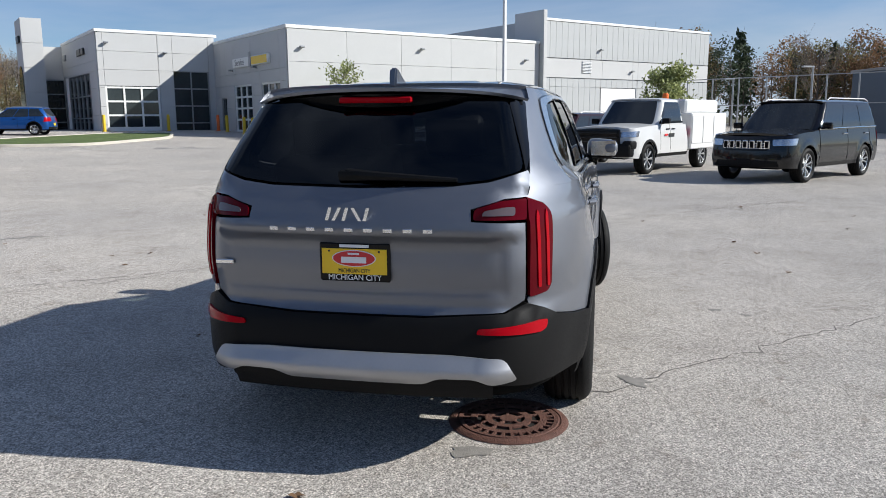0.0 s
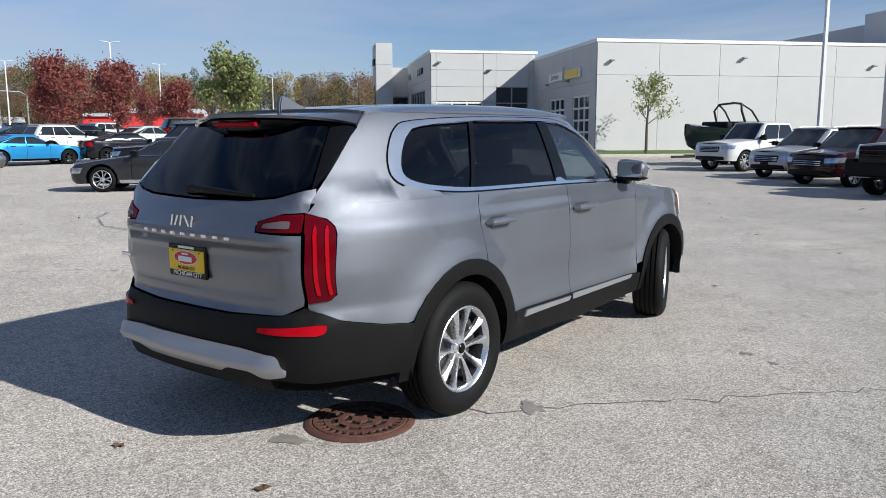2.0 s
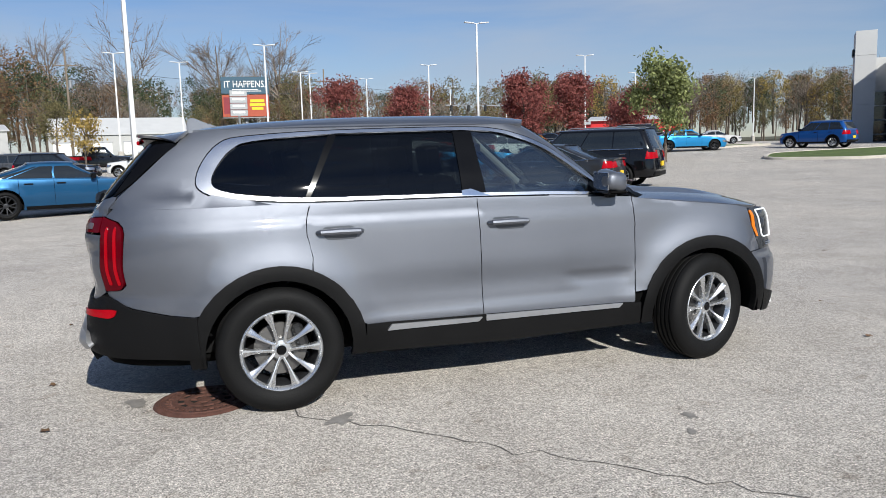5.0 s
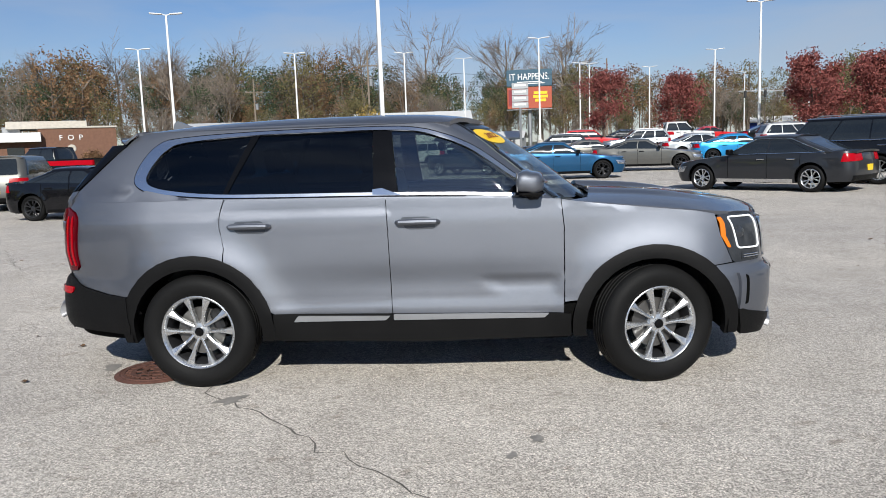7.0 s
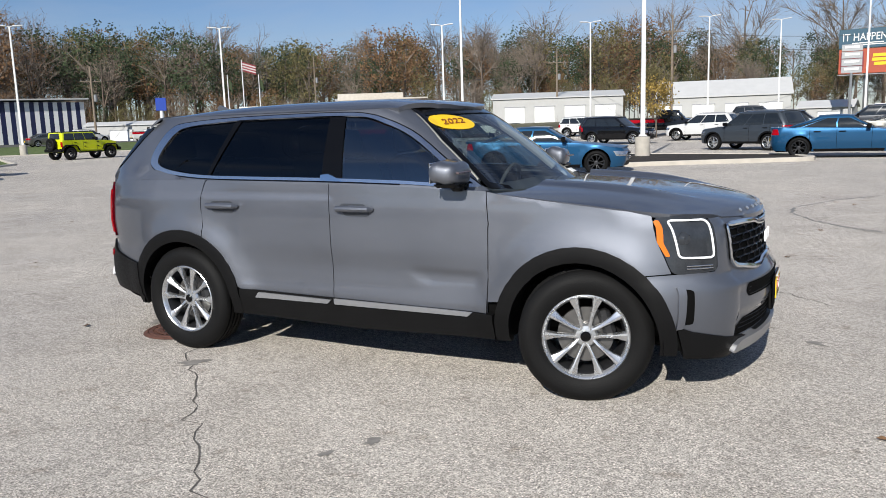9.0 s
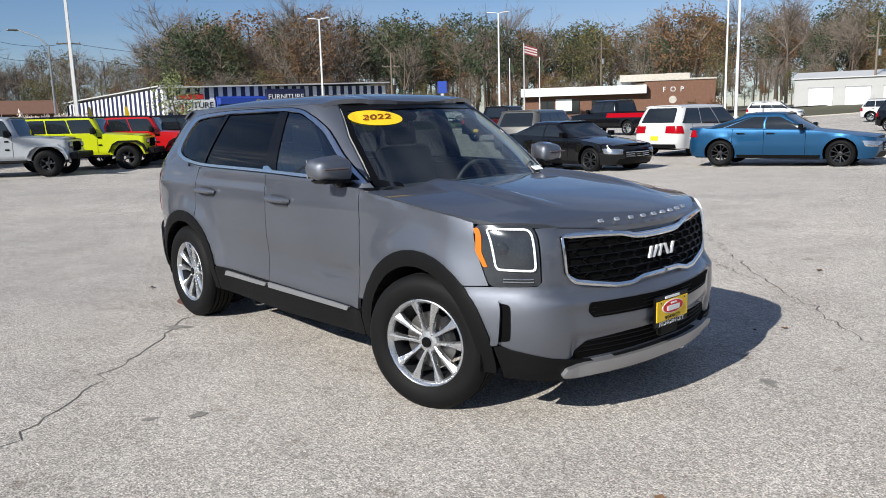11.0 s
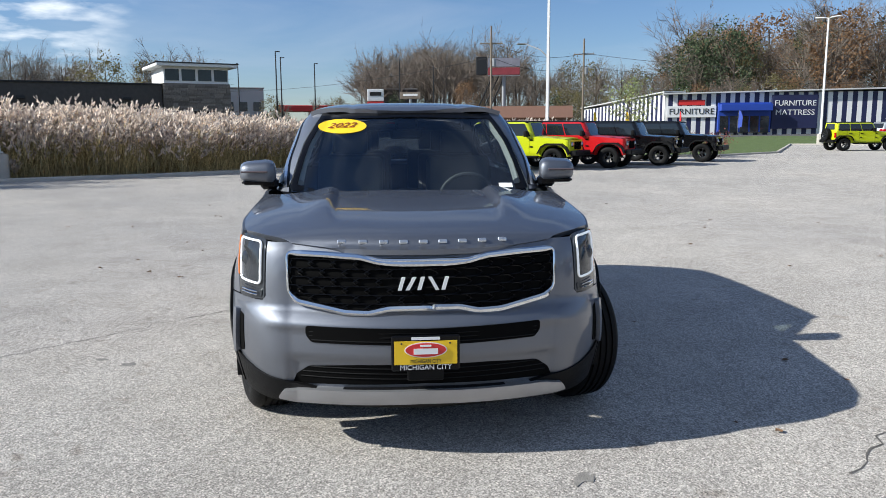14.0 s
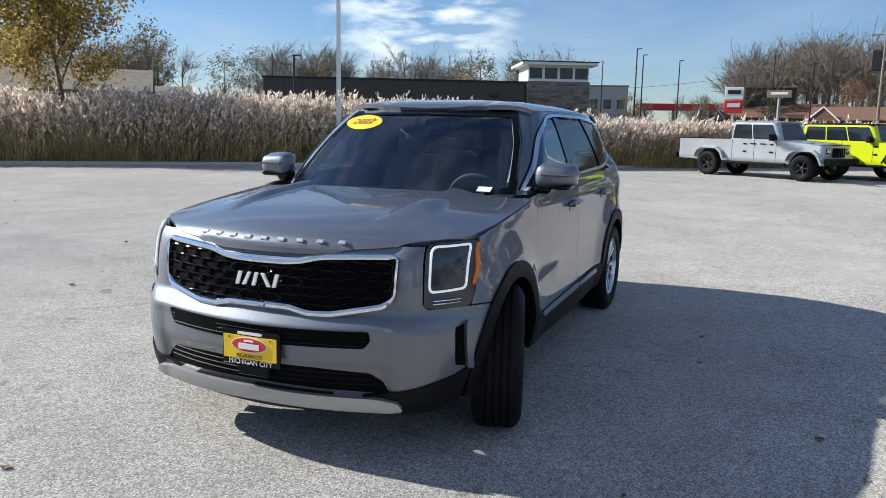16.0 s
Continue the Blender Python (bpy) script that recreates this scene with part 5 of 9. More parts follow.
    # roof and windscreen
    rz = pchip([-2.1, -1.9, -1.4, -0.8, -0.3, 0.0, 0.18, 0.28, 0.38, 0.46], [1.640, 1.667, 1.710, 1.729, 1.731, 1.725, 1.711, 1.697, 1.671, 1.632])
    def roof_w(x):
        return abs(HG.at(HG.qx(x, 1.655), 1.655).y) + 0.004
    def roof_at(x, v):
        e = roof_w(min(max(x, -1.85), 0.1))
        z = rz(x) - 0.018 * v * v - (rz(x) - 1.655 - 0.018) * abs(v) ** 7
        for c in (0.55, -0.55):
            z -= 0.006 * math.exp(-((v - c) / 0.045) ** 2)
        return Vector((x, v * e, z))
    panel("roof", sheet(dense([(-1.89, -1), (0.20, -1), (0.295, -0.7), (0.395, -0.3), (0.415, 0), (0.395, 0.3), (0.295, 0.7), (0.20, 1), (-1.89, 1)], 0.06), roof_at, 0.06, 0.03), P_GREY, car)
    f = lambda y, z: HG.qf(y, z)
    PG = HG.P
    wsr = [(f(0.75, 1.15), 1.150), (f(0.755, 1.17), 1.172), (f(0.722, 1.30), 1.30), (f(0.682, 1.45), 1.45), (f(0.598, 1.6), 1.605), (f(0.56, 1.64), 1.642), (f(0.3, 1.65), 1.664), (PG, 1.672)]
    ws = [(PG, 1.125), (f(0.4, 1.13), 1.130)] + wsr
    ws = ws + [(2 * PG - q, z) for q, z in ws[1:-1][::-1]]
    wsm = sheet(dense(ws, 0.06), HG.at, 0.07, 0.008, out=0.002)
    panel("windscreen", wsm, M_GLASS_WS, car, "clear windscreen with a dark band")
    frit = [(f(0.752, 1.16), 1.158), (f(0.755, 1.17), 1.172), (f(0.722, 1.30), 1.30), (f(0.682, 1.45), 1.45), (f(0.602, 1.6), 1.60), (f(0.568, 1.6), 1.60), (f(0.648, 1.45), 1.45), (f(0.690, 1.30), 1.30), (f(0.712, 1.19), 1.190), (f(0.60, 1.17), 1.166), (f(0.60, 1.15), 1.146)]
    pair("windscreen_border", dense(frit, 0.04), HG, M_GLOSSBLACK, car, 0.04, 0.003, out=0.0045)
    vis = [(q, z) for q, z in [(f(0.60, 1.6), 1.600), (f(0.585, 1.64), 1.648), (f(0.3, 1.65), 1.662), (PG, 1.668)]]
    vis = vis + [(2 * PG - q, z) for q, z in vis[:-1][::-1]] + [(PG, 1.612)]
    panel("windscreen_band", sheet(dense(vis, 0.05), HG.at, 0.05, 0.004, out=0.005), M_GLOSSBLACK, car)
    part("sensor_pod", boxes(((0.20, 0.0, 1.585), (0.16, 0.16, 0.06), Matrix.Rotation(radians(30), 4, "Y")), bevel=0.02), M_BLACKPLASTIC, car)
    part("interior_mirror", boxes(((0.10, 0, 1.50), (0.04, 0.24, 0.07)), bevel=0.015), M_BLACKPLASTIC, car)
    part("cowl", boxes(((1.06, 0, 1.115), (0.16, 1.40, 0.03)), bevel=0.01), M_BLACKPLASTIC, car)
    for s in (1, -1):
        bm = bmesh.new()
        y0 = s * 0.05 - 0.28
        tube(bm, [(1.06, y0 - 0.30, 1.135), (1.03, y0, 1.150), (0.99, y0 + 0.32, 1.172)], [0.014, 0.010, 0.006], 6)
        part("wiper", bm, M_BLACKPLASTIC, car)
    # bonnet
    hz = pchip([0.9, 1.05, 1.3, 1.7, 2.0, 2.16, 2.245, 2.28], [1.178, 1.180, 1.172, 1.140, 1.097, 1.063, 1.032, 0.990])
    hw = pchip([0.9, 1.3, 1.6, 1.8, 2.0, 2.3], [0.893, 0.905, 0.902, 0.880, 0.820, 0.68])
    he = pchip([0.9, 1.3, 1.7, 2.0, 2.3], [1.146, 1.106, 1.064, 1.032, 0.990])
    def hood_at(x, v):
        xx = x - 0.29 * (v * hw(min(x, 2.0)) / 0.93) ** 2 * smooth01(1.5, 2.2, x)
        w = hw(xx)
        c, e = hz(x), he(xx)
        z = c - (c - e) * abs(v) ** 3.2
        z += (0.022 * smooth01(0.70, 0.54, abs(v)) - 0.029 * smooth01(0.525, 0.46, abs(v))) * smooth01(2.12, 1.5, x)
        return Vector((xx, v * w, z))
    hd = [(0.93, -1), (1.4, -1), (1.8, -1), (2.12, -1), (2.20, -0.93), (2.27, -0.8), (2.287, -0.4), (2.287, 0), (2.287, 0.4), (2.27, 0.8), (2.20, 0.93), (2.12, 1), (1.8, 1), (1.4, 1), (0.93, 1), (1.06, 0.85), (1.12, 0.4), (1.13, 0), (1.12, -0.4), (1.06, -0.85)]
    panel("bonnet", sheet(dense(hd, 0.04), hood_at, 0.028, 0.025, out=0.002), P_GREY, car)
    for i in range(9):
        v = (-0.37 + 0.0925 * i)
        p = hood_at(2.256, v / 0.72)
        part("letter_bar", boxes((p + Vector((0.002, 0, 0.003)), (0.022, 0.040, 0.009), Matrix.Rotation(radians(44), 4, "Y")), bevel=0.004), M_ALLOY, car)
    # front bumper, grille, lamps
    F = lambda y, z: HB.qf(y, z)
    fb = [(HB.qx(x, z), z) for x, z in arc(AX, AR, 0.50, 9, 46.5, 8)] + [(HB.qx(1.85, 0.72), 0.727), (HB.qx(1.945, 0.72), 0.732), (F(0.760, 0.75), 0.738), (F(0.742, 0.76), 0.76), (F(0.730, 1.0), 1.012), (F(0.45, 0.99), 1.012), (P, 1.006)]
    low = [(P, 0.34), (F(0.5, 0.33), 0.328), (F(0.72, 0.38), 0.378), (HB.qx(2.03, 0.42), 0.425)]
    fbp = low + fb
    fbp = fbp + [(2 * P - q, z) for q, z in fbp[1:-1][::-1]]

    def front_at(q, z):
        p = HB.at(q, z)
        yy = abs(p.y)
        ins = smooth01(0.66, 0.60, yy)
        p.x += 0.022 * math.exp(-((z - 0.655) / 0.03) ** 2) * smooth01(0.80, 0.6, yy) - 0.015 * smooth01(0.50, 0.46, z) * ins
        return p
    panel("front_bumper", sheet(dense(fbp, 0.05), front_at, 0.035, 0.05), P_GREY, car)
    # grille
    top = [(F(0.632, 0.96), 0.970), (F(0.45, 0.96), 0.966), (F(0.29, 0.95), 0.957), (F(0.205, 0.95), 0.936), (F(0.13, 0.93), 0.929), (P, 0.928)]
    bot = [(P, 0.726), (F(0.16, 0.72), 0.724), (F(0.25, 0.70), 0.704), (F(0.36, 0.71), 0.706), (F(0.585, 0.75), 0.748)]
    gp = bot + [(F(0.628, 0.78), 0.79)] + top
    gp = gp + [(2 * P - q, z) for q, z in gp[1:-1][::-1]]
    panel("grille", sheet(dense(rounded(gp, 0.012, 2), 0.04), HB.at, 0.05, 0.004, out=0.004), M_SHELL, car, "black honeycomb grille")
    ring = [HB.at(q, z) + Vector((0.014, 0, 0)) for q, z in dense(rounded(gp, 0.02, 3), 0.03)]
    bm = bmesh.new()
    tube(bm, ring, [0.007 + 0.010 * smooth01(0.630, 0.585, abs(p.y)) * (1 if p.z < 0.84 else 0.8) for p in ring], 8, closed=True)
    part("chrome_grille_frame", bm, M_CHROME, car)
    # the small painted tab under the bonnet's edge
    tab = [HB.at(F(abs(y), 0.965) if y >= 0 else 2 * P - F(-y, 0.965), 0.966 - 0.022 * smooth01(0.30, 0.19, abs(y))) + Vector((0.020, 0, 0)) for y in np.linspace(-0.27, 0.27, 19)]
    bm = bmesh.new()
    tube(bm, tab, [0.004] + [0.010] * 17 + [0.004], 8)
    part("grille_tab", bm, M_CHROME, car)
    edge_z = lambda y: np.interp(y, [0.0, 0.16, 0.25, 0.36, 0.585, 0.63], [0.726, 0.724, 0.704, 0.706, 0.748, 0.79])
    edge_t = lambda y: np.interp(y, [0.0, 0.13, 0.205, 0.29, 0.63], [0.928, 0.929, 0.936, 0.957, 0.970])
    for side in (1, -1):
        for r in range(7):
            bm = bmesh.new()
            zc = 0.722 + r * 0.040
            for c in range(0, 7):
                y0 = (c + (0.5 if r % 2 else 0.0)) * 0.104
                pts = []
                for k in range(6):
                    a = math.tau * k / 6
                    yy = min(max(0.0, y0 + 0.066 * math.cos(a)), 0.618)
                    zz = zc + 0.0195 * (1 if 0 < k < 3 else -1 if k > 3 else 0)
                    zz = min(max(zz, edge_z(yy) + 0.004), edge_t(yy) - 0.004)
                    p = HB.at(F(abs(yy), zz), zz)
                    pts.append(Vector((p.x + 0.012, side * yy, zz)))
                if max(p.z for p in pts) - min(p.z for p in pts) < 0.012 or max(abs(p.y) for p in pts) - min(abs(p.y) for p in pts) < 0.02:
                    continue
                tube(bm, pts, 0.0042, 4, closed=True)
            part("grille_mesh", bm, M_GLOSSBLACK, car)
    badge(car, Vector((2.312, 0.0, 0.84)), 0, 0.24, 0.060)
    # air slots: black sheets laid on the bumper stand for the dark openings
    slot = [(P, 0.560), (F(0.52, 0.56), 0.566), (F(0.548, 0.6), 0.60), (F(0.545, 0.63), 0.646), (P, 0.640)]
    slot = slot + [(2 * P - q, z) for q, z in slot[1:-1][::-1]]
    panel("air_slot", sheet(dense(rounded(slot, 0.012, 3), 0.04), front_at, 0.05, 0.004, out=0.004), M_SHELL, car)
    low_i = [(P, 0.372), (F(0.62, 0.36), 0.356), (F(0.60, 0.40), 0.402), (F(0.54, 0.45), 0.446), (F(0.3, 0.46), 0.464), (P, 0.468)]
    low_i = low_i + [(2 * P - q, z) for q, z in low_i[1:-1][::-1]]
    panel("lower_intake", sheet(dense(rounded(low_i, 0.012, 3), 0.04), front_at, 0.05, 0.004, out=0.004), M_SHELL, car)
    for zz, e in ((0.578, 0.52), (0.598, 0.53), (0.618, 0.53), (0.395, 0.58), (0.42, 0.57), (0.445, 0.53)):
        bm = bmesh.new()
        tube(bm, [front_at(F(y, zz) if y >= 0 else 2 * P - F(-y, zz), zz) + Vector((0.006, 0, 0)) for y in np.linspace(-e, e, 21)], 0.003, 5)
        part("intake_slat", bm, M_BLACKPLASTIC, car)
    part("plate_bracket", boxes(((2.352, 0, 0.455), (0.03, 0.17, 0.12)), bevel=0.008), M_BLACKPLASTIC, car)
    plate(car, Vector((2.376, 0.0, 0.530)), 90, "front_plate")
    lip = [(P, 0.292), (F(0.60, 0.3), 0.280), (F(0.68, 0.30), 0.293), (F(0.66, 0.33), 0.328), (F(0.55, 0.34), 0.342), (P, 0.352)]
    lip = lip + [(2 * P - q, z) for q, z in lip[1:-1][::-1]]
    panel("front_skid_plate", sheet(dense(rounded(lip, 0.01, 2), 0.04), HB.at, 0.04, 0.05, out=0.03), M_SATIN, car, "satin silver lower lip")
    blk = [(P, 0.25), (F(0.72, 0.27), 0.265), (HB.qx(1.98, 0.28), 0.28), (HB.qx(1.955, 0.45), 0.46), (HB.qx(2.03, 0.43), 0.428), (F(0.73, 0.38), 0.385), (F(0.5, 0.34), 0.342), (P, 0.355)]
    blk = blk + [(2 * P - q, z) for q, z in blk[1:-1][::-1]]
    panel("lower_front_cladding", sheet(dense(blk, 0.05), HB.at, 0.06, 0.06, out=0.010), M_BLACKPLASTIC, car)
    # the duct too is a black sheet in place of a shaded hollow
    slot_d = rounded([(HB.qx(2.032, 0.48), 0.472), (HB.qx(2.030, 0.65), 0.650), (HB.qx(1.980, 0.66), 0.660), (HB.qx(1.976, 0.48), 0.464)], 0.012, 3)
    pair("side_duct", dense(slot_d, 0.03), HB, M_SHELL, car, 0.03, 0.01, out=0.003)
    fin = rounded([(HB.qx(1.984, 0.48), 0.455), (HB.qx(1.988, 0.66), 0.668), (HB.qx(1.945, 0.67), 0.672), (HB.qx(1.952, 0.48), 0.450)], 0.01, 3)
    pair("duct_fin", dense(fin, 0.03), HB, P_GREY, car, 0.03, 0.04, out=0.024)
    hl = [(F(0.748, 0.77), 0.745), (F(0.736, 1.02), 1.022), (F(0.775, 1.03), 1.028), (HB.qx(1.87, 1.03), 1.030), (HB.qx(1.818, 1.03), 1.024), (HB.qx(1.845, 0.9), 0.92), (HB.qx(1.925, 0.74), 0.742), (HB.qx(1.97, 0.72), 0.728)]
    hlr = dense(rounded(hl, 0.02, 4), 0.03)
    pair("headlamp", hlr, HB, M_LAMPGLASS, car, 0.04, 0.02, out=0.0, label="headlamp with a white light frame")
    c_in = rounded([(F(0.764, 0.8), 0.815), (F(0.756, 1.0), 1.008), (HB.qx(1.893, 1.0), 1.012), (HB.qx(1.955, 0.82), 0.820)], 0.025, 4)
    white = mat("white running light", (0.85, 0.87, 0.92), 0.2)
    wb_ = white.node_tree.nodes["Principled BSDF"]
    wb_.inputs["Emission Color"].default_value = (1.0, 0.98, 0.93, 1)
    wb_.inputs["Emission Strength"].default_value = 0.22
    for s in (1, -1):
        bm = bmesh.new()
        strip(bm, HB, dense(c_in, 0.02) + [dense(c_in, 0.02)[0]], 0.0060, 0.007, sides=(s,))
        part("running_light", bm, white, car)
    
    c_fill = rounded([(F(0.770, 0.82), 0.825), (F(0.762, 0.99), 1.0), (HB.qx(1.900, 1.0), 1.003), (HB.qx(1.960, 0.83), 0.830)], 0.02, 4)
    pair("lamp_reflector", dense(c_fill, 0.03), HB, M_LAMPGLASS, car, 0.03, 0.004, out=0.004)
    for s in (-1, 1):
        q = HB.qx(1.985, 0.915)
        p = HB.at(q, 0.915)
        bm = bmesh.new()
        lathe(bm, [(0.0, -0.016), (0.022, -0.012), (0.036, 0.0), (0.042, 0.004), (0.044, 0.02)], 24)
        o = part("projector_lens", bm, M_LAMPGLASS, car)
        o.matrix_basis = pose(p.x - 0.002, s * abs(p.y), 0.915, 0, 0, 90 + s * 42)
    amb = rounded([(HB.qx(1.822, 1.01), 1.012), (HB.qx(1.852, 1.01), 1.016), (HB.qx(1.878, 0.9), 0.90), (HB.qx(1.914, 0.83), 0.828), (HB.qx(1.892, 0.83), 0.826), (HB.qx(1.846, 0.9), 0.905)], 0.01, 3)
    pair("amber_marker", dense(amb, 0.03), HB, M_LENS_AMBER, car, 0.03, 0.01, out=0.006)
    pair("lamp_foot", dense(rounded([(F(0.762, 0.76), 0.752), (F(0.757, 0.79), 0.788), (HB.qx(1.985, 0.8), 0.795), (HB.qx(1.985, 0.75), 0.745)], 0.01, 3), 0.03), HB, M_LAMPGLASS, car, 0.03, 0.006, out=0.004)
    for s in (1, -1):
        for zz in (0.762, 0.776):
            bm = bmesh.new()
            strip(bm, HB, [(q, zz) for q in np.linspace(HB.qx(1.99, zz), F(0.775, zz), 8)], 0.0035, 0.012, sides=(s,))
            part("lamp_rib", bm, M_CHROME, car)
    # mirrors and handles
    for s in (-1, 1):
        bm = bmesh.new()
        box(bm, (0.70, s * 0.985, 1.272), (0.165, 0.235, 0.150), 0.068, 5)
        for v in bm.verts:
            k = (v.co.x - 0.615) / 0.17
            v.co.z += (0.0 if k < 0.5 else -0.012)
            v.co.y -= s * 0.02 * max(0, k)
            o_ = max(0.0, (abs(v.co.y) - 0.94) / 0.16)
            v.co.z = 1.272 + (v.co.z - 1.272) * (1 - 0.22 * o_)
            v.co.x -= 0.02 * o_
        m = part("wing_mirror", bm, P_GREY, car)
        part("mirror_base", boxes(((0.715, s * 0.90, 1.195), (0.09, 0.11, 0.075)), ((0.70, s * 0.97, 1.202), (0.15, 0.20, 0.03)), bevel=0.02), M_GLOSSBLACK, m)
        part("mirror_lower_shell", boxes(((0.695, s * 0.955, 1.225), (0.13, 0.15, 0.05)), bevel=0.024, seg=3), M_GLOSSBLACK, m)
        part("mirror_glass", boxes(((0.614, s * 0.985, 1.272), (0.008, 0.19, 0.115)), bevel=0.003), M_CHROME, m)
        part("indicator", boxes(((0.785, s * 0.985, 1.272), (0.02, 0.17, 0.012)), bevel=0.004), M_LENS_SMOKE, m)
    for x in (-1.075, -0.005):
        for s in (-1, 1):
            z = 1.038
            y = abs(HB.at(HB.qx(x, z), z).y)
            bm = bmesh.new()
            tube(bm, [(x - 0.135, s * (y + 0.004), z), (x - 0.115, s * (y + 0.030), z + 0.004), (x, s * (y + 0.036), z + 0.006), (x + 0.115, s * (y + 0.030), z + 0.004), (x + 0.135, s * (y + 0.004), z)], [0.012, 0.019, 0.0215, 0.019, 0.012], 10)
            h = part("door_handle", bm, P_GREY, car)
            bm = bmesh.new()
            tube(bm, [(x - 0.10, s * (y + 0.040), z + 0.012), (x + 0.10, s * (y + 0.040), z + 0.012)], 0.006, 6)
            part("handle_strip", bm, M_CHROME, h)
            # no hollow here: the oval's darker paint carries the recess shade
            cup = sheet(dense(rounded([(HB.qx(x - 0.10, z), z - 0.044), (HB.qx(x - 0.10, z), z + 0.034), (HB.qx(x + 0.10, z), z + 0.034), (HB.qx(x + 0.10, z), z - 0.044)], 0.04, 4), 0.03), HB.at, 0.04, 0.002, out=0.003, mirror=s > 0)
            panel("handle_cup", cup, M_CUP, h)
    # antenna, roof rails
    bm = bmesh.new()
    prism(bm, [(-1.90, 1.655), (-1.67, 1.680), (-1.77, 1.712), (-1.855, 1.750), (-1.885, 1.750), (-1.90, 1.700)], -0.018, 0.018, "xz")
    bmesh.ops.bevel(bm, geom=bm.edges[:], offset=0.008, segments=2, affect="EDGES")
    part("fin_antenna", bm, P_GREY, car)
    # stickers on the glass
    year_sticker(car, HG)
    part("window_paper", boxes(((0.925, 0.60, 1.182), (0.05, 0.085, 0.004), Matrix.Rotation(radians(29), 4, "Y"))), M_PAPER, car)
    # seats, dashboard and wheel behind the glass
    for x, ys, name in ((-0.05, (-0.42, 0.42), "front_seat"), (-0.95, (-0.40, 0.40), "rear_seat"), (-1.70, (-0.33, 0.33), "third_seat")):
        for y in ys:
            bm = bmesh.new()
            box(bm, (x + 0.10, y, 0.72), (0.52, 0.50, 0.20), 0.06, 3)
            box(bm, (x - 0.22, y, 1.02), (0.16, 0.50, 0.62), 0.06, 3, Matrix.Rotation(radians(-14), 4, "Y"))
            st = part(name, bm, M_LEATHER, car)
            part("headrest", boxes(((x - 0.32, y, 1.43), (0.10, 0.27, 0.19), Matrix.Rotation(radians(-10), 4, "Y")), bevel=0.04, seg=3), M_LEATHER, st)
            bm = bmesh.new()
            for dy in (-0.06, 0.06):
                tube(bm, [(x - 0.30, y + dy, 1.30), (x - 0.32, y + dy, 1.40)], 0.006, 6)
            part("headrest_posts", bm, M_CHROME, st)
    part("dashboard", boxes(((0.86, 0, 1.02), (0.55, 1.46, 0.22)), ((0.66, 0, 0.86), (0.25, 1.4, 0.3)), bevel=0.05, seg=3), M_LEATHER, car)
    bm = bmesh.new()
    c = Vector((0.50, 0.40, 1.06))
    tube(bm, [c + Vector((0.05 * math.sin(a), 0.185 * math.cos(a), 0.175 * math.sin(a))) for a in np.linspace(0, math.tau, 28, endpoint=False)], 0.014, 8, closed=True)
    tube(bm, [c + Vector((0, -0.17, 0)), c + Vector((0, 0.17, 0))], 0.014, 6)
    box(bm, c, (0.05, 0.12, 0.10), 0.02, 2)
    part("steering_wheel", bm, M_LEATHER, car)
    part("cabin_floor", boxes(((-0.5, 0, 0.55), (3.4, 1.5, 0.1))), M_SHELL, car)
    beige = mat("pale grey headliner cloth", (0.36, 0.355, 0.34), 0.9)
    part("headliner", boxes(((-0.85, 0, 1.632), (2.05, 1.12, 0.02))), beige, car)
    for s in (-1, 1):
        bm = bmesh.new()
        tube(bm, [Vector((HG.at(HG.qf(y, z), z).x - 0.05, s * (y - 0.03), z)) for y, z in ((0.735, 1.20), (0.722, 1.30), (0.682, 1.45), (0.600, 1.60))], 0.028, 8)
        part("pillar_trim", bm, beige, car, "pale inner trim of the windscreen pillar")
    # wheels; the front pair is turned to the left
    for x, steer in ((-AX, 0.0), (AX, 17.0)):
        for s in (-1, 1):
            put_wheel(car, x, s * (0.885 if x > 0 and s > 0 else 0.85), 0.365, s, steer, spin=-18 * -s)
    bm = bmesh.new()
    tube(bm, [(-2.28, -0.45, 0.33), (-1.9, -0.47, 0.33)], 0.035, 12)
    part("exhaust", bm, M_BLACKMETAL, car)
    return car


def badge(parent, at, turn, w, h):
    """The maker's emblem as a row of plain slanted shapes."""
    bars = ((-0.43, 0.3, -0.5, 0.5), (-0.25, 0.55, -0.5, 0.5), (-0.06, 0.3, -0.5, 0.5), (0.18, -0.55, -0.5, 0.5), (0.40, 0.3, -0.5, 0.5))
    for c, lean, z0, z1 in bars:
        d, hw = lean * h * 0.5 * (z1 - z0), w * 0.036
        poly = [(c * w - hw - d, h * z0), (c * w + hw - d, h * z0), (c * w + hw + d, h * z1), (c * w - hw + d, h * z1)]
        bm = bmesh.new()
        prism(bm, poly, -0.005, 0.005, "yz")
        o = part("emblem_bar", bm, M_CHROME if turn else M_SIGNWHITE, parent)
        o.matrix_basis = Matrix.Translation(at) @ pose(0, 0, 0, 0, 0, turn)


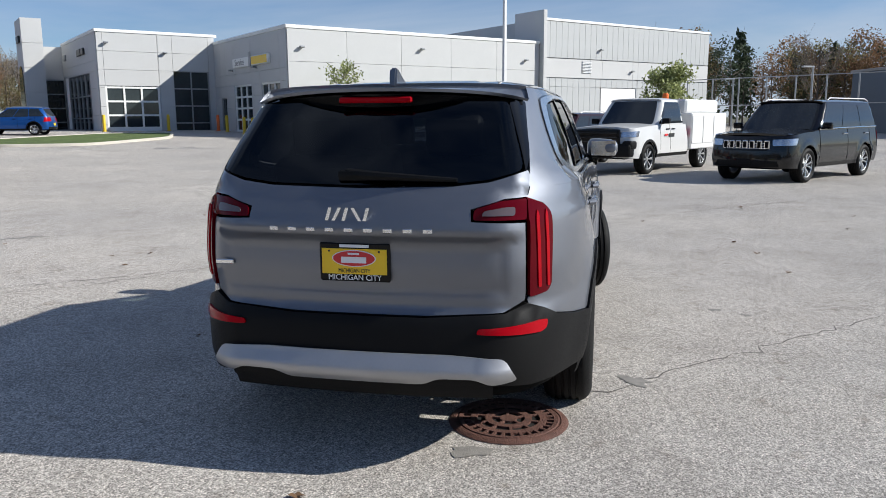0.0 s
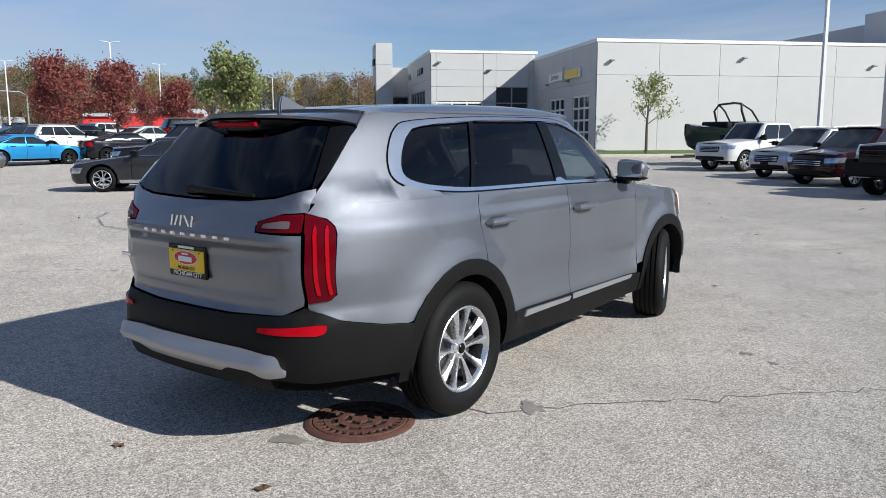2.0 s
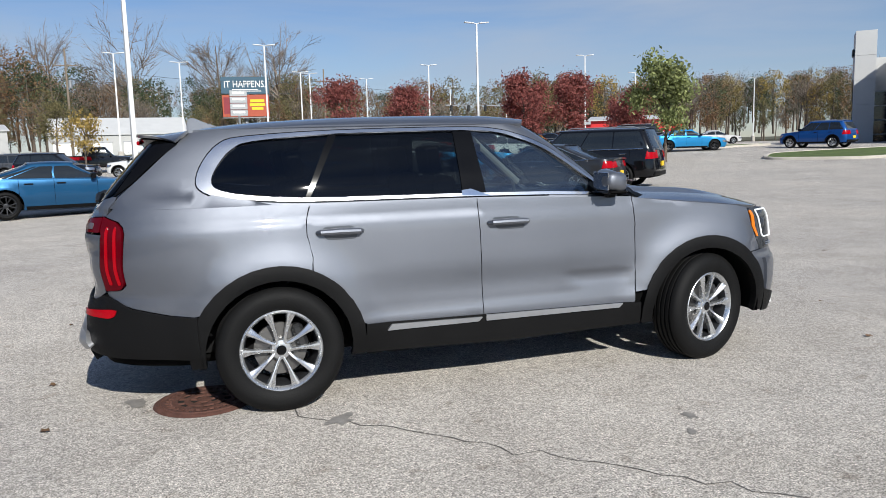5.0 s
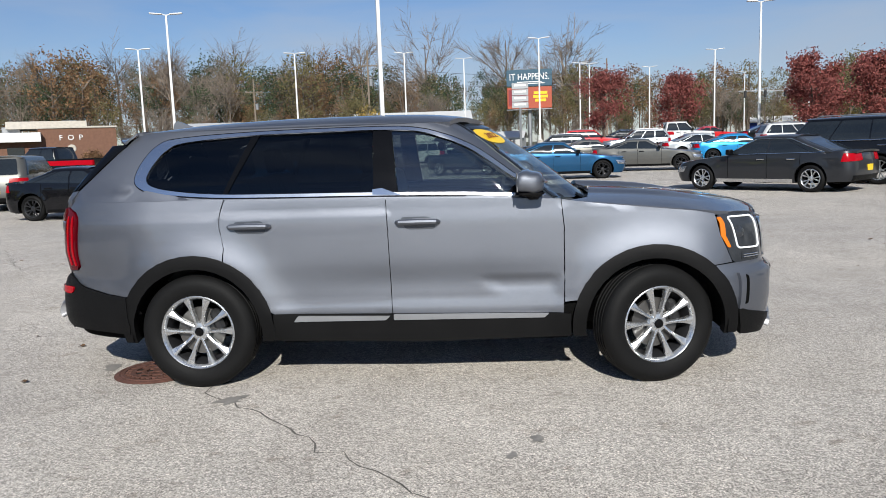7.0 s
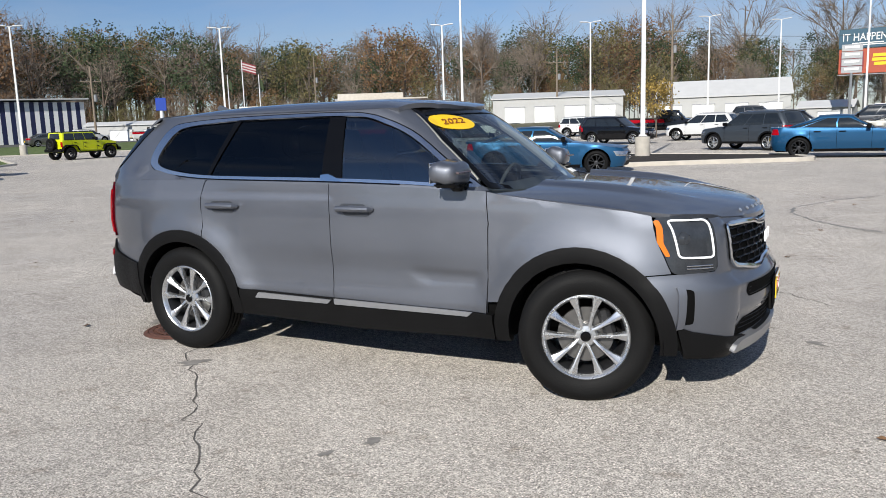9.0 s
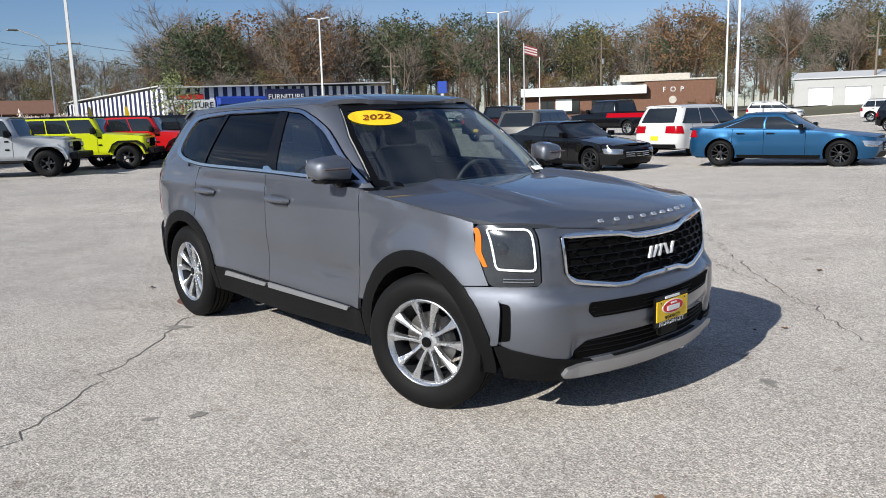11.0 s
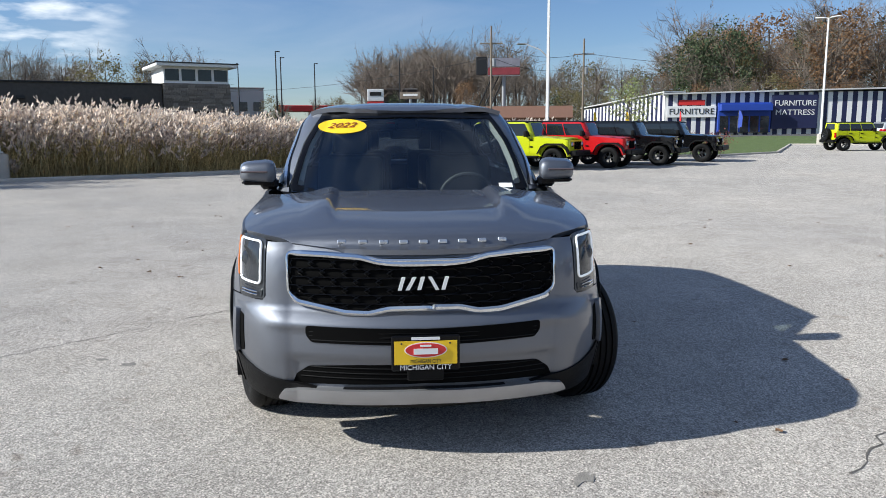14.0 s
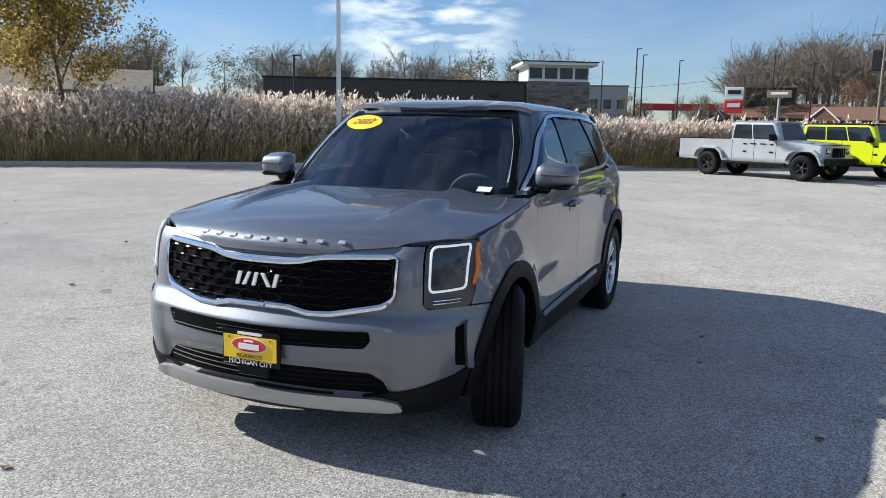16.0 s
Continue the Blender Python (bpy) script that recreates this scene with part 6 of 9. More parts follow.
def plate(parent, at, turn, name):
    """A dealer's plate: black frame, yellow face, a red oval and lettering."""
    o = part(name, boxes(((0, 0.006, 0), (0.312, 0.018, 0.166)), bevel=0.006), M_GLOSSBLACK, parent, "yellow dealer plate in a black frame")
    o.matrix_basis = Matrix.Translation(at) @ pose(0, 0, 0, 0, 0, turn)
    part("plate_face", boxes(((0, -0.005, 0.004), (0.286, 0.006, 0.108))), M_SIGNYELLOW, o)
    for rr, dd, m in (((0.097, 0.036), 0.0105, M_SIGNWHITE), ((0.092, 0.032), 0.0125, M_REDSIGN)):
        bm = bmesh.new()
        prism(bm, [(rr[0] * math.cos(a), 0.018 + rr[1] * math.sin(a)) for a in np.linspace(0, math.tau, 28, endpoint=False)], -dd, -0.004, "xz")
        part("plate_oval", bm, m, o)
    part("name_bar", boxes(((0, -0.014, 0.012), (0.11, 0.004, 0.026))), M_SIGNWHITE, o)
    part("name_bar", boxes(((0, -0.014, 0.038), (0.05, 0.004, 0.008))), M_SIGNWHITE, o)
    part("name_bar", boxes(((0, -0.004, 0.070), (0.13, 0.008, 0.012))), M_SIGNWHITE, o)
    words("plate_lettering", "MICHIGAN CITY", 0.026, M_INK, o, pose(0, -0.0085, -0.036, 90), 0.001, fit_w=0.14)
    words("frame_lettering", "MICHIGAN CITY", 0.034, M_SIGNWHITE, o, pose(0, -0.004, -0.066, 90), 0.001, fit_w=0.235)
    for s in (-1, 1):
        part("plate_screw", boxes(((s * 0.11, -0.009, 0.048), (0.008, 0.006, 0.008)), bevel=0.002), M_INK, o)


def year_sticker(parent, hull):
    """A yellow oval with the model year, at the top of the windscreen on the car's right."""
    yc, zc = 0.440, 1.553
    n = 32
    poly = [(hull.qf(yc + 0.165 * math.cos(a), zc + 0.048 * math.sin(a)), zc + 0.048 * math.sin(a)) for a in np.linspace(0, math.tau, n, endpoint=False)]
    s = panel("year_sticker", sheet(poly[::-1], hull.at, 0.04, 0.002, out=0.006), M_SIGNYELLOW, parent, "yellow oval year sticker")
    p = hull.at(hull.qf(yc, zc), zc)
    q = hull.qf(yc, zc)
    ex = (hull.at(q + 0.02, zc) - hull.at(q - 0.02, zc)).normalized()
    ez = (hull.at(q, zc + 0.02) - hull.at(q, zc - 0.02)).normalized()
    nn = ex.cross(ez).normalized()
    m = Matrix((ex, ez, nn)).transposed().to_4x4()
    m.translation = p + nn * 0.011
    words("sticker_lettering", "2022", 0.078, M_MAROON, s, m, 0.001, shear=0.25, fit_w=0.20)


build_hero()


# ---- parked vehicles ----
PAINTS = {
    "graphite": paint("dark graphite paint", (0.035, 0.037, 0.042), 0.5, 0.3, 0.0),
    "black": paint("black paint", (0.005, 0.005, 0.006), 0.0, 0.14, 0.0),
    "blue": paint("deep blue paint", (0.012, 0.075, 0.17), 0.5, 0.3, 0.0),
    "azure": paint("bright blue paint", (0.02, 0.23, 0.50), 0.4, 0.3, 0.0),
    "cobalt": paint("cobalt blue paint", (0.008, 0.07, 0.27), 0.4, 0.3, 0.0),
    "grey": paint("warm grey paint", (0.12, 0.118, 0.11), 0.5, 0.35, 0.0),
    "silver": paint("silver paint", (0.42, 0.44, 0.46), 0.5, 0.35, 0.0),
    "white": paint("white paint", (0.60, 0.60, 0.595), 0.0, 0.35, 0.0),
    "darkred": paint("dark red paint", (0.022, 0.004, 0.006), 0.3, 0.22, 0.0),
    "red": paint("red paint", (0.52, 0.008, 0.012), 0.0, 0.3, 0.0),
    "lime": paint("yellow-green paint", (0.56, 0.62, 0.01), 0.0, 0.3, 0.0),
    "slate": paint("slate blue-grey paint", (0.045, 0.055, 0.068), 0.3, 0.35, 0.0),
    "orange": paint("orange red paint", (0.55, 0.06, 0.01), 0.0, 0.3, 0.0),
}
WHEELS = {}


def wheel_set(r, kind):
    key = (r, kind)
    if key not in WHEELS:
        rim = r * (0.70 if kind != "offroad" else 0.56)
        ty = tyre_mesh(r, rim, 0.24 if r < 0.4 else 0.28, 36)
        n, mm = {"bright": (10, M_ALLOY), "dark": (10, M_ALLOYDARK), "offroad": (5, M_ALLOYDARK), "steel": (8, M_GREYMETAL)}[kind]
        rm = alloy_mesh(rim - 0.002, 0.21, n, 0.03, n == 10, 0.034 if n == 10 else 0.055, mm)
        WHEELS[key] = (ty, rm)
    return WHEELS[key]


SPECS = {
    "sedan": dict(wb=2.99, W=0.94, xr=-2.56, xf=2.46, H=1.47, belt=(0.97, 0.93), hood=0.70, wsb=0.92, wst=0.10, rt=-1.05, bk=-1.95, deck=1.02, r=0.35, rim="bright", clad=False, sill=0.24),
    "muscle_sedan": dict(wb=3.05, W=0.95, xr=-2.50, xf=2.52, H=1.47, belt=(1.03, 0.96), hood=0.74, wsb=0.88, wst=0.12, rt=-0.95, bk=-1.92, deck=1.06, r=0.36, rim="dark", clad=False, sill=0.23),
    "suv": dict(wb=2.75, W=0.93, xr=-2.30, xf=2.28, H=1.70, belt=(1.10, 1.04), hood=0.88, wsb=0.98, wst=0.20, rt=-1.85, bk=-2.18, deck=1.06, r=0.36, rim="bright", clad=True, sill=0.30),
    "large_suv": dict(wb=3.20, W=1.02, xr=-2.72, xf=2.62, H=1.92, belt=(1.22, 1.18), hood=1.06, wsb=1.20, wst=0.50, rt=-2.30, bk=-2.60, deck=1.18, r=0.40, rim="bright", clad=False, sill=0.34),
    "minivan": dict(wb=3.09, W=0.99, xr=-2.62, xf=2.52, H=1.77, belt=(1.10, 1.02), hood=0.82, wsb=1.35, wst=0.45, rt=-2.10, bk=-2.48, deck=1.04, r=0.35, rim="bright", clad=False, sill=0.24),
    "pickup": dict(wb=3.65, W=1.00, xr=-3.02, xf=2.86, H=1.95, belt=(1.26, 1.22), hood=1.08, wsb=1.30, wst=0.68, rt=-0.80, bk=-0.98, deck=1.28, r=0.41, rim="bright", clad=False, sill=0.42, bed=True),
    "service_truck": dict(wb=3.65, W=1.00, xr=-1.05, xf=2.86, H=2.06, belt=(1.32, 1.30), hood=1.20, wsb=1.30, wst=0.68, rt=-0.50, bk=-0.68, deck=1.24, r=0.41, rim="steel", clad=True, sill=0.44),
    "offroad": dict(wb=3.0, W=0.80, xr=-2.06, xf=2.14, H=1.84, belt=(1.24, 1.22), hood=1.10, wsb=0.72, wst=0.42, rt=-1.96, bk=-2.03, deck=1.22, r=0.41, rim="offroad", clad=False, sill=0.50, jeep=True),
    "offroad_pickup": dict(wb=3.49, W=0.80, xr=-3.12, xf=2.38, H=1.86, belt=(1.24, 1.22), hood=1.10, wsb=0.96, wst=0.66, rt=-0.95, bk=-1.02, deck=1.22, r=0.41, rim="offroad", clad=False, sill=0.50, jeep=True, bed=True),
}
BUILT = {}


def vehicle(kind, colour, label, m, category="car", group="", name=None):
    """A parked vehicle of a kind; the first of a kind is built, later ones are copies in another colour."""
    s = SPECS[kind]
    pm = PAINTS[colour]
    if kind in BUILT:
        root = copy_thing(BUILT[kind], m)
        for o in root.children_recursive:
            if o.get("painted"):
                o.material_slots[0].link = "OBJECT"
                o.material_slots[0].material = pm
        root.name = name or kind + "_car"
        return tagged(root, label, category, group)
    car = thing(name or kind + "_car", label, category, m, group)
    BUILT[kind] = car

    def P(nm, me, mt=None, lab=""):
        o = panel(nm, me, mt or pm, car, lab)
        if mt is None:
            o["painted"] = 1
            o.material_slots[0].link = "OBJECT"
            o.material_slots[0].material = pm
        return o
    jeep, bed = s.get("jeep"), s.get("bed")
    W, xr, xf, H = s["W"], s["xr"], s["xf"], s["H"]
    r, ax = s["r"], s["wb"] / 2
    b0, b1 = s["belt"]
    top = max(b0, b1, s["deck"])
    wz = pchip([0.1, min(s["sill"] + 0.1, 0.5), 0.6, 0.85, top + 0.1], [0.93, 0.97, 1.0, 0.995, 0.93 if not jeep else 1.0])
    bz = pchip([0.2, 0.5, 0.75, top + 0.1], [xr + 0.10, xr, xr + 0.02, xr + (0.12 if not jeep and not bed else 0.02)])
    nz = pchip([0.2, 0.45, 0.65, s["hood"], top + 0.1], [xf - 0.10, xf, xf - 0.01, xf - (0.08 if not jeep else 0.02), xf - 0.3 if not jeep else xf - 0.04])

    def fl(x, z):
        return 0.0 if jeep else max(0.022 * math.exp(-((math.hypot(x - c, z - r) - r - 0.05) / 0.09) ** 2) for c in (-ax, ax))
    c0 = (0.06, 0.06, 0.01) if jeep or bed else (0.35, 0.28, 0.10)
    c1 = (0.10, 0.10, 0.05) if jeep else (0.35, 0.26, 0.22)
    hb = Hull(W, xr, xf, c0, c1, wz, bz, nz, fl)
    Q = hb.qx
    ra = r + (0.06 if not jeep else 0.10)
    hoodline = [(s["wsb"], b1), ((s["wsb"] + xf) / 2, (b1 * 0.55 + s["hood"] * 0.45)), (xf - 0.25, s["hood"] + 0.02)]
    lowp = [(0.0, s["sill"] + 0.06), (Q(-ax - ra - 0.05, 0.5), s["sill"] + 0.02)]
    for c in (-ax, ax):
        a0 = math.degrees(math.asin(max(-1, min(1, (s["sill"] - r) / ra))))
        lowp += [(Q(x, z), z) for x, z in arc(c, r, ra, 180 - a0, a0, 14)]
    lowp += [(hb.P, s["sill"] + 0.04), (hb.P, s["hood"])]
    topp = [(Q(x, z), z) for x, z in hoodline[::-1]] + [(Q(s["bk"], b0), b0)]
    topp += [(Q(min(s["bk"], xr + 0.5), s["deck"]), s["deck"]), (0.0, s["deck"])]
    P("body", sheet(lowp + topp, hb.at, 0.11, 0.05, both=True))
    # dark inside and under
    part("underbody", boxes((((xr + xf) / 2, 0, s["sill"] + 0.06), (xf - xr - 0.4, 2 * W * 0.72, 0.16)), (((xr + xf) / 2, 0, (s["sill"] + 0.8) / 2), (xf - xr - 0.7, 2 * W * 0.66, 0.8 - s["sill"])), bevel=0.03), M_SHELL, car)
    # greenhouse
    hg_w = pchip([b1 - 0.1, b1, (b1 + H) / 2, H - 0.06, H + 0.05], [1.0, 1.0, 0.93 if not jeep else 0.98, 0.82 if not jeep else 0.95, 0.74 if not jeep else 0.93])
    gb = pchip([b1 - 0.1, b0, H - 0.05, H + 0.05], [s["bk"] - 0.05, s["bk"], s["rt"], s["rt"] + 0.05])
    gn = pchip([b1 - 0.1, b1, H - 0.05, H + 0.05], [s["wsb"] + 0.1, s["wsb"], s["wst"], s["wst"] - 0.08])
    hg = Hull(W * (0.945 if not jeep else 0.96), s["bk"], s["wsb"], (0.10 if jeep or bed else 0.3, 0.10 if jeep or bed else 0.22, 0.04), (0.16, 0.16, 0.10 if not jeep else 0.02), hg_w, gb, gn)
    zt = H - 0.07
    P("cabin", sheet([(0.0, b1 - 0.04), (hg.P, b1 - 0.04), (hg.P, zt), (0.0, zt)], hg.at, 0.10, 0.0, both=True))

    def roof_at(x, v):
        xx = min(max(x, s["rt"] + 0.12), s["wst"] - 0.12)
        e = abs(hg.at(hg.qx(xx, zt), zt).y)
        c = H - 0.025 * ((x - (s["rt"] + s["wst"]) / 2) / ((s["wst"] - s["rt"]) / 2)) ** 2
        return Vector((x, v * e, c - (c - zt + 0.003) * abs(v) ** 6))
    P("roof", sheet(dense([(s["rt"] - 0.0, -1), (s["wst"] + 0.01, -1), (s["wst"] + 0.05, 0), (s["wst"] + 0.01, 1), (s["rt"] - 0.0, 1)], 0.12), roof_at, 0.12, 0.03), M_BLACKPLASTIC if jeep and not bed else None)
    # glazing
    qx = hg.qx
    zlo, zhi = lambda x: b1 + (b0 - b1) * (s["wsb"] - x) / (s["wsb"] - s["bk"]) + 0.035, H - 0.13
    f_lo, f_hi = s["wsb"] - 0.16, s["wst"] - 0.10
    r_lo, r_hi = s["bk"] + (0.16 if not bed else 0.12), s["rt"] + (0.14 if not bed else 0.10)
    if kind in ("sedan", "muscle_sedan"):
        cuts = [0.0, 0.44, 0.88, 1.0]
    elif kind == "service_truck":
        cuts = [0.0, 1.0]
    elif bed:
        cuts = [0.0, 0.54, 1.0]
    else:
        cuts = [0.0, 0.36, 0.68, 1.0]
    for a, b in zip(cuts, cuts[1:]):
        lo0, lo1 = f_lo + (r_lo - f_lo) * a - 0.02, f_lo + (r_lo - f_lo) * b + 0.02
        hi0, hi1 = f_hi + (r_hi - f_hi) * a - 0.02, f_hi + (r_hi - f_hi) * b + 0.02
        w = [(lo1, zlo(lo1)), (lo0, zlo(lo0)), (hi0, zhi), (hi1, zhi)]
        wq = [(qx(x, z), z) for x, z in dense(rounded(w, 0.04, 3), 0.12)]
        for mir in (False, True):
            P("side_window", sheet(wq, hg.at, 0.15, 0.01, mirror=mir, out=0.006), M_WINDOWDARK)
    PG = hg.P
    ww = W * 0.80
    f = hg.qf
    wsp = [(f(ww * 0.98, b1), b1 + 0.03), (f(ww * 0.80, zt), zt - 0.03)]
    P("windscreen", sheet(dense(rounded(wsp + [(2 * PG - q, z) for q, z in wsp[::-1]], 0.05, 3), 0.12), hg.at, 0.15, 0.01, out=0.006), M_WINDOWDARK)
    gr = hg.qr
    rl = b0 + (0.05 if not jeep else 0.10)
    rwp = [(-gr(ww * 0.86, b0), rl), (gr(ww * 0.86, b0), rl), (gr(ww * 0.72, zt), zt - 0.05), (-gr(ww * 0.72, zt), zt - 0.05)]
    P("rear_window", sheet(dense(rounded(rwp, 0.05, 3), 0.12), hg.at, 0.15, 0.01, out=0.006), M_WINDOWDARK)
    # bonnet and boot lid or bed
    def top_at(x, v, x0, x1, z0, z1, crown):
        xx = min(max(x, xr + 0.02), xf - 0.02)
        z = z0 + (z1 - z0) * (x - x0) / (x1 - x0)
        e = abs(hb.at(hb.qx(min(max(xx, xr + 0.3), xf - 0.35), z), z).y)
        return Vector((x - (0.16 * v * v * smooth01(0.3, 1, (x - x0) / (x1 - x0)) if x1 == xf else 0), v * e * (1 - 0.10 * smooth01(0.6, 1.0, (x - x0) / (x1 - x0)) if x1 == xf else 1), z + crown * (1 - v * v)))
    x0, x1 = s["wsb"] - 0.12, xf
    P("bonnet", sheet(dense([(x0, -0.97), (x1 - 0.10, -0.97), (x1 - 0.07, 0), (x1 - 0.10, 0.97), (x0, 0.97), (x0 + 0.1, 0)], 0.12), lambda x, v: top_at(x, v, x0, x1, b1, s["hood"] + 0.02, 0.06), 0.12, 0.05))
    if bed:
        part("bed_liner", boxes((((xr + s["bk"]) / 2, 0, s["deck"] - 0.28), (s["bk"] - xr - 0.10, 2 * W - 0.14, 0.06))), M_BLACKPLASTIC, car)
        rails = boxes((((xr + s["bk"]) / 2, W - 0.05, s["deck"]), (s["bk"] - xr, 0.09, 0.05)), (((xr + s["bk"]) / 2, -W + 0.05, s["deck"]), (s["bk"] - xr, 0.09, 0.05)), ((xr + 0.05, 0, s["deck"]), (0.09, 2 * W, 0.05)), bevel=0.015)
        part("bed_rail", rails, M_BLACKPLASTIC, car)
    elif s["bk"] - xr > 0.35:
        P("boot_lid", sheet(dense([(xr + 0.06, -0.93), (xr + 0.02, 0), (xr + 0.06, 0.93), (s["bk"] + 0.15, 0.95), (s["bk"] + 0.15, -0.95)][::-1], 0.12), lambda x, v: Vector((x, v * W * 0.93 * (0.86 + 0.14 * smooth01(xr, xr + 0.35, x)), s["deck"] + 0.035 * (1 - v * v) - 0.012)), 0.12, 0.05))
    # fronts: grille, lamps, bumper, plate
    F = hb.qf
    h0 = s["hood"]
    g1, g0 = h0 - 0.10, h0 - 0.32
    gy = W * (0.50 if not jeep else 0.62)
    gp = [(F(gy, g0), g0), (F(gy * 1.05, g1), g1)]
    if not jeep:
        P("grille", sheet(dense(rounded(gp + [(2 * hb.P - q, z) for q, z in gp[::-1]], 0.04, 3), 0.1), hb.at, 0.12, 0.02, out=0.008), M_GLOSSBLACK)
        for i in range(3):
            zz = g0 + (g1 - g0) * (i + 1) / 4
            bm = bmesh.new()
            tube(bm, [hb.at(F(abs(y), zz) if y >= 0 else 2 * hb.P - F(-y, zz), zz) + Vector((0.015, 0, 0)) for y in np.linspace(-gy, gy, 9)], 0.010, 5)
            part("grille_bar", bm, M_CHROME, car)
    else:
        for i in range(7):
            y = (i - 3) * 0.105
            part("grille_slot", boxes(((xf + 0.002, y, h0 - 0.20), (0.03, 0.055, 0.30)), bevel=0.02), M_SHELL, car)
    zt0, zt1 = h0 - 0.21, h0 - 0.07
    hl = [(F(W * 0.60, zt0), zt0), (F(W * 0.58, zt1), zt1), (Q(xf - 0.50, zt1), zt1 + 0.03), (Q(xf - 0.42, zt0), zt0 + 0.02)]
    for s_ in (False, True):
        if jeep:
            bm = bmesh.new()
            lathe(bm, [(0.0, 0.03), (0.07, 0.02), (0.085, 0.0), (0.095, -0.02)], 18)
            o = part("headlamp", bm, M_LAMP_SILVER, car)
            o.matrix_basis = pose(xf, (0.55 if s_ else -0.55), h0 - 0.16, 0, 0, -90)
        else:
            P("headlamp", sheet(dense(rounded(hl, 0.025, 3), 0.08), hb.at, 0.10, 0.02, mirror=s_, out=0.008), M_LAMP_SILVER)
    z0 = s["deck"] - (0.30 if not jeep else 0.38)
    z1 = s["deck"] - 0.06
    if kind in ("suv", "large_suv", "minivan"):
        z1 = s["deck"] + 0.0
    if jeep or bed:
        tl = [(hb.qr(W * 0.80, z0), z0), (hb.qr(W * 0.99, z0), z0), (hb.qr(W * 0.99, z1), z1), (hb.qr(W * 0.80, z1), z1)]
    else:
        tl = [(hb.qr(W * 0.42, z0), z0 + 0.06), (Q(xr + 0.34, z0), z0 + 0.04), (Q(xr + 0.30, z1), z1), (hb.qr(W * 0.42, z1), z1)]
    for s_ in (False, True):
        P("tail_lamp", sheet(dense(rounded(tl, 0.02, 3), 0.08), hb.at, 0.10, 0.02, mirror=s_, out=0.010), M_LENS_RED)
    part("number_plate", boxes(((xr + (0.02 if not jeep else -0.01) - 0.015, 0, s["deck"] - 0.42 if kind not in ("pickup",) else 0.62), (0.03, 0.31, 0.155)), bevel=0.006), M_SIGNYELLOW, car, "plain yellow dealer plate")
    part("front_plate", boxes(((xf + 0.005, 0, 0.50 if not jeep else 0.60), (0.03, 0.31, 0.12)), bevel=0.006), M_BLACKPLASTIC, car)
    # cladding or sill, slots in the bumper
    if not jeep:
        bq = [(hb.P, s["sill"] + 0.03), (F(W * 0.75, 0.3), s["sill"] + 0.04), (F(W * 0.70, 0.4), s["sill"] + 0.17), (hb.P, s["sill"] + 0.19)]
        P("lower_intake", sheet(dense(bq + [(2 * hb.P - q, z) for q, z in bq[1:-1][::-1]], 0.12), hb.at, 0.12, 0.02, out=0.008), M_BLACKPLASTIC)
        rb = [(-hb.qr(W * 0.8, 0.3), s["sill"] + 0.05), (hb.qr(W * 0.8, 0.3), s["sill"] + 0.05), (hb.qr(W * 0.8, 0.3), s["sill"] + 0.18), (-hb.qr(W * 0.8, 0.3), s["sill"] + 0.18)]
        P("rear_apron", sheet(dense(rb, 0.12), hb.at, 0.12, 0.03, out=0.008), M_BLACKPLASTIC)
        for s_ in (False, True):
            P("sill_panel", sheet(dense([(Q(x, 0.4), z) for x, z in ((-ax + ra + 0.02, s["sill"]), (-ax + ra + 0.02, s["sill"] + 0.09), (ax - ra - 0.02, s["sill"] + 0.09), (ax - ra - 0.02, s["sill"]))][::-1], 0.12), hb.at, 0.12, 0.03, mirror=s_, out=0.008), M_BLACKPLASTIC if s["clad"] else M_CHROME if kind == "sedan" else M_GLOSSBLACK)
    else:
        for e, hx in ((xf + 0.12, 0.24), (xr - 0.08, 0.18)):
            part("steel_bumper", boxes(((e, 0, 0.62), (hx, 1.62 if e > 0 else 1.70, 0.20)), bevel=0.03), M_BLACKPLASTIC, car)
    if s["clad"]:
        for c in (-ax, ax):
            ring = arc(c, r, ra + 0.055, 186, -6, 16) + arc(c, r, ra - 0.01, -6, 186, 16)
            for s_ in (False, True):
                P("wheel_arch_trim", sheet([(Q(x, max(z, 0.25)), max(z, s["sill"] - 0.02)) for x, z in ring], hb.at, 0.08, 0.03, mirror=s_, out=0.008), M_BLACKPLASTIC)
    if jeep:
        # wide flares, hinges, spare wheel
        for c in (-ax, ax):
            for sd in (-1, 1):
                bm = bmesh.new()
                pts = [(c - 0.62, 0.62), (c - 0.48, 0.88), (c - 0.30, 0.985), (c + 0.34, 0.985), (c + 0.52, 0.86), (c + 0.64, 0.60)]
                a = [bm.verts.new((x, sd * (W - 0.04), z)) for x, z in pts]
                b = [bm.verts.new((x, sd * (W + 0.16), z - 0.015)) for x, z in pts]
                d = [bm.verts.new((x + (0.03 if x < c else -0.03), sd * (W + 0.16), z - 0.07)) for x, z in pts]
                for i in range(5):
                    bm.faces.new((a[i], a[i + 1], b[i + 1], b[i]))
                    bm.faces.new((b[i], b[i + 1], d[i + 1], d[i]))
                o = part("fender_flare", bm, pm if bed else M_BLACKPLASTIC, car)
                if bed:
                    o["painted"] = 1
                    o.material_slots[0].link = "OBJECT"
                    o.material_slots[0].material = pm
        if not bed:
            put_wheel(car, xr - 0.17, 0.05, 1.02, -1, 0, *wheel_set(r, "offroad"), detailed=False).matrix_basis = pose(xr - 0.15, 0.05, 1.02, 0, 0, -90)
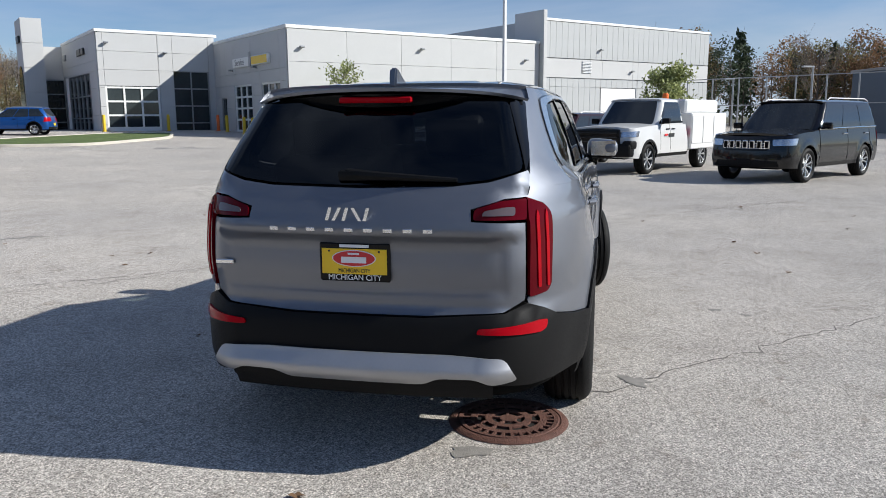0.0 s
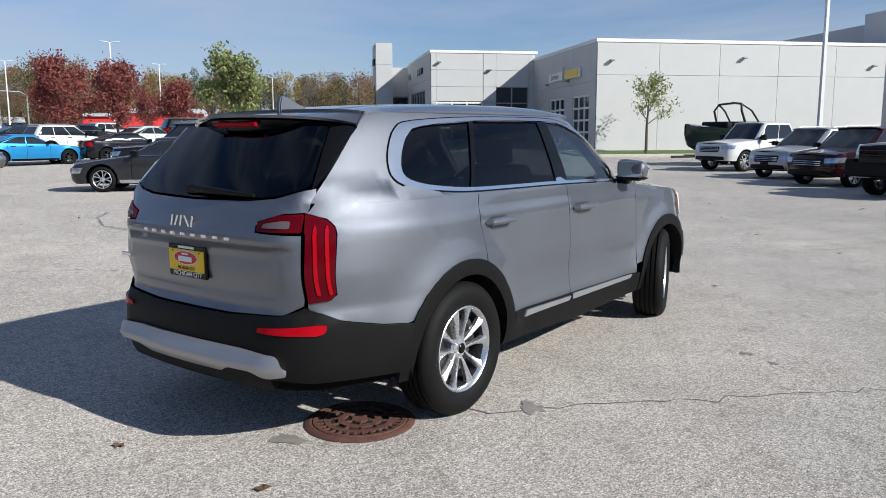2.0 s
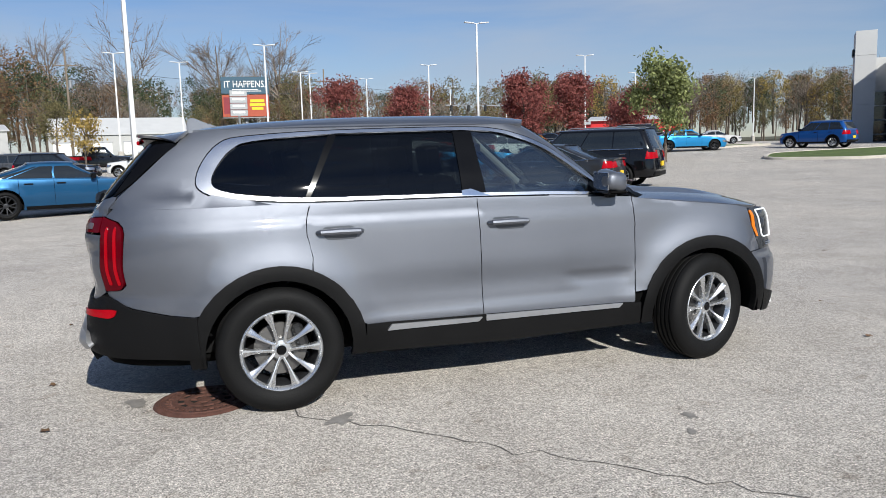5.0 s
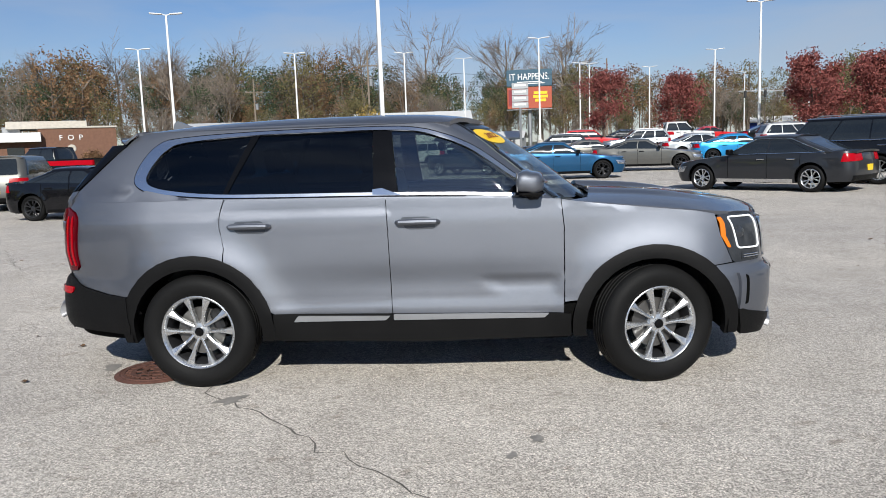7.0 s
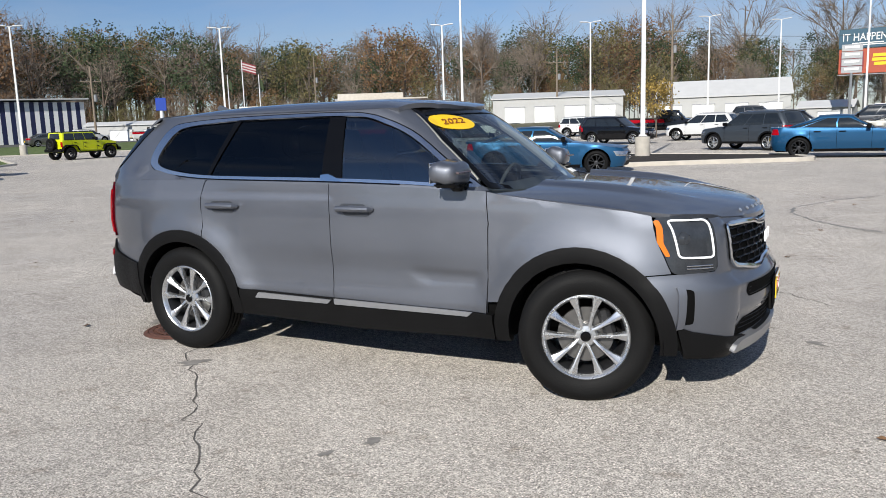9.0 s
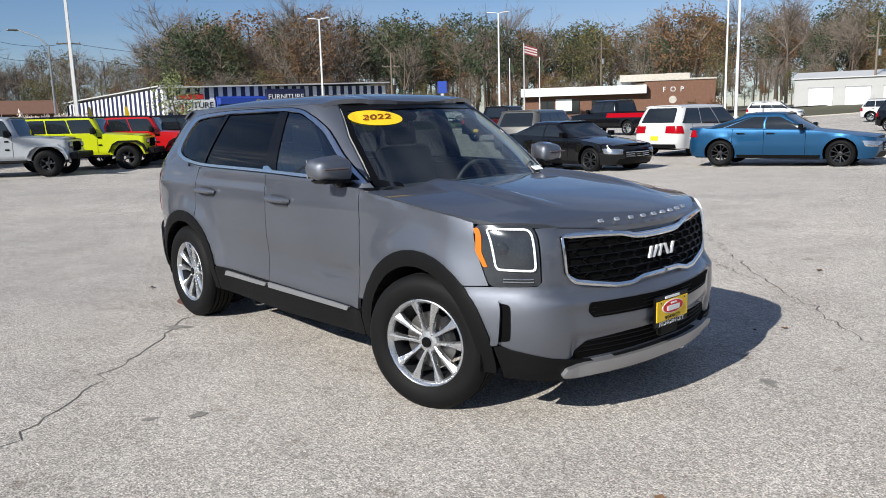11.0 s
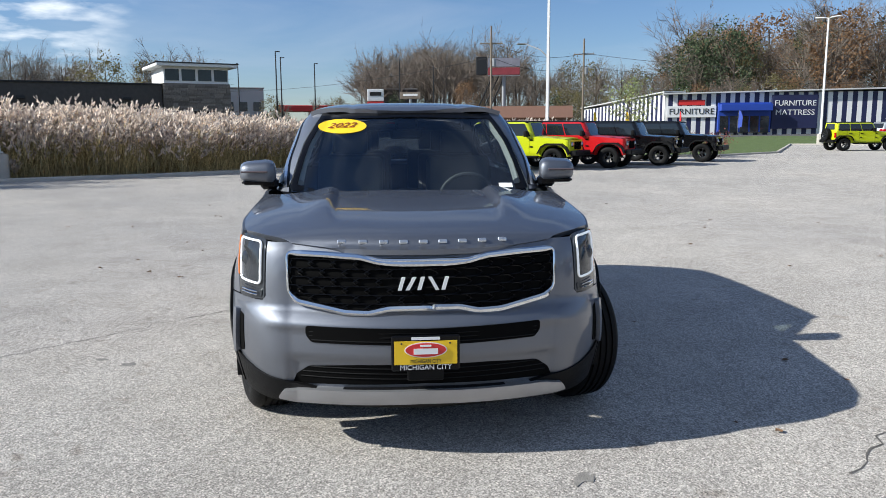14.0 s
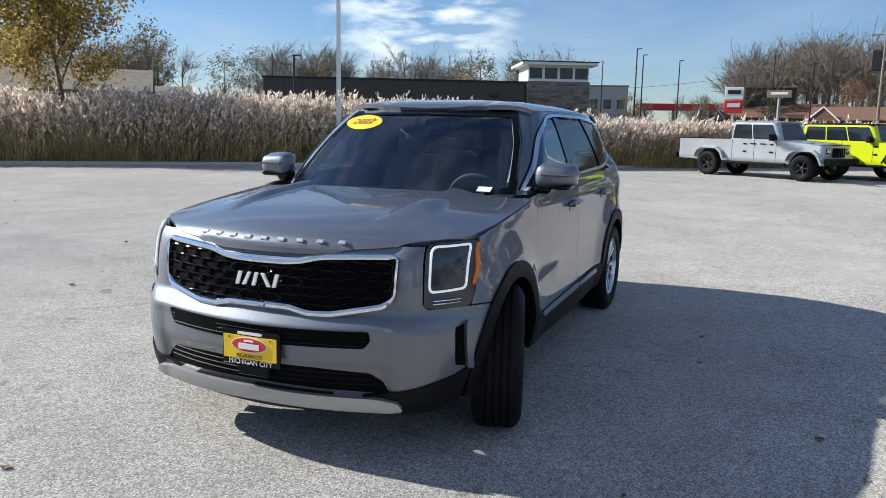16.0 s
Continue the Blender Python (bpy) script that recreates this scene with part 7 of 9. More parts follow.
        for x in (0.60, -0.38):
            for sd in (-1, 1):
                part("door_hinge", boxes(((x, sd * (W + 0.01), 0.85), (0.12, 0.03, 0.05)), ((x, sd * (W + 0.01), 1.10), (0.12, 0.03, 0.05)), bevel=0.01), M_BLACKPLASTIC, car)
        for sd in (-1, 1):
            part("side_step", boxes(((0, sd * (W + 0.05), 0.48), (s["wb"] - 1.15, 0.13, 0.09)), bevel=0.03), M_BLACKPLASTIC, car)
            part("bonnet_marking", boxes(((xf - 0.75, sd * 0.62, h0 + 0.085), (0.55, 0.06, 0.01)), bevel=0.003), M_INK, car)
    # door seams, handles, mirrors
    for sd in (-1, 1):
        for x in (s["wsb"] - 0.20, (s["wsb"] + s["bk"]) * 0.5 + (0.15 if not bed else 0.0), *(() if kind == "service_truck" else (s["bk"] + (0.72 if not bed else 0.15),))):
            bm = bmesh.new()
            tube(bm, [hb.at(Q(x, z), z) * 1.0 + Vector((0, -0.000, 0)) for z in np.linspace(s["sill"] + 0.10, b0 - 0.01, 8)] if sd < 0 else [Vector((p.x, -p.y, p.z)) for p in (hb.at(Q(x, z), z) for z in np.linspace(s["sill"] + 0.10, b0 - 0.01, 8))], 0.0065, 4)
            part("door_seam", bm, M_SHELL, car)
        for x in ((s["wsb"] + s["bk"]) * 0.5 + 0.32, s["bk"] + 0.95):
            if x < s["bk"] + 0.5:
                continue
            z = b0 - 0.13
            y = abs(hb.at(Q(x, z), z).y)
            part("door_handle", boxes(((x, sd * (y + 0.02), z), (0.22, 0.035, 0.032)), bevel=0.012), M_CHROME if kind in ("sedan", "large_suv") else M_BLACKPLASTIC, car)
        part("wing_mirror", boxes(((s["wsb"] - 0.30, sd * (W + 0.09), b1 + 0.11), (0.13, 0.21, 0.15 if not (bed or jeep) else 0.22)), ((s["wsb"] - 0.29, sd * (W - 0.02), b1 + 0.05), (0.06, 0.12, 0.05)), bevel=0.035, seg=3), M_BLACKPLASTIC if jeep or bed or kind == "service_truck" else M_GLOSSBLACK, car)
    if kind in ("large_suv", "suv"):
        for sd in (-1, 1):
            bm = bmesh.new()
            e = W * 0.945 * 0.80
            tube(bm, [(s["wst"] - 0.25, sd * e, H - 0.04), (s["wst"] - 0.40, sd * e, H + 0.02), (s["rt"] + 0.35, sd * e, H + 0.02), (s["rt"] + 0.15, sd * e, H - 0.04)], 0.018, 6)
            part("roof_rail", bm, M_SATIN, car)
    if kind == "sedan":
        bm = bmesh.new()
        strip(bm, hg, [(qx(x, z), z) for x, z in dense([(f_lo, zlo(f_lo)), (r_lo, zlo(r_lo)), (r_hi, zhi + 0.02), (f_hi, zhi + 0.02)], 0.1)], 0.011, 0.008)
        part("window_trim", bm, M_CHROME, car)
    if kind == "large_suv":
        for i in range(7):
            y = (i - 3) * 0.165
            zc = (g0 + g1) / 2 + 0.03
            p = hb.at(F(abs(y), zc), zc)
            slot = part("grille_slot", boxes(((p.x + 0.012, y, zc), (0.045, 0.135, 0.19)), bevel=0.015), M_CHROME, car)
            part("slot_opening", boxes(((p.x + 0.030, y, zc), (0.02, 0.085, 0.145)), bevel=0.006), M_SHELL, slot)
        for sd in (-1, 1):
            bm = bmesh.new()
            e = W * 0.965
            tube(bm, [(s["wsb"] - 0.2, sd * e, b1 + 0.03), (0.0, sd * e, (b0 + b1) / 2 + 0.03), (s["bk"] + 0.3, sd * e, b0 + 0.03)], 0.014, 6)
            part("belt_trim", bm, M_CHROME, car)
    tyre, rim = wheel_set(r, s["rim"])
    for x in (-ax, ax):
        for sd in (-1, 1):
            put_wheel(car, x, sd * (W - (0.13 if not jeep else -0.0)), r - 0.005, sd, 0, tyre, rim, detailed=False)
    return car


def by_wheels(front, rear, side, track=0.80, wb=None):
    """The pose of a vehicle from where its near-side wheels touch the ground; side: -1 if the near side is its right, 1 if left."""
    f, r = Vector((*front, 0)), Vector((*rear, 0))
    h = (f - r).normalized()
    left = Vector((-h.y, h.x, 0))
    c = (f + r) / 2 - left * side * track
    return pose(c.x, c.y, gz(c.x, c.y), 0, 0, math.degrees(math.atan2(h.y, h.x)))


def heading(x, y, hx, hy):
    return pose(x, y, gz(x, y), 0, 0, math.degrees(math.atan2(hy, hx)))


vehicle("sedan", "graphite", "dark graphite luxury sedan with bright multi-spoke wheels", by_wheels((6.3, 16.5), (8.43, 14.38), 1), group="cars on the lot", name="sedan_car")
vehicle("large_suv", "black", "black full-size SUV with bright roof rails", heading(10.6, 18.3, -0.70, 0.71), group="cars on the lot", name="large_suv")
vehicle("large_suv", "black", "black full-size SUV with a chrome slotted grille", by_wheels((13.66, -5.39), (16.2, -7.3), 1, 0.9), group="row beside the hall", name="large_suv")
vehicle("muscle_sedan", "blue", "deep blue four-door muscle sedan with black wheels", by_wheels((4.55, 24.7), (1.6, 24.7), -1), group="cars on the lot", name="muscle_sedan")
vehicle("muscle_sedan", "blue", "deep blue sedan beside the mulch island", by_wheels((-3.65, 17.7), (-6.62, 17.0), -1), group="cars on the lot", name="muscle_sedan")
vehicle("muscle_sedan", "grey", "warm grey four-door muscle sedan", by_wheels((8.8, 30.0), (5.85, 30.6), -1), group="cars on the lot", name="muscle_sedan")
vehicle("muscle_sedan", "azure", "bright blue sedan in the second row", heading(13.0, 35.0, 0.98, -0.1), group="cars on the lot", name="muscle_sedan")
vehicle("muscle_sedan", "black", "gloss black sedan with black wheels", by_wheels((-9.15, 14.43), (-12.17, 14.72), -1), group="cars on the lot", name="muscle_sedan")
vehicle("minivan", "grey", "grey minivan with a full-width tail lamp", heading(-16.2, 20.4, -0.29, 0.957), "minivan", "cars on the lot", name="minivan")
vehicle("minivan", "white", "white minivan parked nose away", by_wheels((-9.87, 24.3), (-10.03, 21.26), -1), "minivan", "cars on the lot", name="minivan")
vehicle("pickup", "black", "black crew-cab pickup seen from its tailgate", heading(-26.9, 29.4, -0.22, 0.975), "pickup truck", "cars on the lot", name="pickup_truck")
vehicle("pickup", "black", "black pickup beside the white minivan", heading(-25.0, 37.4, -0.97, 0.10) @ Matrix.Scale(1.10, 4), "pickup truck", "cars on the lot", name="pickup_truck")
vehicle("suv", "slate", "slate boxy compact SUV with dark wheels", by_wheels((-2.3, 32.4), (0.2, 31.0), 1), group="cars on the lot", name="suv_car")
vehicle("suv", "black", "black SUV by the light pole", by_wheels((-8.1, 42.2), (-11.0, 42.8), -1), group="cars on the lot", name="suv_car")
vehicle("suv", "white", "white SUV with dark wheels on the lot", heading(-5.0, 47.5, -0.96, 0.2), group="cars on the lot", name="suv_car")
vehicle("suv", "silver", "silver-white compact SUV with a dark grille", by_wheels((22.4, 2.5), (24.9, 1.2), 1), group="row beside the hall", name="suv_car")
vehicle("suv", "darkred", "dark red SUV between two others", by_wheels((19.3, 0.6), (21.8, -0.8), 1), group="row beside the hall", name="suv_car")
vehicle("pickup", "white", "white crew-cab pickup with a chrome grille", by_wheels((26.7, 5.7), (30.0, 4.0), 1), "pickup truck", "row beside the hall", name="pickup_truck")
st = vehicle("service_truck", "white", "white utility service truck with a dark front", by_wheels((16.0, -1.9), (19.3, -3.65), 1, 0.85), "truck", "row beside the hall", name="service_truck")
# service body, beacon and dark bumper of the truck
sb = boxes(((-2.25, 0, 1.10), (2.75, 2.06, 1.05)), bevel=0.03)
part("service_body", sb, M_STEELWHITE, st, "white steel service body")
part("service_body_top", boxes(((-2.35, 0, 1.83), (2.5, 1.5, 0.42)), bevel=0.06), M_STEELWHITE, st)
part("chassis", boxes(((-1.6, 0, 0.62), (3.2, 0.95, 0.24)), bevel=0.02), M_BLACKMETAL, st)
for sd in (-1, 1):
    for i in range(3):
        part("locker_door", boxes(((-1.30 - 0.82 * i, sd * 1.036, 1.15), (0.76, 0.02, 0.82)), bevel=0.008), M_STEELWHITE, st)
part("front_guard", boxes(((2.78, 0, 0.66), (0.30, 1.96, 0.34)), ((2.70, 0.86, 0.80), (0.36, 0.28, 0.22)), ((2.70, -0.86, 0.80), (0.36, 0.28, 0.22)), bevel=0.08, seg=3), M_BLACKPLASTIC, st, "black front bumper")
part("front_grille", boxes(((2.82, 0, 1.00), (0.12, 1.28, 0.42)), bevel=0.05, seg=3), M_GLOSSBLACK, st)
for k in range(3):
    part("grille_bar", boxes(((2.885, 0, 0.89 + 0.11 * k), (0.02, 1.16, 0.025)), bevel=0.006), M_BLACKMETAL, st)
part("beacon", boxes(((-0.85, 0.2, 2.12), (0.16, 0.16, 0.2)), bevel=0.04), M_ORANGE, st)
for sd in (-1, 1):
    part("door_marking", boxes(((0.42, sd * 1.006, 1.02), (0.34, 0.006, 0.10)), bevel=0.002), M_INK, st)
    part("door_marking", boxes(((0.78, sd * 1.006, 1.03), (0.20, 0.006, 0.06)), bevel=0.002), M_REDSIGN, st)
vehicle("offroad_pickup", "silver", "pale silver four-door off-road pickup with black wheels", by_wheels((-21.15, 3.55), (-23.4, 0.2), -1, 0.85), "pickup truck", "row by the reeds", name="offroad_pickup")
hx, hy = 0.56, 0.83
for (fx, fy), col, lab in (((-22.5, 6.2), "lime", "bright yellow-green off-road car with black flares"), ((-23.5, 8.6), "red", "red off-road car with black hard top"),
                           ((-25.2, 11.2), "black", "black off-road car with black wheels"), ((-28.0, 14.2), "black", "black off-road car at the end of the row")):
    vehicle("offroad", col, lab, by_wheels((fx, fy), (fx - 3.0 * hx, fy - 3.0 * hy), -1, 0.85), "off-road car", "row by the reeds", name="offroad_car")
vehicle("offroad", "lime", "yellow-green off-road car with a spare wheel, out on the lot", heading(-42.3, 30.8, 0.05, 0.99), "off-road car", "cars on the lot", name="offroad_car")
FAR = [("suv", "cobalt", 36.4, 35.2, -0.35, 0.94), ("large_suv", "black", 33.5, 50.5, 0.9, -0.3), ("muscle_sedan", "black", 17.5, 33.5, 0.9, -0.2), ("sedan", "silver", 12.5, 40, 1, 0), ("suv", "white", 18, 41, 1, 0), ("sedan", "white", 24, 42, 1, 0.1),
       ("muscle_sedan", "grey", 6, 38, 1, 0), ("suv", "black", 1, 40, 1, 0), ("sedan", "white", -2, 55, 1, 0), ("suv", "graphite", 4.5, 48, -1, 0), ("suv", "silver", 10, 48, -1, 0), ("pickup", "white", 14, 54, 1, 0), ("suv", "red", 8, 56, 1, 0),
       ("sedan", "black", 20, 50, 1, 0)]
FAR_B = [("muscle_sedan", "azure", 30, 40, 0.9, -0.3), ("suv", "graphite", -13, 55, 1, 0), ("suv", "white", -17, 62, 1, 0), ("pickup", "black", -9, 58, 1, 0.1), ("sedan", "graphite", 27, 55, 1, 0), ("suv", "white", 33, 62, 1, 0),
       ("sedan", "silver", 40, 66, 1, 0), ("muscle_sedan", "orange", 44, 62, 1, -0.2), ("suv", "black", 47, 70, 1, -0.3), ("sedan", "white", 52, 66, 1, -0.5), ("minivan", "white", -30, 70, 1, 0.3), ("suv", "silver", -64, 48, -0.3, 1), ("suv", "white", -80, 62, 0.2, 1),
       ("pickup", "white", -73, 66, 0.5, 0.9), ("sedan", "grey", -77, 54, 0.3, 1), ("suv", "graphite", -3, 65, 1, 0), ("sedan", "black", 12, 62, 1, 0), ("sedan", "red", 20, 66, 1, 0)]
for kd, col, x, y, hx, hy in FAR + FAR_B:
    vehicle(kd, col, f"{col} {kd.replace('_', ' ')} parked far across the lot".replace("offroad", "off-road"), heading(x, y, hx, hy), "car", "far parked cars", name=kd + ("_car" if kd in ("sedan", "suv") else "_vehicle"))


# ---- light poles, utility poles, wires ----
def pole_mesh(h):
    bm = bmesh.new()
    w0, w1 = 0.085, 0.055
    v0 = [bm.verts.new((a * w0, b * w0, 0)) for a, b in ((-1, -1), (1, -1), (1, 1), (-1, 1))]
    v1 = [bm.verts.new((a * w1, b * w1, h)) for a, b in ((-1, -1), (1, -1), (1, 1), (-1, 1))]
    for i in range(4):
        bm.faces.new((v0[i], v0[(i + 1) % 4], v1[(i + 1) % 4], v1[i]))
    bm.faces.new(v1)
    return mesh_of("post", bm, M_STEELWHITE)


POST = pole_mesh(10.2)
bm = bmesh.new()
for s in (-1, 1):
    box(bm, (s * 0.62, 0, 0.06), (0.78, 0.34, 0.07), 0.03, 2, Matrix.Rotation(radians(-4 * s), 4, "Y"))
    tube(bm, [(0, 0, -0.05), (s * 0.28, 0, 0.05)], 0.035, 6)
HEAD = mesh_of("lamp_head", bm, M_STEELWHITE)
bm = bmesh.new()
lathe(bm, [(0.0, -0.3), (0.29, -0.3), (0.29, 0.80), (0.27, 0.84), (0.0, 0.85)], 24, "z")
BASE = mesh_of("concrete_base", bm, M_CONCRETE)
bm = bmesh.new()
box(bm, (0, 0, 0.02), (0.30, 0.30, 0.03), 0.005, 1)
for a in (-1, 1):
    for b in (-1, 1):
        box(bm, (a * 0.11, b * 0.11, 0.05), (0.03, 0.03, 0.05))
FLANGE = mesh_of("flange", bm, M_STEELWHITE)


def light_pole(x, y, turn=0, scale=1.0):
    o = thing("light_pole", "white square steel light pole with twin flat heads", "lamp post", pose(x, y, gz(x, y), 0, 0, turn), "lot light poles")
    part("concrete_base", BASE, None, o)
    part("flange", FLANGE, None, o).matrix_basis = pose(0, 0, 0.85)
    p = part("post", POST, None, o)
    p.matrix_basis = Matrix.Translation((0, 0, 0.85)) @ Matrix.Diagonal((1, 1, (10.3 * scale - 0.85) / 10.2, 1))
    part("lamp_head", HEAD, None, o).matrix_basis = pose(0, 0, 10.3 * scale)


for x, y, t in ((-19.2, -11.9, 30), (-37.4, 9.2, 60), (-4.0, 25.5, 20), (-57.0, 36.8, 40), (-45.5, 48.3, 35), (-29.5, 59.5, 20), (-20.2, 43.7, 15), (-18.5, 69, 10), (-8.9, 77.5, 5), (12.8, 97, 0), (4.8, 69.5, 0), (22.0, 105, 0),
                (25.7, 86.3, -5), (39.6, 120.3, 0), (11.4, 95.2, 0), (41.0, 75.3, -20), (59.5, 94.8, -20), (43.8, 105.8, -10), (86.5, 102.5, -30), (20.2, 54.3, -5), (32.2, 4.05, -40), (-3, 88, 0)):
    light_pole(x, y, t)
for px, py, hh in ((54.0, -9.5, 4.6), (43.4, -12.3, 4.75)):
    o = thing("area_light", "grey steel area light with one flat arm", "lamp post", pose(px, py, gz(px, py), 0, 0, 120))
    bm = bmesh.new()
    tube(bm, [(0, 0, -0.2), (0, 0, hh - 0.4)], 0.06, 8)
    part("post", bm, M_GREYMETAL, o)
    part("arm", boxes(((0.35, 0, hh - 0.42), (0.8, 0.2, 0.09)), bevel=0.02), M_GREYMETAL, o)


def utility_pole(x, y, h, turn=0, arms=1, lean=0.0, steel=False):
    o = thing("utility_pole", "tall weathered wooden utility pole with a crossarm" if arms else "plain tall wooden utility pole beside the road", "utility pole", pose(x, y, gz(x, y), 0, lean, turn), "utility poles")
    bm = bmesh.new()
    tube(bm, [(0, 0, -0.5), (0, 0, h)], [0.17, 0.10], 10)
    part("pole", bm, M_WOODPOLE, o)
    for i in range(arms):
        a = part("crossarm", boxes(((0, 0.13, h - 1.9 - 1.4 * i), (2.6, 0.12, 0.14)), bevel=0.01), M_WOODPOLE, o)
        for k in (-1.15, -0.5, 0.5, 1.15):
            part("insulator", boxes(((k, 0.13, h - 1.75 - 1.4 * i), (0.09, 0.09, 0.2)), bevel=0.03), M_GREYMETAL, a)
    if arms:
        bm = bmesh.new()
        lathe(bm, [(0.0, h - 4.4), (0.22, h - 4.4), (0.24, h - 3.6), (0.0, h - 3.5)], 12, "z")
        part("transformer", bm, M_GREYMETAL, o).matrix_basis = pose(0.33, 0, 0)


UP = [(-83.0, 12.6, 12.6, 80), (-93, 25.9, 12.2, 75), (-82.5, 65.0, 9.6, 60), (-78.0, 107.0, 13.0, 50), (-35.0, 108.7, 10.5, 20), (-15.4, 93.5, 12.3, 10), (18, 118, 13, 0), (45, 135, 13, -10)]
for x, y, h, t in UP:
    utility_pole(x, y, h, t)
for x, y, h, m in ((-93.7, -12.8, 10.6, 0), (-113, -9.6, 10.5, 0), (-103.5, -13.4, 10.6, 0), (-45.5, -30.8, 6.4, 0), (-112, 3.0, 11, 1), (-104, 7.5, 9.5, 1), (-120, -22, 11, 1)):
    o = thing("dark_pole", "thin dark steel pole beyond the reeds", "pole", pose(x, y, gz(x, y)), "dark poles")
    bm = bmesh.new()
    tube(bm, [(0, 0, -0.3), (0, 0, h)], [0.11, 0.07], 8)
    part("post", bm, M_BLACKMETAL, o)
    part("lamp_head" if not m else "crossarm", boxes(((0.0, 0.25 if not m else 0, h), (0.25 if not m else 2.2, 0.6 if not m else 0.1, 0.1)), bevel=0.02), M_BLACKMETAL, o)


def wire(a, b, sag):
    bm = bmesh.new()
    a, b = Vector(a), Vector(b)
    tube(bm, [a.lerp(b, t) - Vector((0, 0, sag * 4 * t * (1 - t))) for t in np.linspace(0, 1, 13)], 0.028, 4)
    tagged(part("overhead_wire", bm, M_WIRE), "thin dark overhead wire between poles", "wire", "overhead wires")


for (a, b) in ((0, 1), (1, 2), (2, 3), (3, 4), (4, 5), (5, 6), (6, 7)):
    for dz in (1.8, 3.4):
        wire((UP[a][0], UP[a][1], UP[a][2] + gz(*UP[a][:2]) - dz), (UP[b][0], UP[b][1], UP[b][2] + gz(*UP[b][:2]) - dz), 1.0)
wire((UP[0][0], UP[0][1], 9.5), (-135, -40, 9), 2.0)
o = thing("curved_street_light", "curved-arm silver street light by the road", "lamp post", pose(-53.2, 12.6, 0))
bm = bmesh.new()
tube(bm, [(0, 0, -0.2), (0, 0, 6.0), (0.1, 0, 6.8), (-0.3, -0.5, 7.4), (-1.0, -1.5, 7.9)], [0.09, 0.07, 0.06, 0.05, 0.04], 8)
part("post", bm, M_GREYMETAL, o)
part("lamp_head", boxes(((-1.2, -1.8, 7.9), (0.35, 0.7, 0.12)), bevel=0.04), M_GREYMETAL, o)


# ---- buildings round the lot ----
# faded paper, its colours darkened further for the old billboard's shaded face
M_FADED_SHADED_WHITE = mat("faded billboard paper darkened as shaded", (0.22, 0.22, 0.26), 0.7, var=0.2, scale=1.0)
M_FADED_SHADED_RED = mat("faded red darkened as shaded", (0.24, 0.035, 0.045), 0.7, var=0.2, scale=1.0)
M_SHEDWHITE = mat("off-white shed cladding", (0.44, 0.44, 0.43), 0.6, var=0.08, scale=0.6)
def frame_of(a, b):
    """A pose at a, its x along a to b, its y away behind."""
    d = Vector((b[0] - a[0], b[1] - a[1], 0))
    return Matrix.Translation((a[0], a[1], 0)) @ Matrix.Rotation(math.atan2(d.y, d.x), 4, "Z"), d.length


# striped furniture store; seen from its long front
m, L = frame_of((-90.9, 70.3), (-97.1, 38.3))
store = thing("furniture_store", "long furniture store with navy and white vertical stripes", "shop building", m @ Matrix.Diagonal((1, -1, 1, 1)) if False else m)
# local x runs from the far end to the corner; the road side is +y here
part("core", boxes(((L / 2, -6.0, 3.0), (L, 11.9, 6.0))), M_SIGNWHITE, store)
part("roof", boxes(((L / 2, -5.8, 6.25), (L + 0.8, 13.2, 0.18), Matrix.Rotation(radians(1.0), 4, "Y")), bevel=0.02), M_ROOFWHITE, store)
n = int(L / 0.62)
me = {}
for i in range(n):
    mm = M_NAVY if i % 2 else M_SIGNWHITE
    if mm.name not in me:
        me[mm.name] = mesh_of("stripe", boxes(((0, 0.04, 3.05), (0.60, 0.08, 5.7)), bevel=0.01), mm)
    o = part("stripe", me[mm.name], None, store)
    o.matrix_basis = pose(0.31 + i * 0.62, 0, 0.2)
for i in range(44):
    k = 0.35 + i * 0.62
    o = part("stripe", me[(M_NAVY if i % 2 else M_SIGNWHITE).name], None, store)
    o.matrix_basis = pose(L + 0.337 * k, -0.939 * k, 0.2, 0, 0, -70.3) @ Matrix.Diagonal((1, 1, 0.97 - 0.006 * i, 1))
part("side_core", boxes(((L + 0.337 * 13.9 - 1.3, -0.939 * 13.9 - 0.6, 2.35), (27.4, 2.6, 4.6), Matrix.Rotation(radians(-70.3), 4, "Z"))), M_SHEDWHITE, store)
part("side_roof", boxes(((L + 0.337 * 13.9 - 1.3, -0.939 * 13.9 - 0.6, 5.55), (27.8, 3.2, 0.16), Matrix.Rotation(radians(-70.3), 4, "Z") @ Matrix.Rotation(radians(3.0), 4, "Y"))), M_ROOFWHITE, store)
bx = part("banner", boxes(((L - 3.4, 0.22, 3.6), (6.4, 0.2, 1.5)), bevel=0.02), M_SIGNWHITE, store, "white banner with black lettering")
words("lettering", "FURNITURE", 1.1, M_INK, bx, pose(L - 3.4, 0.34, 3.6, 90, 0, 180), 0.02, fit_w=5.8)
part("top_banner", boxes(((L - 3.4, 0.25, 4.8), (3.4, 0.1, 0.7)), bevel=0.02), M_REDSIGN, store)
part("blue_front", boxes(((L - 10.2, 0.3, 2.8), (6.8, 0.5, 3.9)), ((L - 10.2, 0.9, 4.1), (6.6, 1.6, 0.9)), bevel=0.05), M_BLUE, store, "blue awning front")
for i in range(5):
    part("shop_window", boxes(((L - 12.8 + i * 1.3, 0.58, 1.9), (1.1, 0.06, 2.2)), bevel=0.01), M_WINDOWDARK, store)
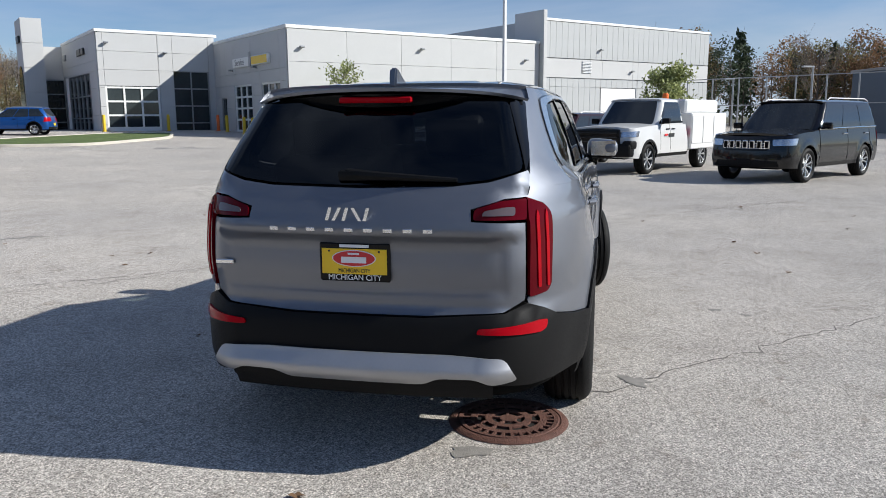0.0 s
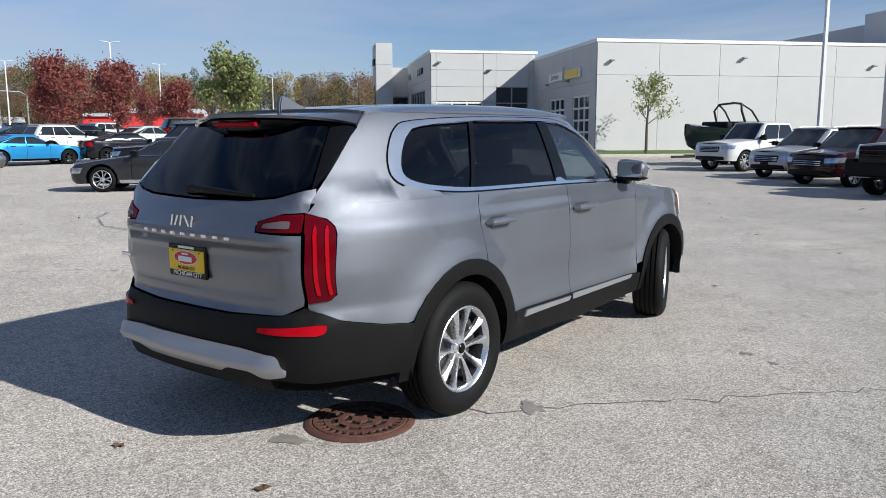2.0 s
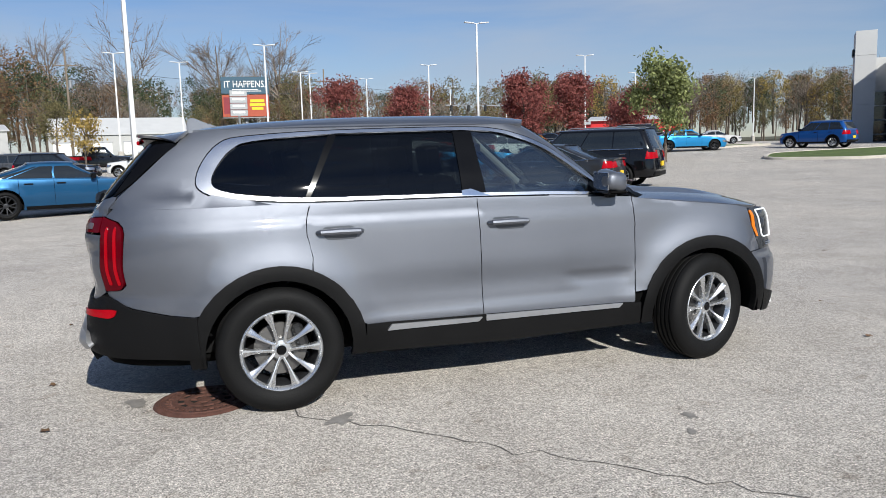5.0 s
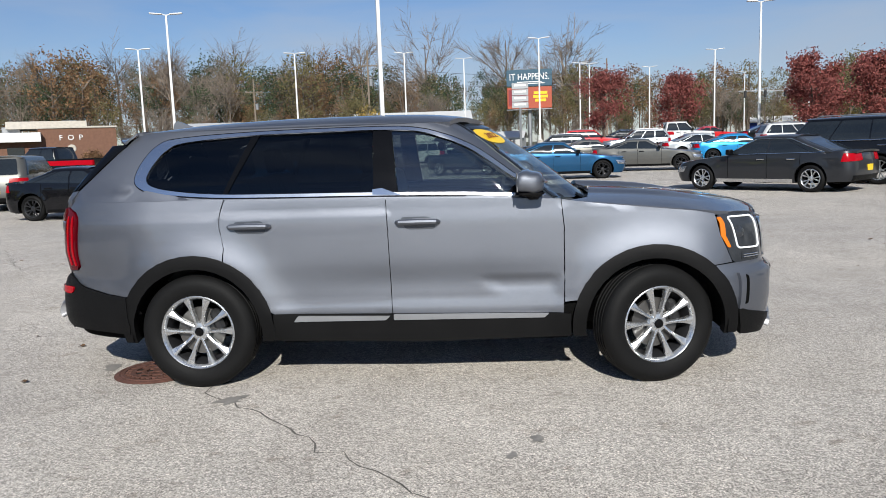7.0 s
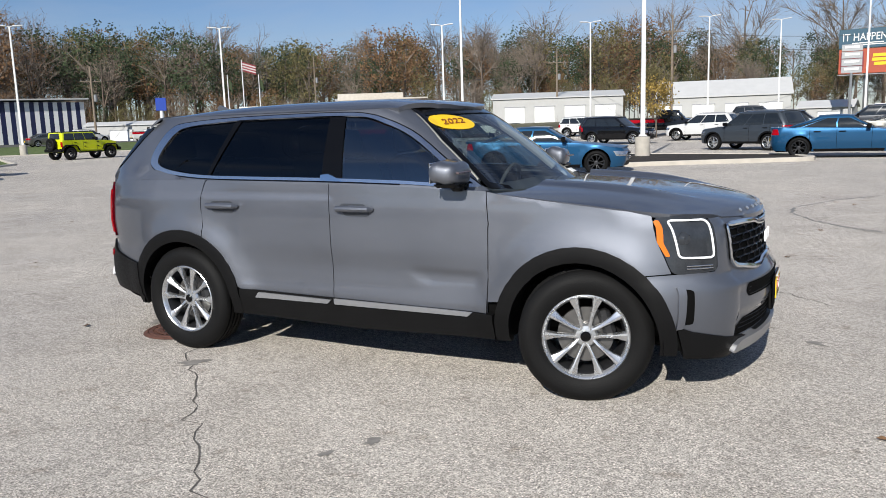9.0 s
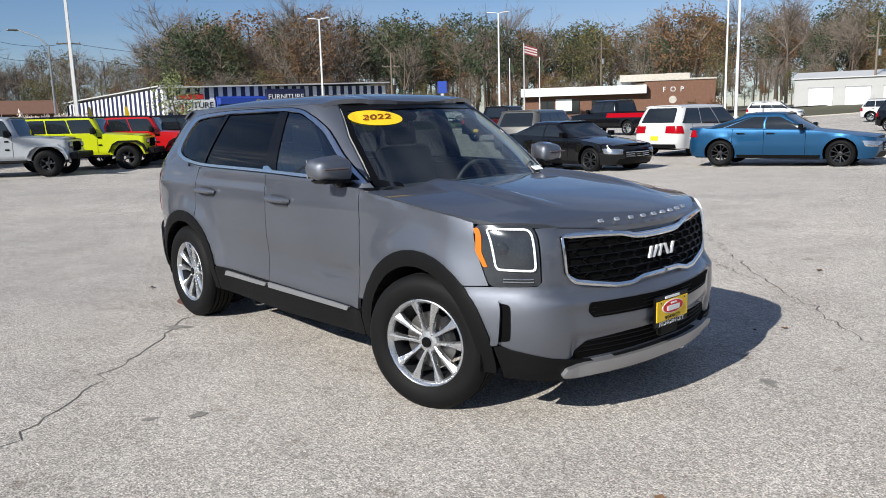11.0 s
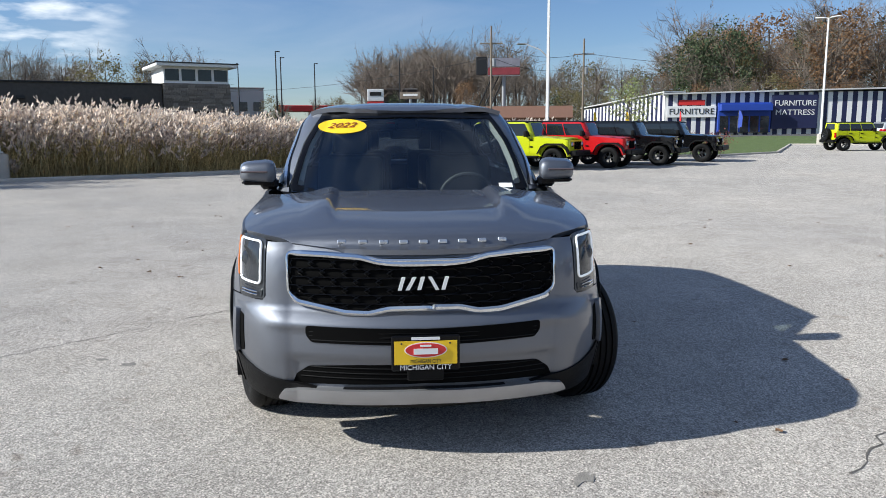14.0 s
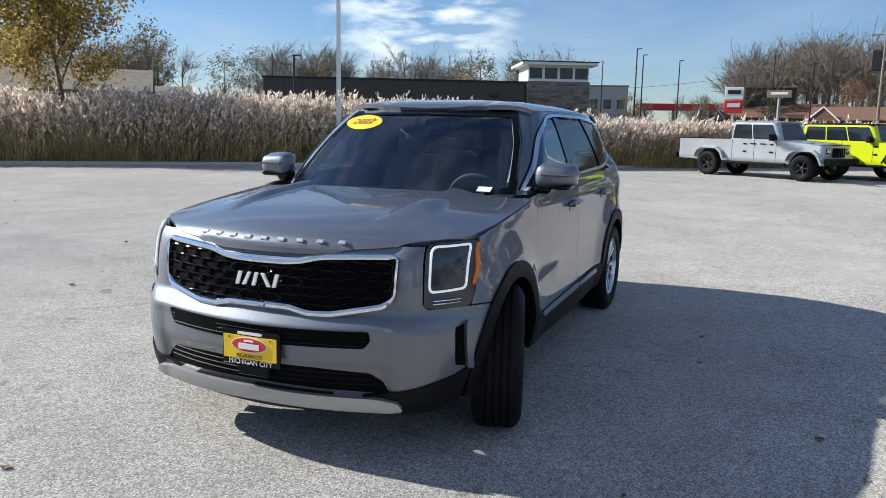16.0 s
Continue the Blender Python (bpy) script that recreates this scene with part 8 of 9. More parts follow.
nb = part("name_block", boxes(((L - 16.6, 0.3, 3.5), (5.8, 0.5, 4.4)), bevel=0.03), M_NAVY, store, "navy block with white lettering")
words("lettering", "FURNITURE", 1.0, M_SIGNWHITE, nb, pose(L - 16.6, 0.57, 4.6, 90, 0, 180), 0.02, fit_w=5.2)
words("lettering", "MATTRESS", 1.0, M_SIGNWHITE, nb, pose(L - 16.6, 0.57, 3.4, 90, 0, 180), 0.02, fit_w=4.9)
for i, (u, c) in enumerate(((L - 0.8, M_REDSIGN), (L - 8.0, M_BLUE), (L + 6, M_SIGNYELLOW), (L + 10, M_SIGNYELLOW))):
    p = store.matrix_basis @ Vector((u, 6.0, 0))
    o = thing("feather_flag", "tall feather banner on a thin pole", "banner", pose(p.x, p.y, gz(p.x, p.y), 0, 0, 40 * i), "feather banners")
    bm = bmesh.new()
    tube(bm, [(0, 0, 0), (0, 0, 2.6), (0.15, 0, 3.1)], 0.02, 5)
    part("pole", bm, M_GREYMETAL, o)
    bm = bmesh.new()
    prism(bm, [(0.03, 0.9), (0.55, 1.0), (0.60, 2.3), (0.35, 3.0), (0.1, 3.05)], -0.008, 0.008, "xz")
    part("cloth", bm, c, o)

# dark store with a stone corner tower
m, L = frame_of((-90.9, -26.0), (-76.7, -55.5))
bank = thing("dark_store", "low dark store with a stone corner tower", "shop building", m)
part("wall", boxes(((L / 2, -6, 3.4), (L, 12, 7.0)), bevel=0.02), M_DARKWALL, bank)
part("coping", boxes(((L / 2, -6, 6.95), (L + 0.3, 12.3, 0.2)), bevel=0.03), M_BLACKMETAL, bank)
for u in (4, 15, 26):
    part("wall_lamp", boxes(((u, 0.2, 5.2), (0.9, 0.45, 0.35)), bevel=0.04), M_BLACKMETAL, bank)
for u in (3.4, 9.5):
    part("display_window", boxes(((u, 0.04, 2.6), (4.6, 0.12, 1.5)), bevel=0.02), M_WINDOWDARK, bank)
    part("window_sign", boxes(((u, 0.14, 3.45), (3.8, 0.06, 0.3))), M_REDSIGN, bank)
tw = part("tower", boxes(((-4.1, -3.6, 3.9), (8.0, 8.0, 6.4))), M_STONE, bank, "stacked stone tower with a glazed top")
random.seed(5)
for r in range(20):
    x = -8.1
    while x < -0.15:
        w = random.uniform(0.5, 1.3)
        w = min(w, -0.1 - x)
        o = part("stone", boxes(((x + w / 2, 0.41 + random.uniform(0, 0.05), 0.85 + r * 0.31), (w - 0.03, 0.12, 0.285)), bevel=0.02), M_STONE, tw)
        x += w
part("tower_top", boxes(((-4.1, -3.6, 8.1), (7.7, 7.7, 2.0))), M_TRIMWHITE, bank)
for i in range(4):
    part("tower_pane", boxes(((-7.0 + i * 1.93, 0.27, 8.1), (1.6, 0.1, 1.35)), bevel=0.02), M_WINDOWMID, bank)
part("tower_roof", boxes(((-4.1, -3.6, 9.25), (9.6, 9.6, 0.42)), bevel=0.06), M_TRIMWHITE, bank)
part("tower_roof_top", boxes(((-4.1, -3.6, 9.5), (9.8, 9.8, 0.12)), bevel=0.03), M_BLACKMETAL, bank)
part("tower_window", boxes(((-3.6, 0.5, 3.0), (4.6, 0.2, 1.6)), bevel=0.03), M_WINDOWDARK, bank)

# brick hall and low white-fascia building
m, L = frame_of((-46.5, 88.45), (-54.0, 84.15))
fop = thing("brick_hall", "flat brown brick hall with a pale low wing", "building", m)
part("wall", boxes(((L / 2, -6, 2.6), (L, 12, 5.0))), M_BRICK, fop)
part("coping", boxes(((L / 2, -6, 5.15), (L + 0.3, 12.3, 0.22)), bevel=0.03), M_KERB, fop)
for i, ch in enumerate("FOP"):
    words("lettering", ch, 0.9, M_SIGNWHITE, fop, pose(L * 0.5 + 1.9 - 1.1 * i, 0.06, 3.9, 90, 0, 180), 0.03)
bm = bmesh.new()
lathe(bm, [(0.0, 0.0), (0.5, 0.0), (0.46, 0.08), (0.0, 0.1)], 20)
part("wall_emblem", bm, M_KERB, fop).matrix_basis = pose(L * 0.5 + 0.8, 0.0, 2.6)
wing = part("wing", boxes(((L + 7.9, -5.0, 2.0), (15.8, 10, 3.4))), M_BRICK, fop, "low wing with a white fascia")
part("fascia", boxes(((L + 7.9, -4.6, 4.05), (16.4, 11.4, 1.1)), bevel=0.03), M_TRIMWHITE, fop)
part("roof_unit", boxes(((L + 3, -5, 5.0), (2.0, 1.6, 0.9)), ((L + 0.5 - 4, -5, 5.7), (1.8, 1.5, 0.9)), bevel=0.05), M_GREYMETAL, fop)
part("roof_step", boxes(((L - 1, -7, 5.6), (9, 8, 0.9)), bevel=0.03), M_KERB, fop)
for i in range(4):
    part("wall_window", boxes(((L + 2.5 + i * 3.4, 0.04, 2.0), (1.8, 0.12, 1.8)), bevel=0.02), M_WINDOWDARK, fop)
for i in range(4):
    part("wall_sign", boxes(((L + 10.5, 0.1, 2.3), (2.2, 0.1, 1.6)), bevel=0.02), M_SIGNWHITE, fop) if i == 0 else None


def shed(a, b, eave, ridge, depth, label, lean):
    m, L = frame_of(a, b)
    o = thing("white_shed", label, "shed", m)
    bm = bmesh.new()
    prism(bm, [(0, 0), (0, eave), (-depth / 2, ridge), (-depth, eave), (-depth, 0)], 0, L, "yz")
    bm2 = bmesh.new()
    part("wall", bm, M_SHEDWHITE, o)
    for s in (0, 1):
        y0, y1 = (0.25, -depth / 2) if s == 0 else (-depth - 0.25, -depth / 2)
        v = [bm2.verts.new((x, y, z)) for x, y, z in ((-0.3, y0, eave - 0.08), (L + 0.3, y0, eave - 0.08), (L + 0.3, y1, ridge + 0.06), (-0.3, y1, ridge + 0.06))]
        w = [bm2.verts.new((p.co.x, p.co.y, p.co.z + 0.12)) for p in v]
        for i in range(4):
            bm2.faces.new((v[i], v[(i + 1) % 4], w[(i + 1) % 4], w[i]))
        bm2.faces.new(w)
        bm2.faces.new(v[::-1])
    bmesh.ops.recalc_face_normals(bm2, faces=bm2.faces)
    part("roof", bm2, M_ROOFWHITE, o)
    for i in range(int(L / 4.5)):
        part("shed_door", boxes(((2.6 + i * 4.5, 0.05, eave * 0.4), (3.0, 0.1, eave * 0.66)), bevel=0.02), M_TRIMWHITE, o)
        # a grey bar draws the shadow line over each door
        part("door_shadow_gap", boxes(((2.6 + i * 4.5, 0.06, eave * 0.4 + eave * 0.35), (3.2, 0.12, 0.12))), M_GREYMETAL, o)
    return o


shed((-3.0, 114.7), (-21.0, 112.6), 4.3, 6.6, 10, "long white metal shed with a low gable roof", 0)
shed((-25.7, 111.5), (-44.2, 105.6), 5.0, 5.8, 10, "white metal shed with roll-up doors", 0)
shed((4.5, 111.0), (-2.0, 112.0), 2.2, 3.0, 5, "small white storage shed by the trees", 0)
shed((-78, 74), (-88, 68), 2.8, 3.1, 3, "long white storage trailer by the verge", 0)


def billboard(a, b, z0, z1, split, upper, lower, label):
    m, L = frame_of(b, a)
    o = thing("billboard", label, "billboard", m)
    part("upper_panel", boxes(((L / 2, 0, (split + z1) / 2), (L, 0.35, z1 - split)), bevel=0.03), upper, o)
    if lower:
        part("lower_panel", boxes(((L / 2, 0, (z0 + split) / 2 - 0.05), (L * 0.98, 0.35, split - z0 - 0.15)), bevel=0.03), lower, o)
    bm = bmesh.new()
    tube(bm, [(L * 0.5, -0.5, -0.5), (L * 0.5, -0.5, z1 - 0.5)], 0.35, 12)
    part("post", bm, M_GREYMETAL, o)
    part("catwalk", boxes(((L / 2, 0.4, z0 - 0.15), (L, 0.7, 0.1))), M_GREYMETAL, o)
    return o, L


bb, L = billboard((2.6, 124.5), (10.0, 124.0), 6.9, 13.2, 10.5, M_TEALSIGN, M_ORANGESIGN, "two-tier billboard, dark teal above and orange below")
words("lettering", "IT HAPPENS.", 1.5, M_SIGNWHITE, bb, pose(L / 2, 0.2, 12.0, 90, 0, 180), 0.02, fit_w=6.4)
for i in range(2):
    part("text_bar", boxes(((L / 2, 0.2, 10.95 + 0.25 * i), (5.0 - i, 0.02, 0.12))), M_SIGNWHITE, bb)
for i, (u, w, z) in enumerate(((1.9, 2.2, 9.4), (1.9, 2.4, 8.8), (1.9, 1.8, 8.2))):
    part("text_bar", boxes(((u, 0.2, z), (w, 0.02, 0.45)), bevel=0.01), M_SIGNYELLOW, bb)
part("picture_panel", boxes(((L - 1.8, 0.2, 8.7), (3.0, 0.03, 2.6))), M_FADED_SHADED_RED, bb)
b2, L = billboard((-123.0, 17.8), (-122.1, 23.0), 10.2, 12.9, 11.5, M_FADED_SHADED_WHITE, M_FADED_SHADED_RED, "old billboard with red and white panels on a leaning frame")
part("dark_end", boxes(((L + 1.0, -0.6, 11.7), (1.8, 1.2, 2.9)), bevel=0.05), M_BLACKMETAL, b2)
bm = bmesh.new()
for k in range(3):
    tube(bm, [(L - 1 - k, -0.6, 10.5), (L + 4 - k, -2.0, 0)], 0.12, 6)
part("brace", bm, M_BLACKMETAL, b2)


def panel_sign(x, y, turn, w, z0, z1, label, rows, post=M_GREYMETAL):
    o = thing("pylon_sign", label, "sign", pose(x, y, gz(x, y), 0, 0, turn))
    bm = bmesh.new()
    tube(bm, [(0, 0, -0.3), (0, 0, z0 + 0.3)], 0.16, 8)
    part("post", bm, post, o)
    hh = (z1 - z0) / len(rows)
    for i, (mt, bar) in enumerate(rows):
        zc = z1 - hh * (i + 0.5)
        r = part("sign_panel", boxes(((0, 0, zc), (w, 0.35, hh - 0.06)), bevel=0.03), mt, o)
        if bar is not None:
            part("text_bar", boxes(((0, -0.19, zc + hh * 0.1), (w * 0.7, 0.02, hh * 0.30)), ((0, 0.19, zc + hh * 0.1), (w * 0.7, 0.02, hh * 0.30))), bar, r)


panel_sign(-69.3, -0.45, 90, 1.55, 2.9, 5.2, "white and red roadside pylon sign", [(M_SIGNWHITE, M_INK), (M_REDSIGN, M_SIGNWHITE)])
panel_sign(4.1, 104.3, 0, 2.3, 5.3, 8.8, "grey slatted pylon sign on a wide post", [(M_GREYMETAL, M_SIGNWHITE)] * 4)
panel_sign(-51.6, 46.8, 45, 0.9, 3.4, 4.6, "small blue service sign on a white post", [(M_BLUE, None)], M_STEELWHITE)
panel_sign(-84.8, 3.5, 80, 2.4, 4.6, 5.4, "weathered roadside motel sign", [(M_WOODPOLE, M_SIGNWHITE)])

# brick motel row with gables, tan houses, red stores, filling station
for a, b, e, r, dp, wm, rm, lab in (((-133.5, 14), (-134, -8), 3.6, 5.8, 9, M_BRICK, M_BRICK, "low brick motel row with a brown roof"), ((-112, 29), (-117, 8), 3.2, 4.9, 9, M_BRICK, M_BRICK, "low brick motel wing behind the cars"),
                                     ((-38, -38), (-30, -47), 3.4, 5.0, 10, M_KERB, M_WOODPOLE, "tan house with a brown shingle roof"), ((-47, -42), (-40, -50), 3.0, 4.2, 9, M_KERB, M_WOODPOLE, "second tan house behind the reeds"),
                                     ((60.5, 86.5), (51, 92.5), 4.4, 4.9, 12, M_REDSIGN, M_ROOFWHITE, "red and white store beyond the maples"), ((78, 110), (62, 121), 4.6, 5.0, 12, M_REDSIGN, M_ROOFWHITE, "red-fronted store across the road"), ((58, 133), (46, 138), 3.6, 4.4, 8, M_BLUE, M_SIGNWHITE, "blue and white filling station")):
    m, L = frame_of(a, b)
    o = thing("low_building", lab, "building", m)
    bm = bmesh.new()
    prism(bm, [(0, -0.5), (0, e), (-dp / 2, r - 0.1), (-dp, e), (-dp, -0.5)], 0, L, "yz")
    part("wall", bm, wm, o)
    for s in (0, 1):
        bm = bmesh.new()
        y0 = 0.5 if s == 0 else -dp - 0.5
        v = [(-0.4, y0, e - 0.15), (L + 0.4, y0, e - 0.15), (L + 0.4, -dp / 2, r), (-0.4, -dp / 2, r)]
        lo = [bm.verts.new(p) for p in v]
        hi = [bm.verts.new((p[0], p[1], p[2] + 0.14)) for p in v]
        for i in range(4):
            bm.faces.new((lo[i], lo[(i + 1) % 4], hi[(i + 1) % 4], hi[i]))
        bm.faces.new(hi)
        bm.faces.new(lo[::-1])
        bmesh.ops.recalc_face_normals(bm, faces=bm.faces)
        part("roof", bm, rm, o)
    for i in range(int(L / 3)):
        part("window", boxes(((1.5 + 3 * i, 0.03, e * 0.45), (1.2, 0.1, 1.2)), bevel=0.02), M_WINDOWDARK if i % 3 else M_SIGNWHITE, o)
    if wm is M_BRICK:
        bm = bmesh.new()
        prism(bm, [(L - 4.0, e - 0.3), (L - 2.0, r - 0.1), (L - 0.0, e - 0.3)], 0.3, 0.6, "xz")
        part("gable", bm, M_BRICK, o)
        bm = bmesh.new()
        tube(bm, [(L - 4.2, 0.65, e - 0.3), (L - 2.0, 0.65, r), (L + 0.2, 0.65, e - 0.3)], 0.12, 6)
        part("gable_trim", bm, M_TRIMWHITE, o)
o = thing("fuel_canopy", "red fuel canopy on white posts", "canopy", pose(-134, -12, 0.7, 0, 0, 10))
part("roof", boxes(((0, 0, 4.4), (8, 12, 1.0)), bevel=0.05), M_REDSIGN, o)
for a in (-3, 3):
    for b in (-5, 0, 5):
        part("post", boxes(((a, b, 2), (0.5, 0.5, 4))), M_TRIMWHITE, o)
for x, y, w, d, h, m in ((-150, -28, 14, 10, 8.5, M_GREYWALL), (-142, 2, 9, 8, 8, M_DARKWALL), (62, -34, 30, 16, 5.6, M_NAVY)):
    o = thing("far_block", "plain flat-roofed block in the distance", "building", pose(x, y, gz(x, y), 0, 0, 12), "far blocks")
    part("wall", boxes(((0, 0, h / 2), (w, d, h)), bevel=0.03), m if m is not M_NAVY else mat("slate blue wall", (0.10, 0.125, 0.16), 0.6), o)
    part("roof", boxes(((0, 0, h), (w + 0.3, d + 0.3, 0.25)), bevel=0.04), M_ROOFGREY, o)
    for i in range(4):
        part("window", boxes(((w / 2 + 0.02, -d / 2 + d * (i + 0.5) / 4, h * 0.6), (0.08, d / 7, h * 0.2))), M_WINDOWDARK, o)

# flags
for i, (x, y, h) in enumerate(((-59.6, 67.2, 9.3), (-58.2, 68.4, 7.6), (-61.0, 66.2, 7.6))):
    o = thing("flagpole", "thin white flagpole with a striped flag" if i < 1 else "thin white flagpole with a dark flag", "flagpole", pose(x, y, gz(x, y)), "flagpoles")
    bm = bmesh.new()
    tube(bm, [(0, 0, -0.3), (0, 0, h)], [0.08, 0.05], 8)
    part("pole", bm, M_STEELWHITE, o)
    for k in range(7):
        bm = bmesh.new()
        pts = [(t * (1.6 if i < 1 else 0.5), 0.12 * math.sin(3.2 * t + i), h - 0.2 - 0.15 * k - (0.5 if i < 1 else 0.8) * t) for t in np.linspace(0, 1, 7)]
        a = [bm.verts.new((x_, y_ - 0.006, z_)) for x_, y_, z_ in pts]
        b = [bm.verts.new((x_, y_ + 0.006, z_ - 0.165)) for x_, y_, z_ in pts]
        for q in range(6):
            bm.faces.new((a[q], a[q + 1], b[q + 1], b[q]))
        part("flag_stripe", bm, (M_FADED_SHADED_RED if k % 2 == 0 else M_SHEDWHITE) if i < 1 else M_LEAF_DARK, o).matrix_basis = pose(0, 0, 0, 0, 0, 30)
# chain-link fence behind the hall
fa, fb2 = Vector((61, -7.0, 0)), Vector((52.5, -19.5, 0))
fence = thing("chain_fence", "tall grey chain-link fence with steel posts", "fence")
for i in range(8):
    p = fa.lerp(fb2, i / 7)
    bm = bmesh.new()
    tube(bm, [(p.x, p.y, 0), (p.x, p.y, 4.5)], 0.06, 8)
    part("post", bm, M_GREYMETAL, fence)
for z in (2.4, 4.45):
    bm = bmesh.new()
    tube(bm, [(fa.x, fa.y, z), (fb2.x, fb2.y, z)], 0.035, 6)
    part("rail", bm, M_GREYMETAL, fence)

# boat on its trailer
o = thing("wake_boat", "dark covered wake boat with a black tower arch", "boat", heading(32.7, 8.0, -0.88, 0.47) @ Matrix.Diagonal((0.87, 0.87, 0.87, 1)))
bm = bmesh.new()
rings_ = []
for x, w, k, t in ((-2.9, 1.05, 0.75, 1.75), (-1.5, 1.15, 0.62, 1.80), (0.5, 1.15, 0.62, 1.92), (2.0, 0.85, 0.78, 2.02), (2.9, 0.35, 1.15, 2.08), (3.15, 0.05, 1.6, 2.1)):
    rings_.append([bm.verts.new(p) for p in ((x, -w, t), (x, -w * 0.95, t - 0.45), (x, -w * 0.45, k), (x, 0, k - 0.12), (x, w * 0.45, k), (x, w * 0.95, t - 0.45), (x, w, t), (x, 0, t + 0.12))])
for a, b in zip(rings_, rings_[1:]):
    for k in range(8):
        bm.faces.new((a[k], a[(k + 1) % 8], b[(k + 1) % 8], b[k]))
bm.faces.new(rings_[0])
bmesh.ops.recalc_face_normals(bm, faces=bm.faces)
part("hull", bm, mat("dark green hull", (0.012, 0.022, 0.018), 0.2, coat=0.5), o)
bm = bmesh.new()
for s in (-1, 1):
    tube(bm, [(-0.2, s * 1.05, 1.8), (0.25, s * 0.98, 2.9), (0.1, s * 0.8, 3.25), (-0.2, 0, 3.32)], 0.06, 8)
    tube(bm, [(-1.4, s * 1.05, 1.8), (-0.5, s * 0.95, 2.9), (0.1, s * 0.8, 3.25)], 0.05, 8)
part("tower", bm, M_BLACKMETAL, o)
part("cover", boxes(((-0.6, 0, 2.1), (3.6, 1.9, 0.45)), bevel=0.15, seg=3), M_BLACKPLASTIC, o)
part("trailer", boxes(((-0.4, 0, 0.52), (5.8, 1.5, 0.14)), ((3.2, 0, 0.5), (1.6, 0.12, 0.12)), bevel=0.02), M_BLACKMETAL, o)
for s in (-1, 1):
    for x in (-1.4, -0.6):
        put_wheel(o, x, s * 0.95, 0.33, s, 0, *wheel_set(0.36, "dark"), detailed=False)
o = thing("traffic_signals", "row of black traffic signals on a span arm", "traffic light", pose(46, 118, gz(46, 118)))
bm = bmesh.new()
tube(bm, [(6, 0, 0), (6, 0, 6.5), (5, 0, 7), (-8, 0, 7.2)], [0.16, 0.12, 0.1, 0.07], 8)
part("mast_arm", bm, M_GREYMETAL, o)
for x in (-7, -4, -1):
    part("signal", boxes(((x, 0, 6.7), (0.4, 0.3, 1.1)), bevel=0.05), M_BLACKMETAL, o)


# ---- drain cover, cracks, leaves and stains on the lot ----
DX, DY = -1.90, -0.575
dr = thing("drain_cover", "round rusty cast-iron storm drain cover set in the asphalt", "drain cover", pose(DX, DY, 0, 0, 0, 12) @ Matrix.Diagonal((0.79, 0.79, 1, 1)))
R_ = 0.335
# no hole is cut: a near-black disc gives the pit its shade
bm = bmesh.new()
lathe(bm, [(0.0, 0.004), (R_ - 0.03, 0.004), (R_ - 0.03, 0.0045)], 48, "z")
part("pit", bm, M_PIT, dr, smooth=0)
bm = bmesh.new()
lathe(bm, [(R_ - 0.045, 0.005), (R_ - 0.045, 0.016), (R_ - 0.018, 0.017), (R_ - 0.014, 0.012), (R_ - 0.004, 0.012), (R_, 0.015), (R_ + 0.028, 0.012), (R_ + 0.045, 0.003)], 56, "z")
part("ring", bm, M_RUST, dr)
for k, (r0, r1) in enumerate(((0.0, 0.055), (0.105, 0.150), (0.20, 0.243))):
    bm = bmesh.new()
    lathe(bm, [(r0, 0.006), (r0, 0.016), (r1, 0.016), (r1, 0.006)], 40, "z")
    part("grate_ring", bm, M_RUST, dr)
for k in range(30):
    a = math.tau * k / 30
    inner = 0.05 if k % 6 == 0 else 0.145 if k % 3 == 0 else 0.238
    bm = bmesh.new()
    box(bm, ((inner + 0.297) / 2, 0, 0.010), (0.297 - inner, 0.020, 0.011), 0.002, 1)
    part("grate_bar", bm, M_RUST, dr).matrix_basis = pose(0, 0, 0, 0, 0, math.degrees(a))


def crack(pts, w, label="thin dark crack across the asphalt", seed=1, material=None, rough=0.05):
    rnd = random.Random(seed)
    P_ = [Vector((x, y, 0)) for x, y in pts]
    line = []
    for a, b in zip(P_, P_[1:]):
        k = max(2, int((b - a).length / 0.09))
        s = Vector((-(b - a).y, (b - a).x, 0)).normalized()
        line += [a.lerp(b, j / k) + s * rnd.gauss(0, rough * 0.5) for j in range(k)]
    line.append(P_[-1])
    bm = bmesh.new()
    prev = None
    for i, p in enumerate(line):
        d = (line[min(i + 1, len(line) - 1)] - line[max(i - 1, 0)]).normalized()
        s = Vector((-d.y, d.x, 0))
        ww = w * rnd.uniform(0.25, 1.3)
        r = (bm.verts.new(p + s * ww / 2 + Vector((0, 0, gz(p.x, p.y) + 0.0025))), bm.verts.new(p - s * ww / 2 + Vector((0, 0, gz(p.x, p.y) + 0.0025))))
        if prev:
            bm.faces.new((prev[0], prev[1], r[1], r[0]))
        prev = r
    bmesh.ops.recalc_face_normals(bm, faces=bm.faces)
    for f in bm.faces:
        if f.normal.z < 0:
            f.normal_flip()
    tagged(part("asphalt_crack", bm, material or M_CRACK, smooth=0), label, "crack", kind="structure")


crack([(-1.44, -0.96), (-1.31, -1.16), (-0.9, -1.43), (-0.54, -1.84), (0.03, -2.41), (0.72, -3.11)], 0.009, seed=2)
crack([(-4.96, 10.19), (-1.71, 6.68), (-0.2, 5.05), (1.02, 3.58), (1.69, 2.87), (2.22, 2.35), (2.66, 1.88)], 0.013, seed=4)
crack([(6.11, -1.06), (7.12, -2.11), (8.66, -3.55), (10.78, -6.26)], 0.016, seed=5)
crack([(-6.07, 4.41), (-6.92, 5.48), (-7.9, 6.84)], 0.013, seed=7)
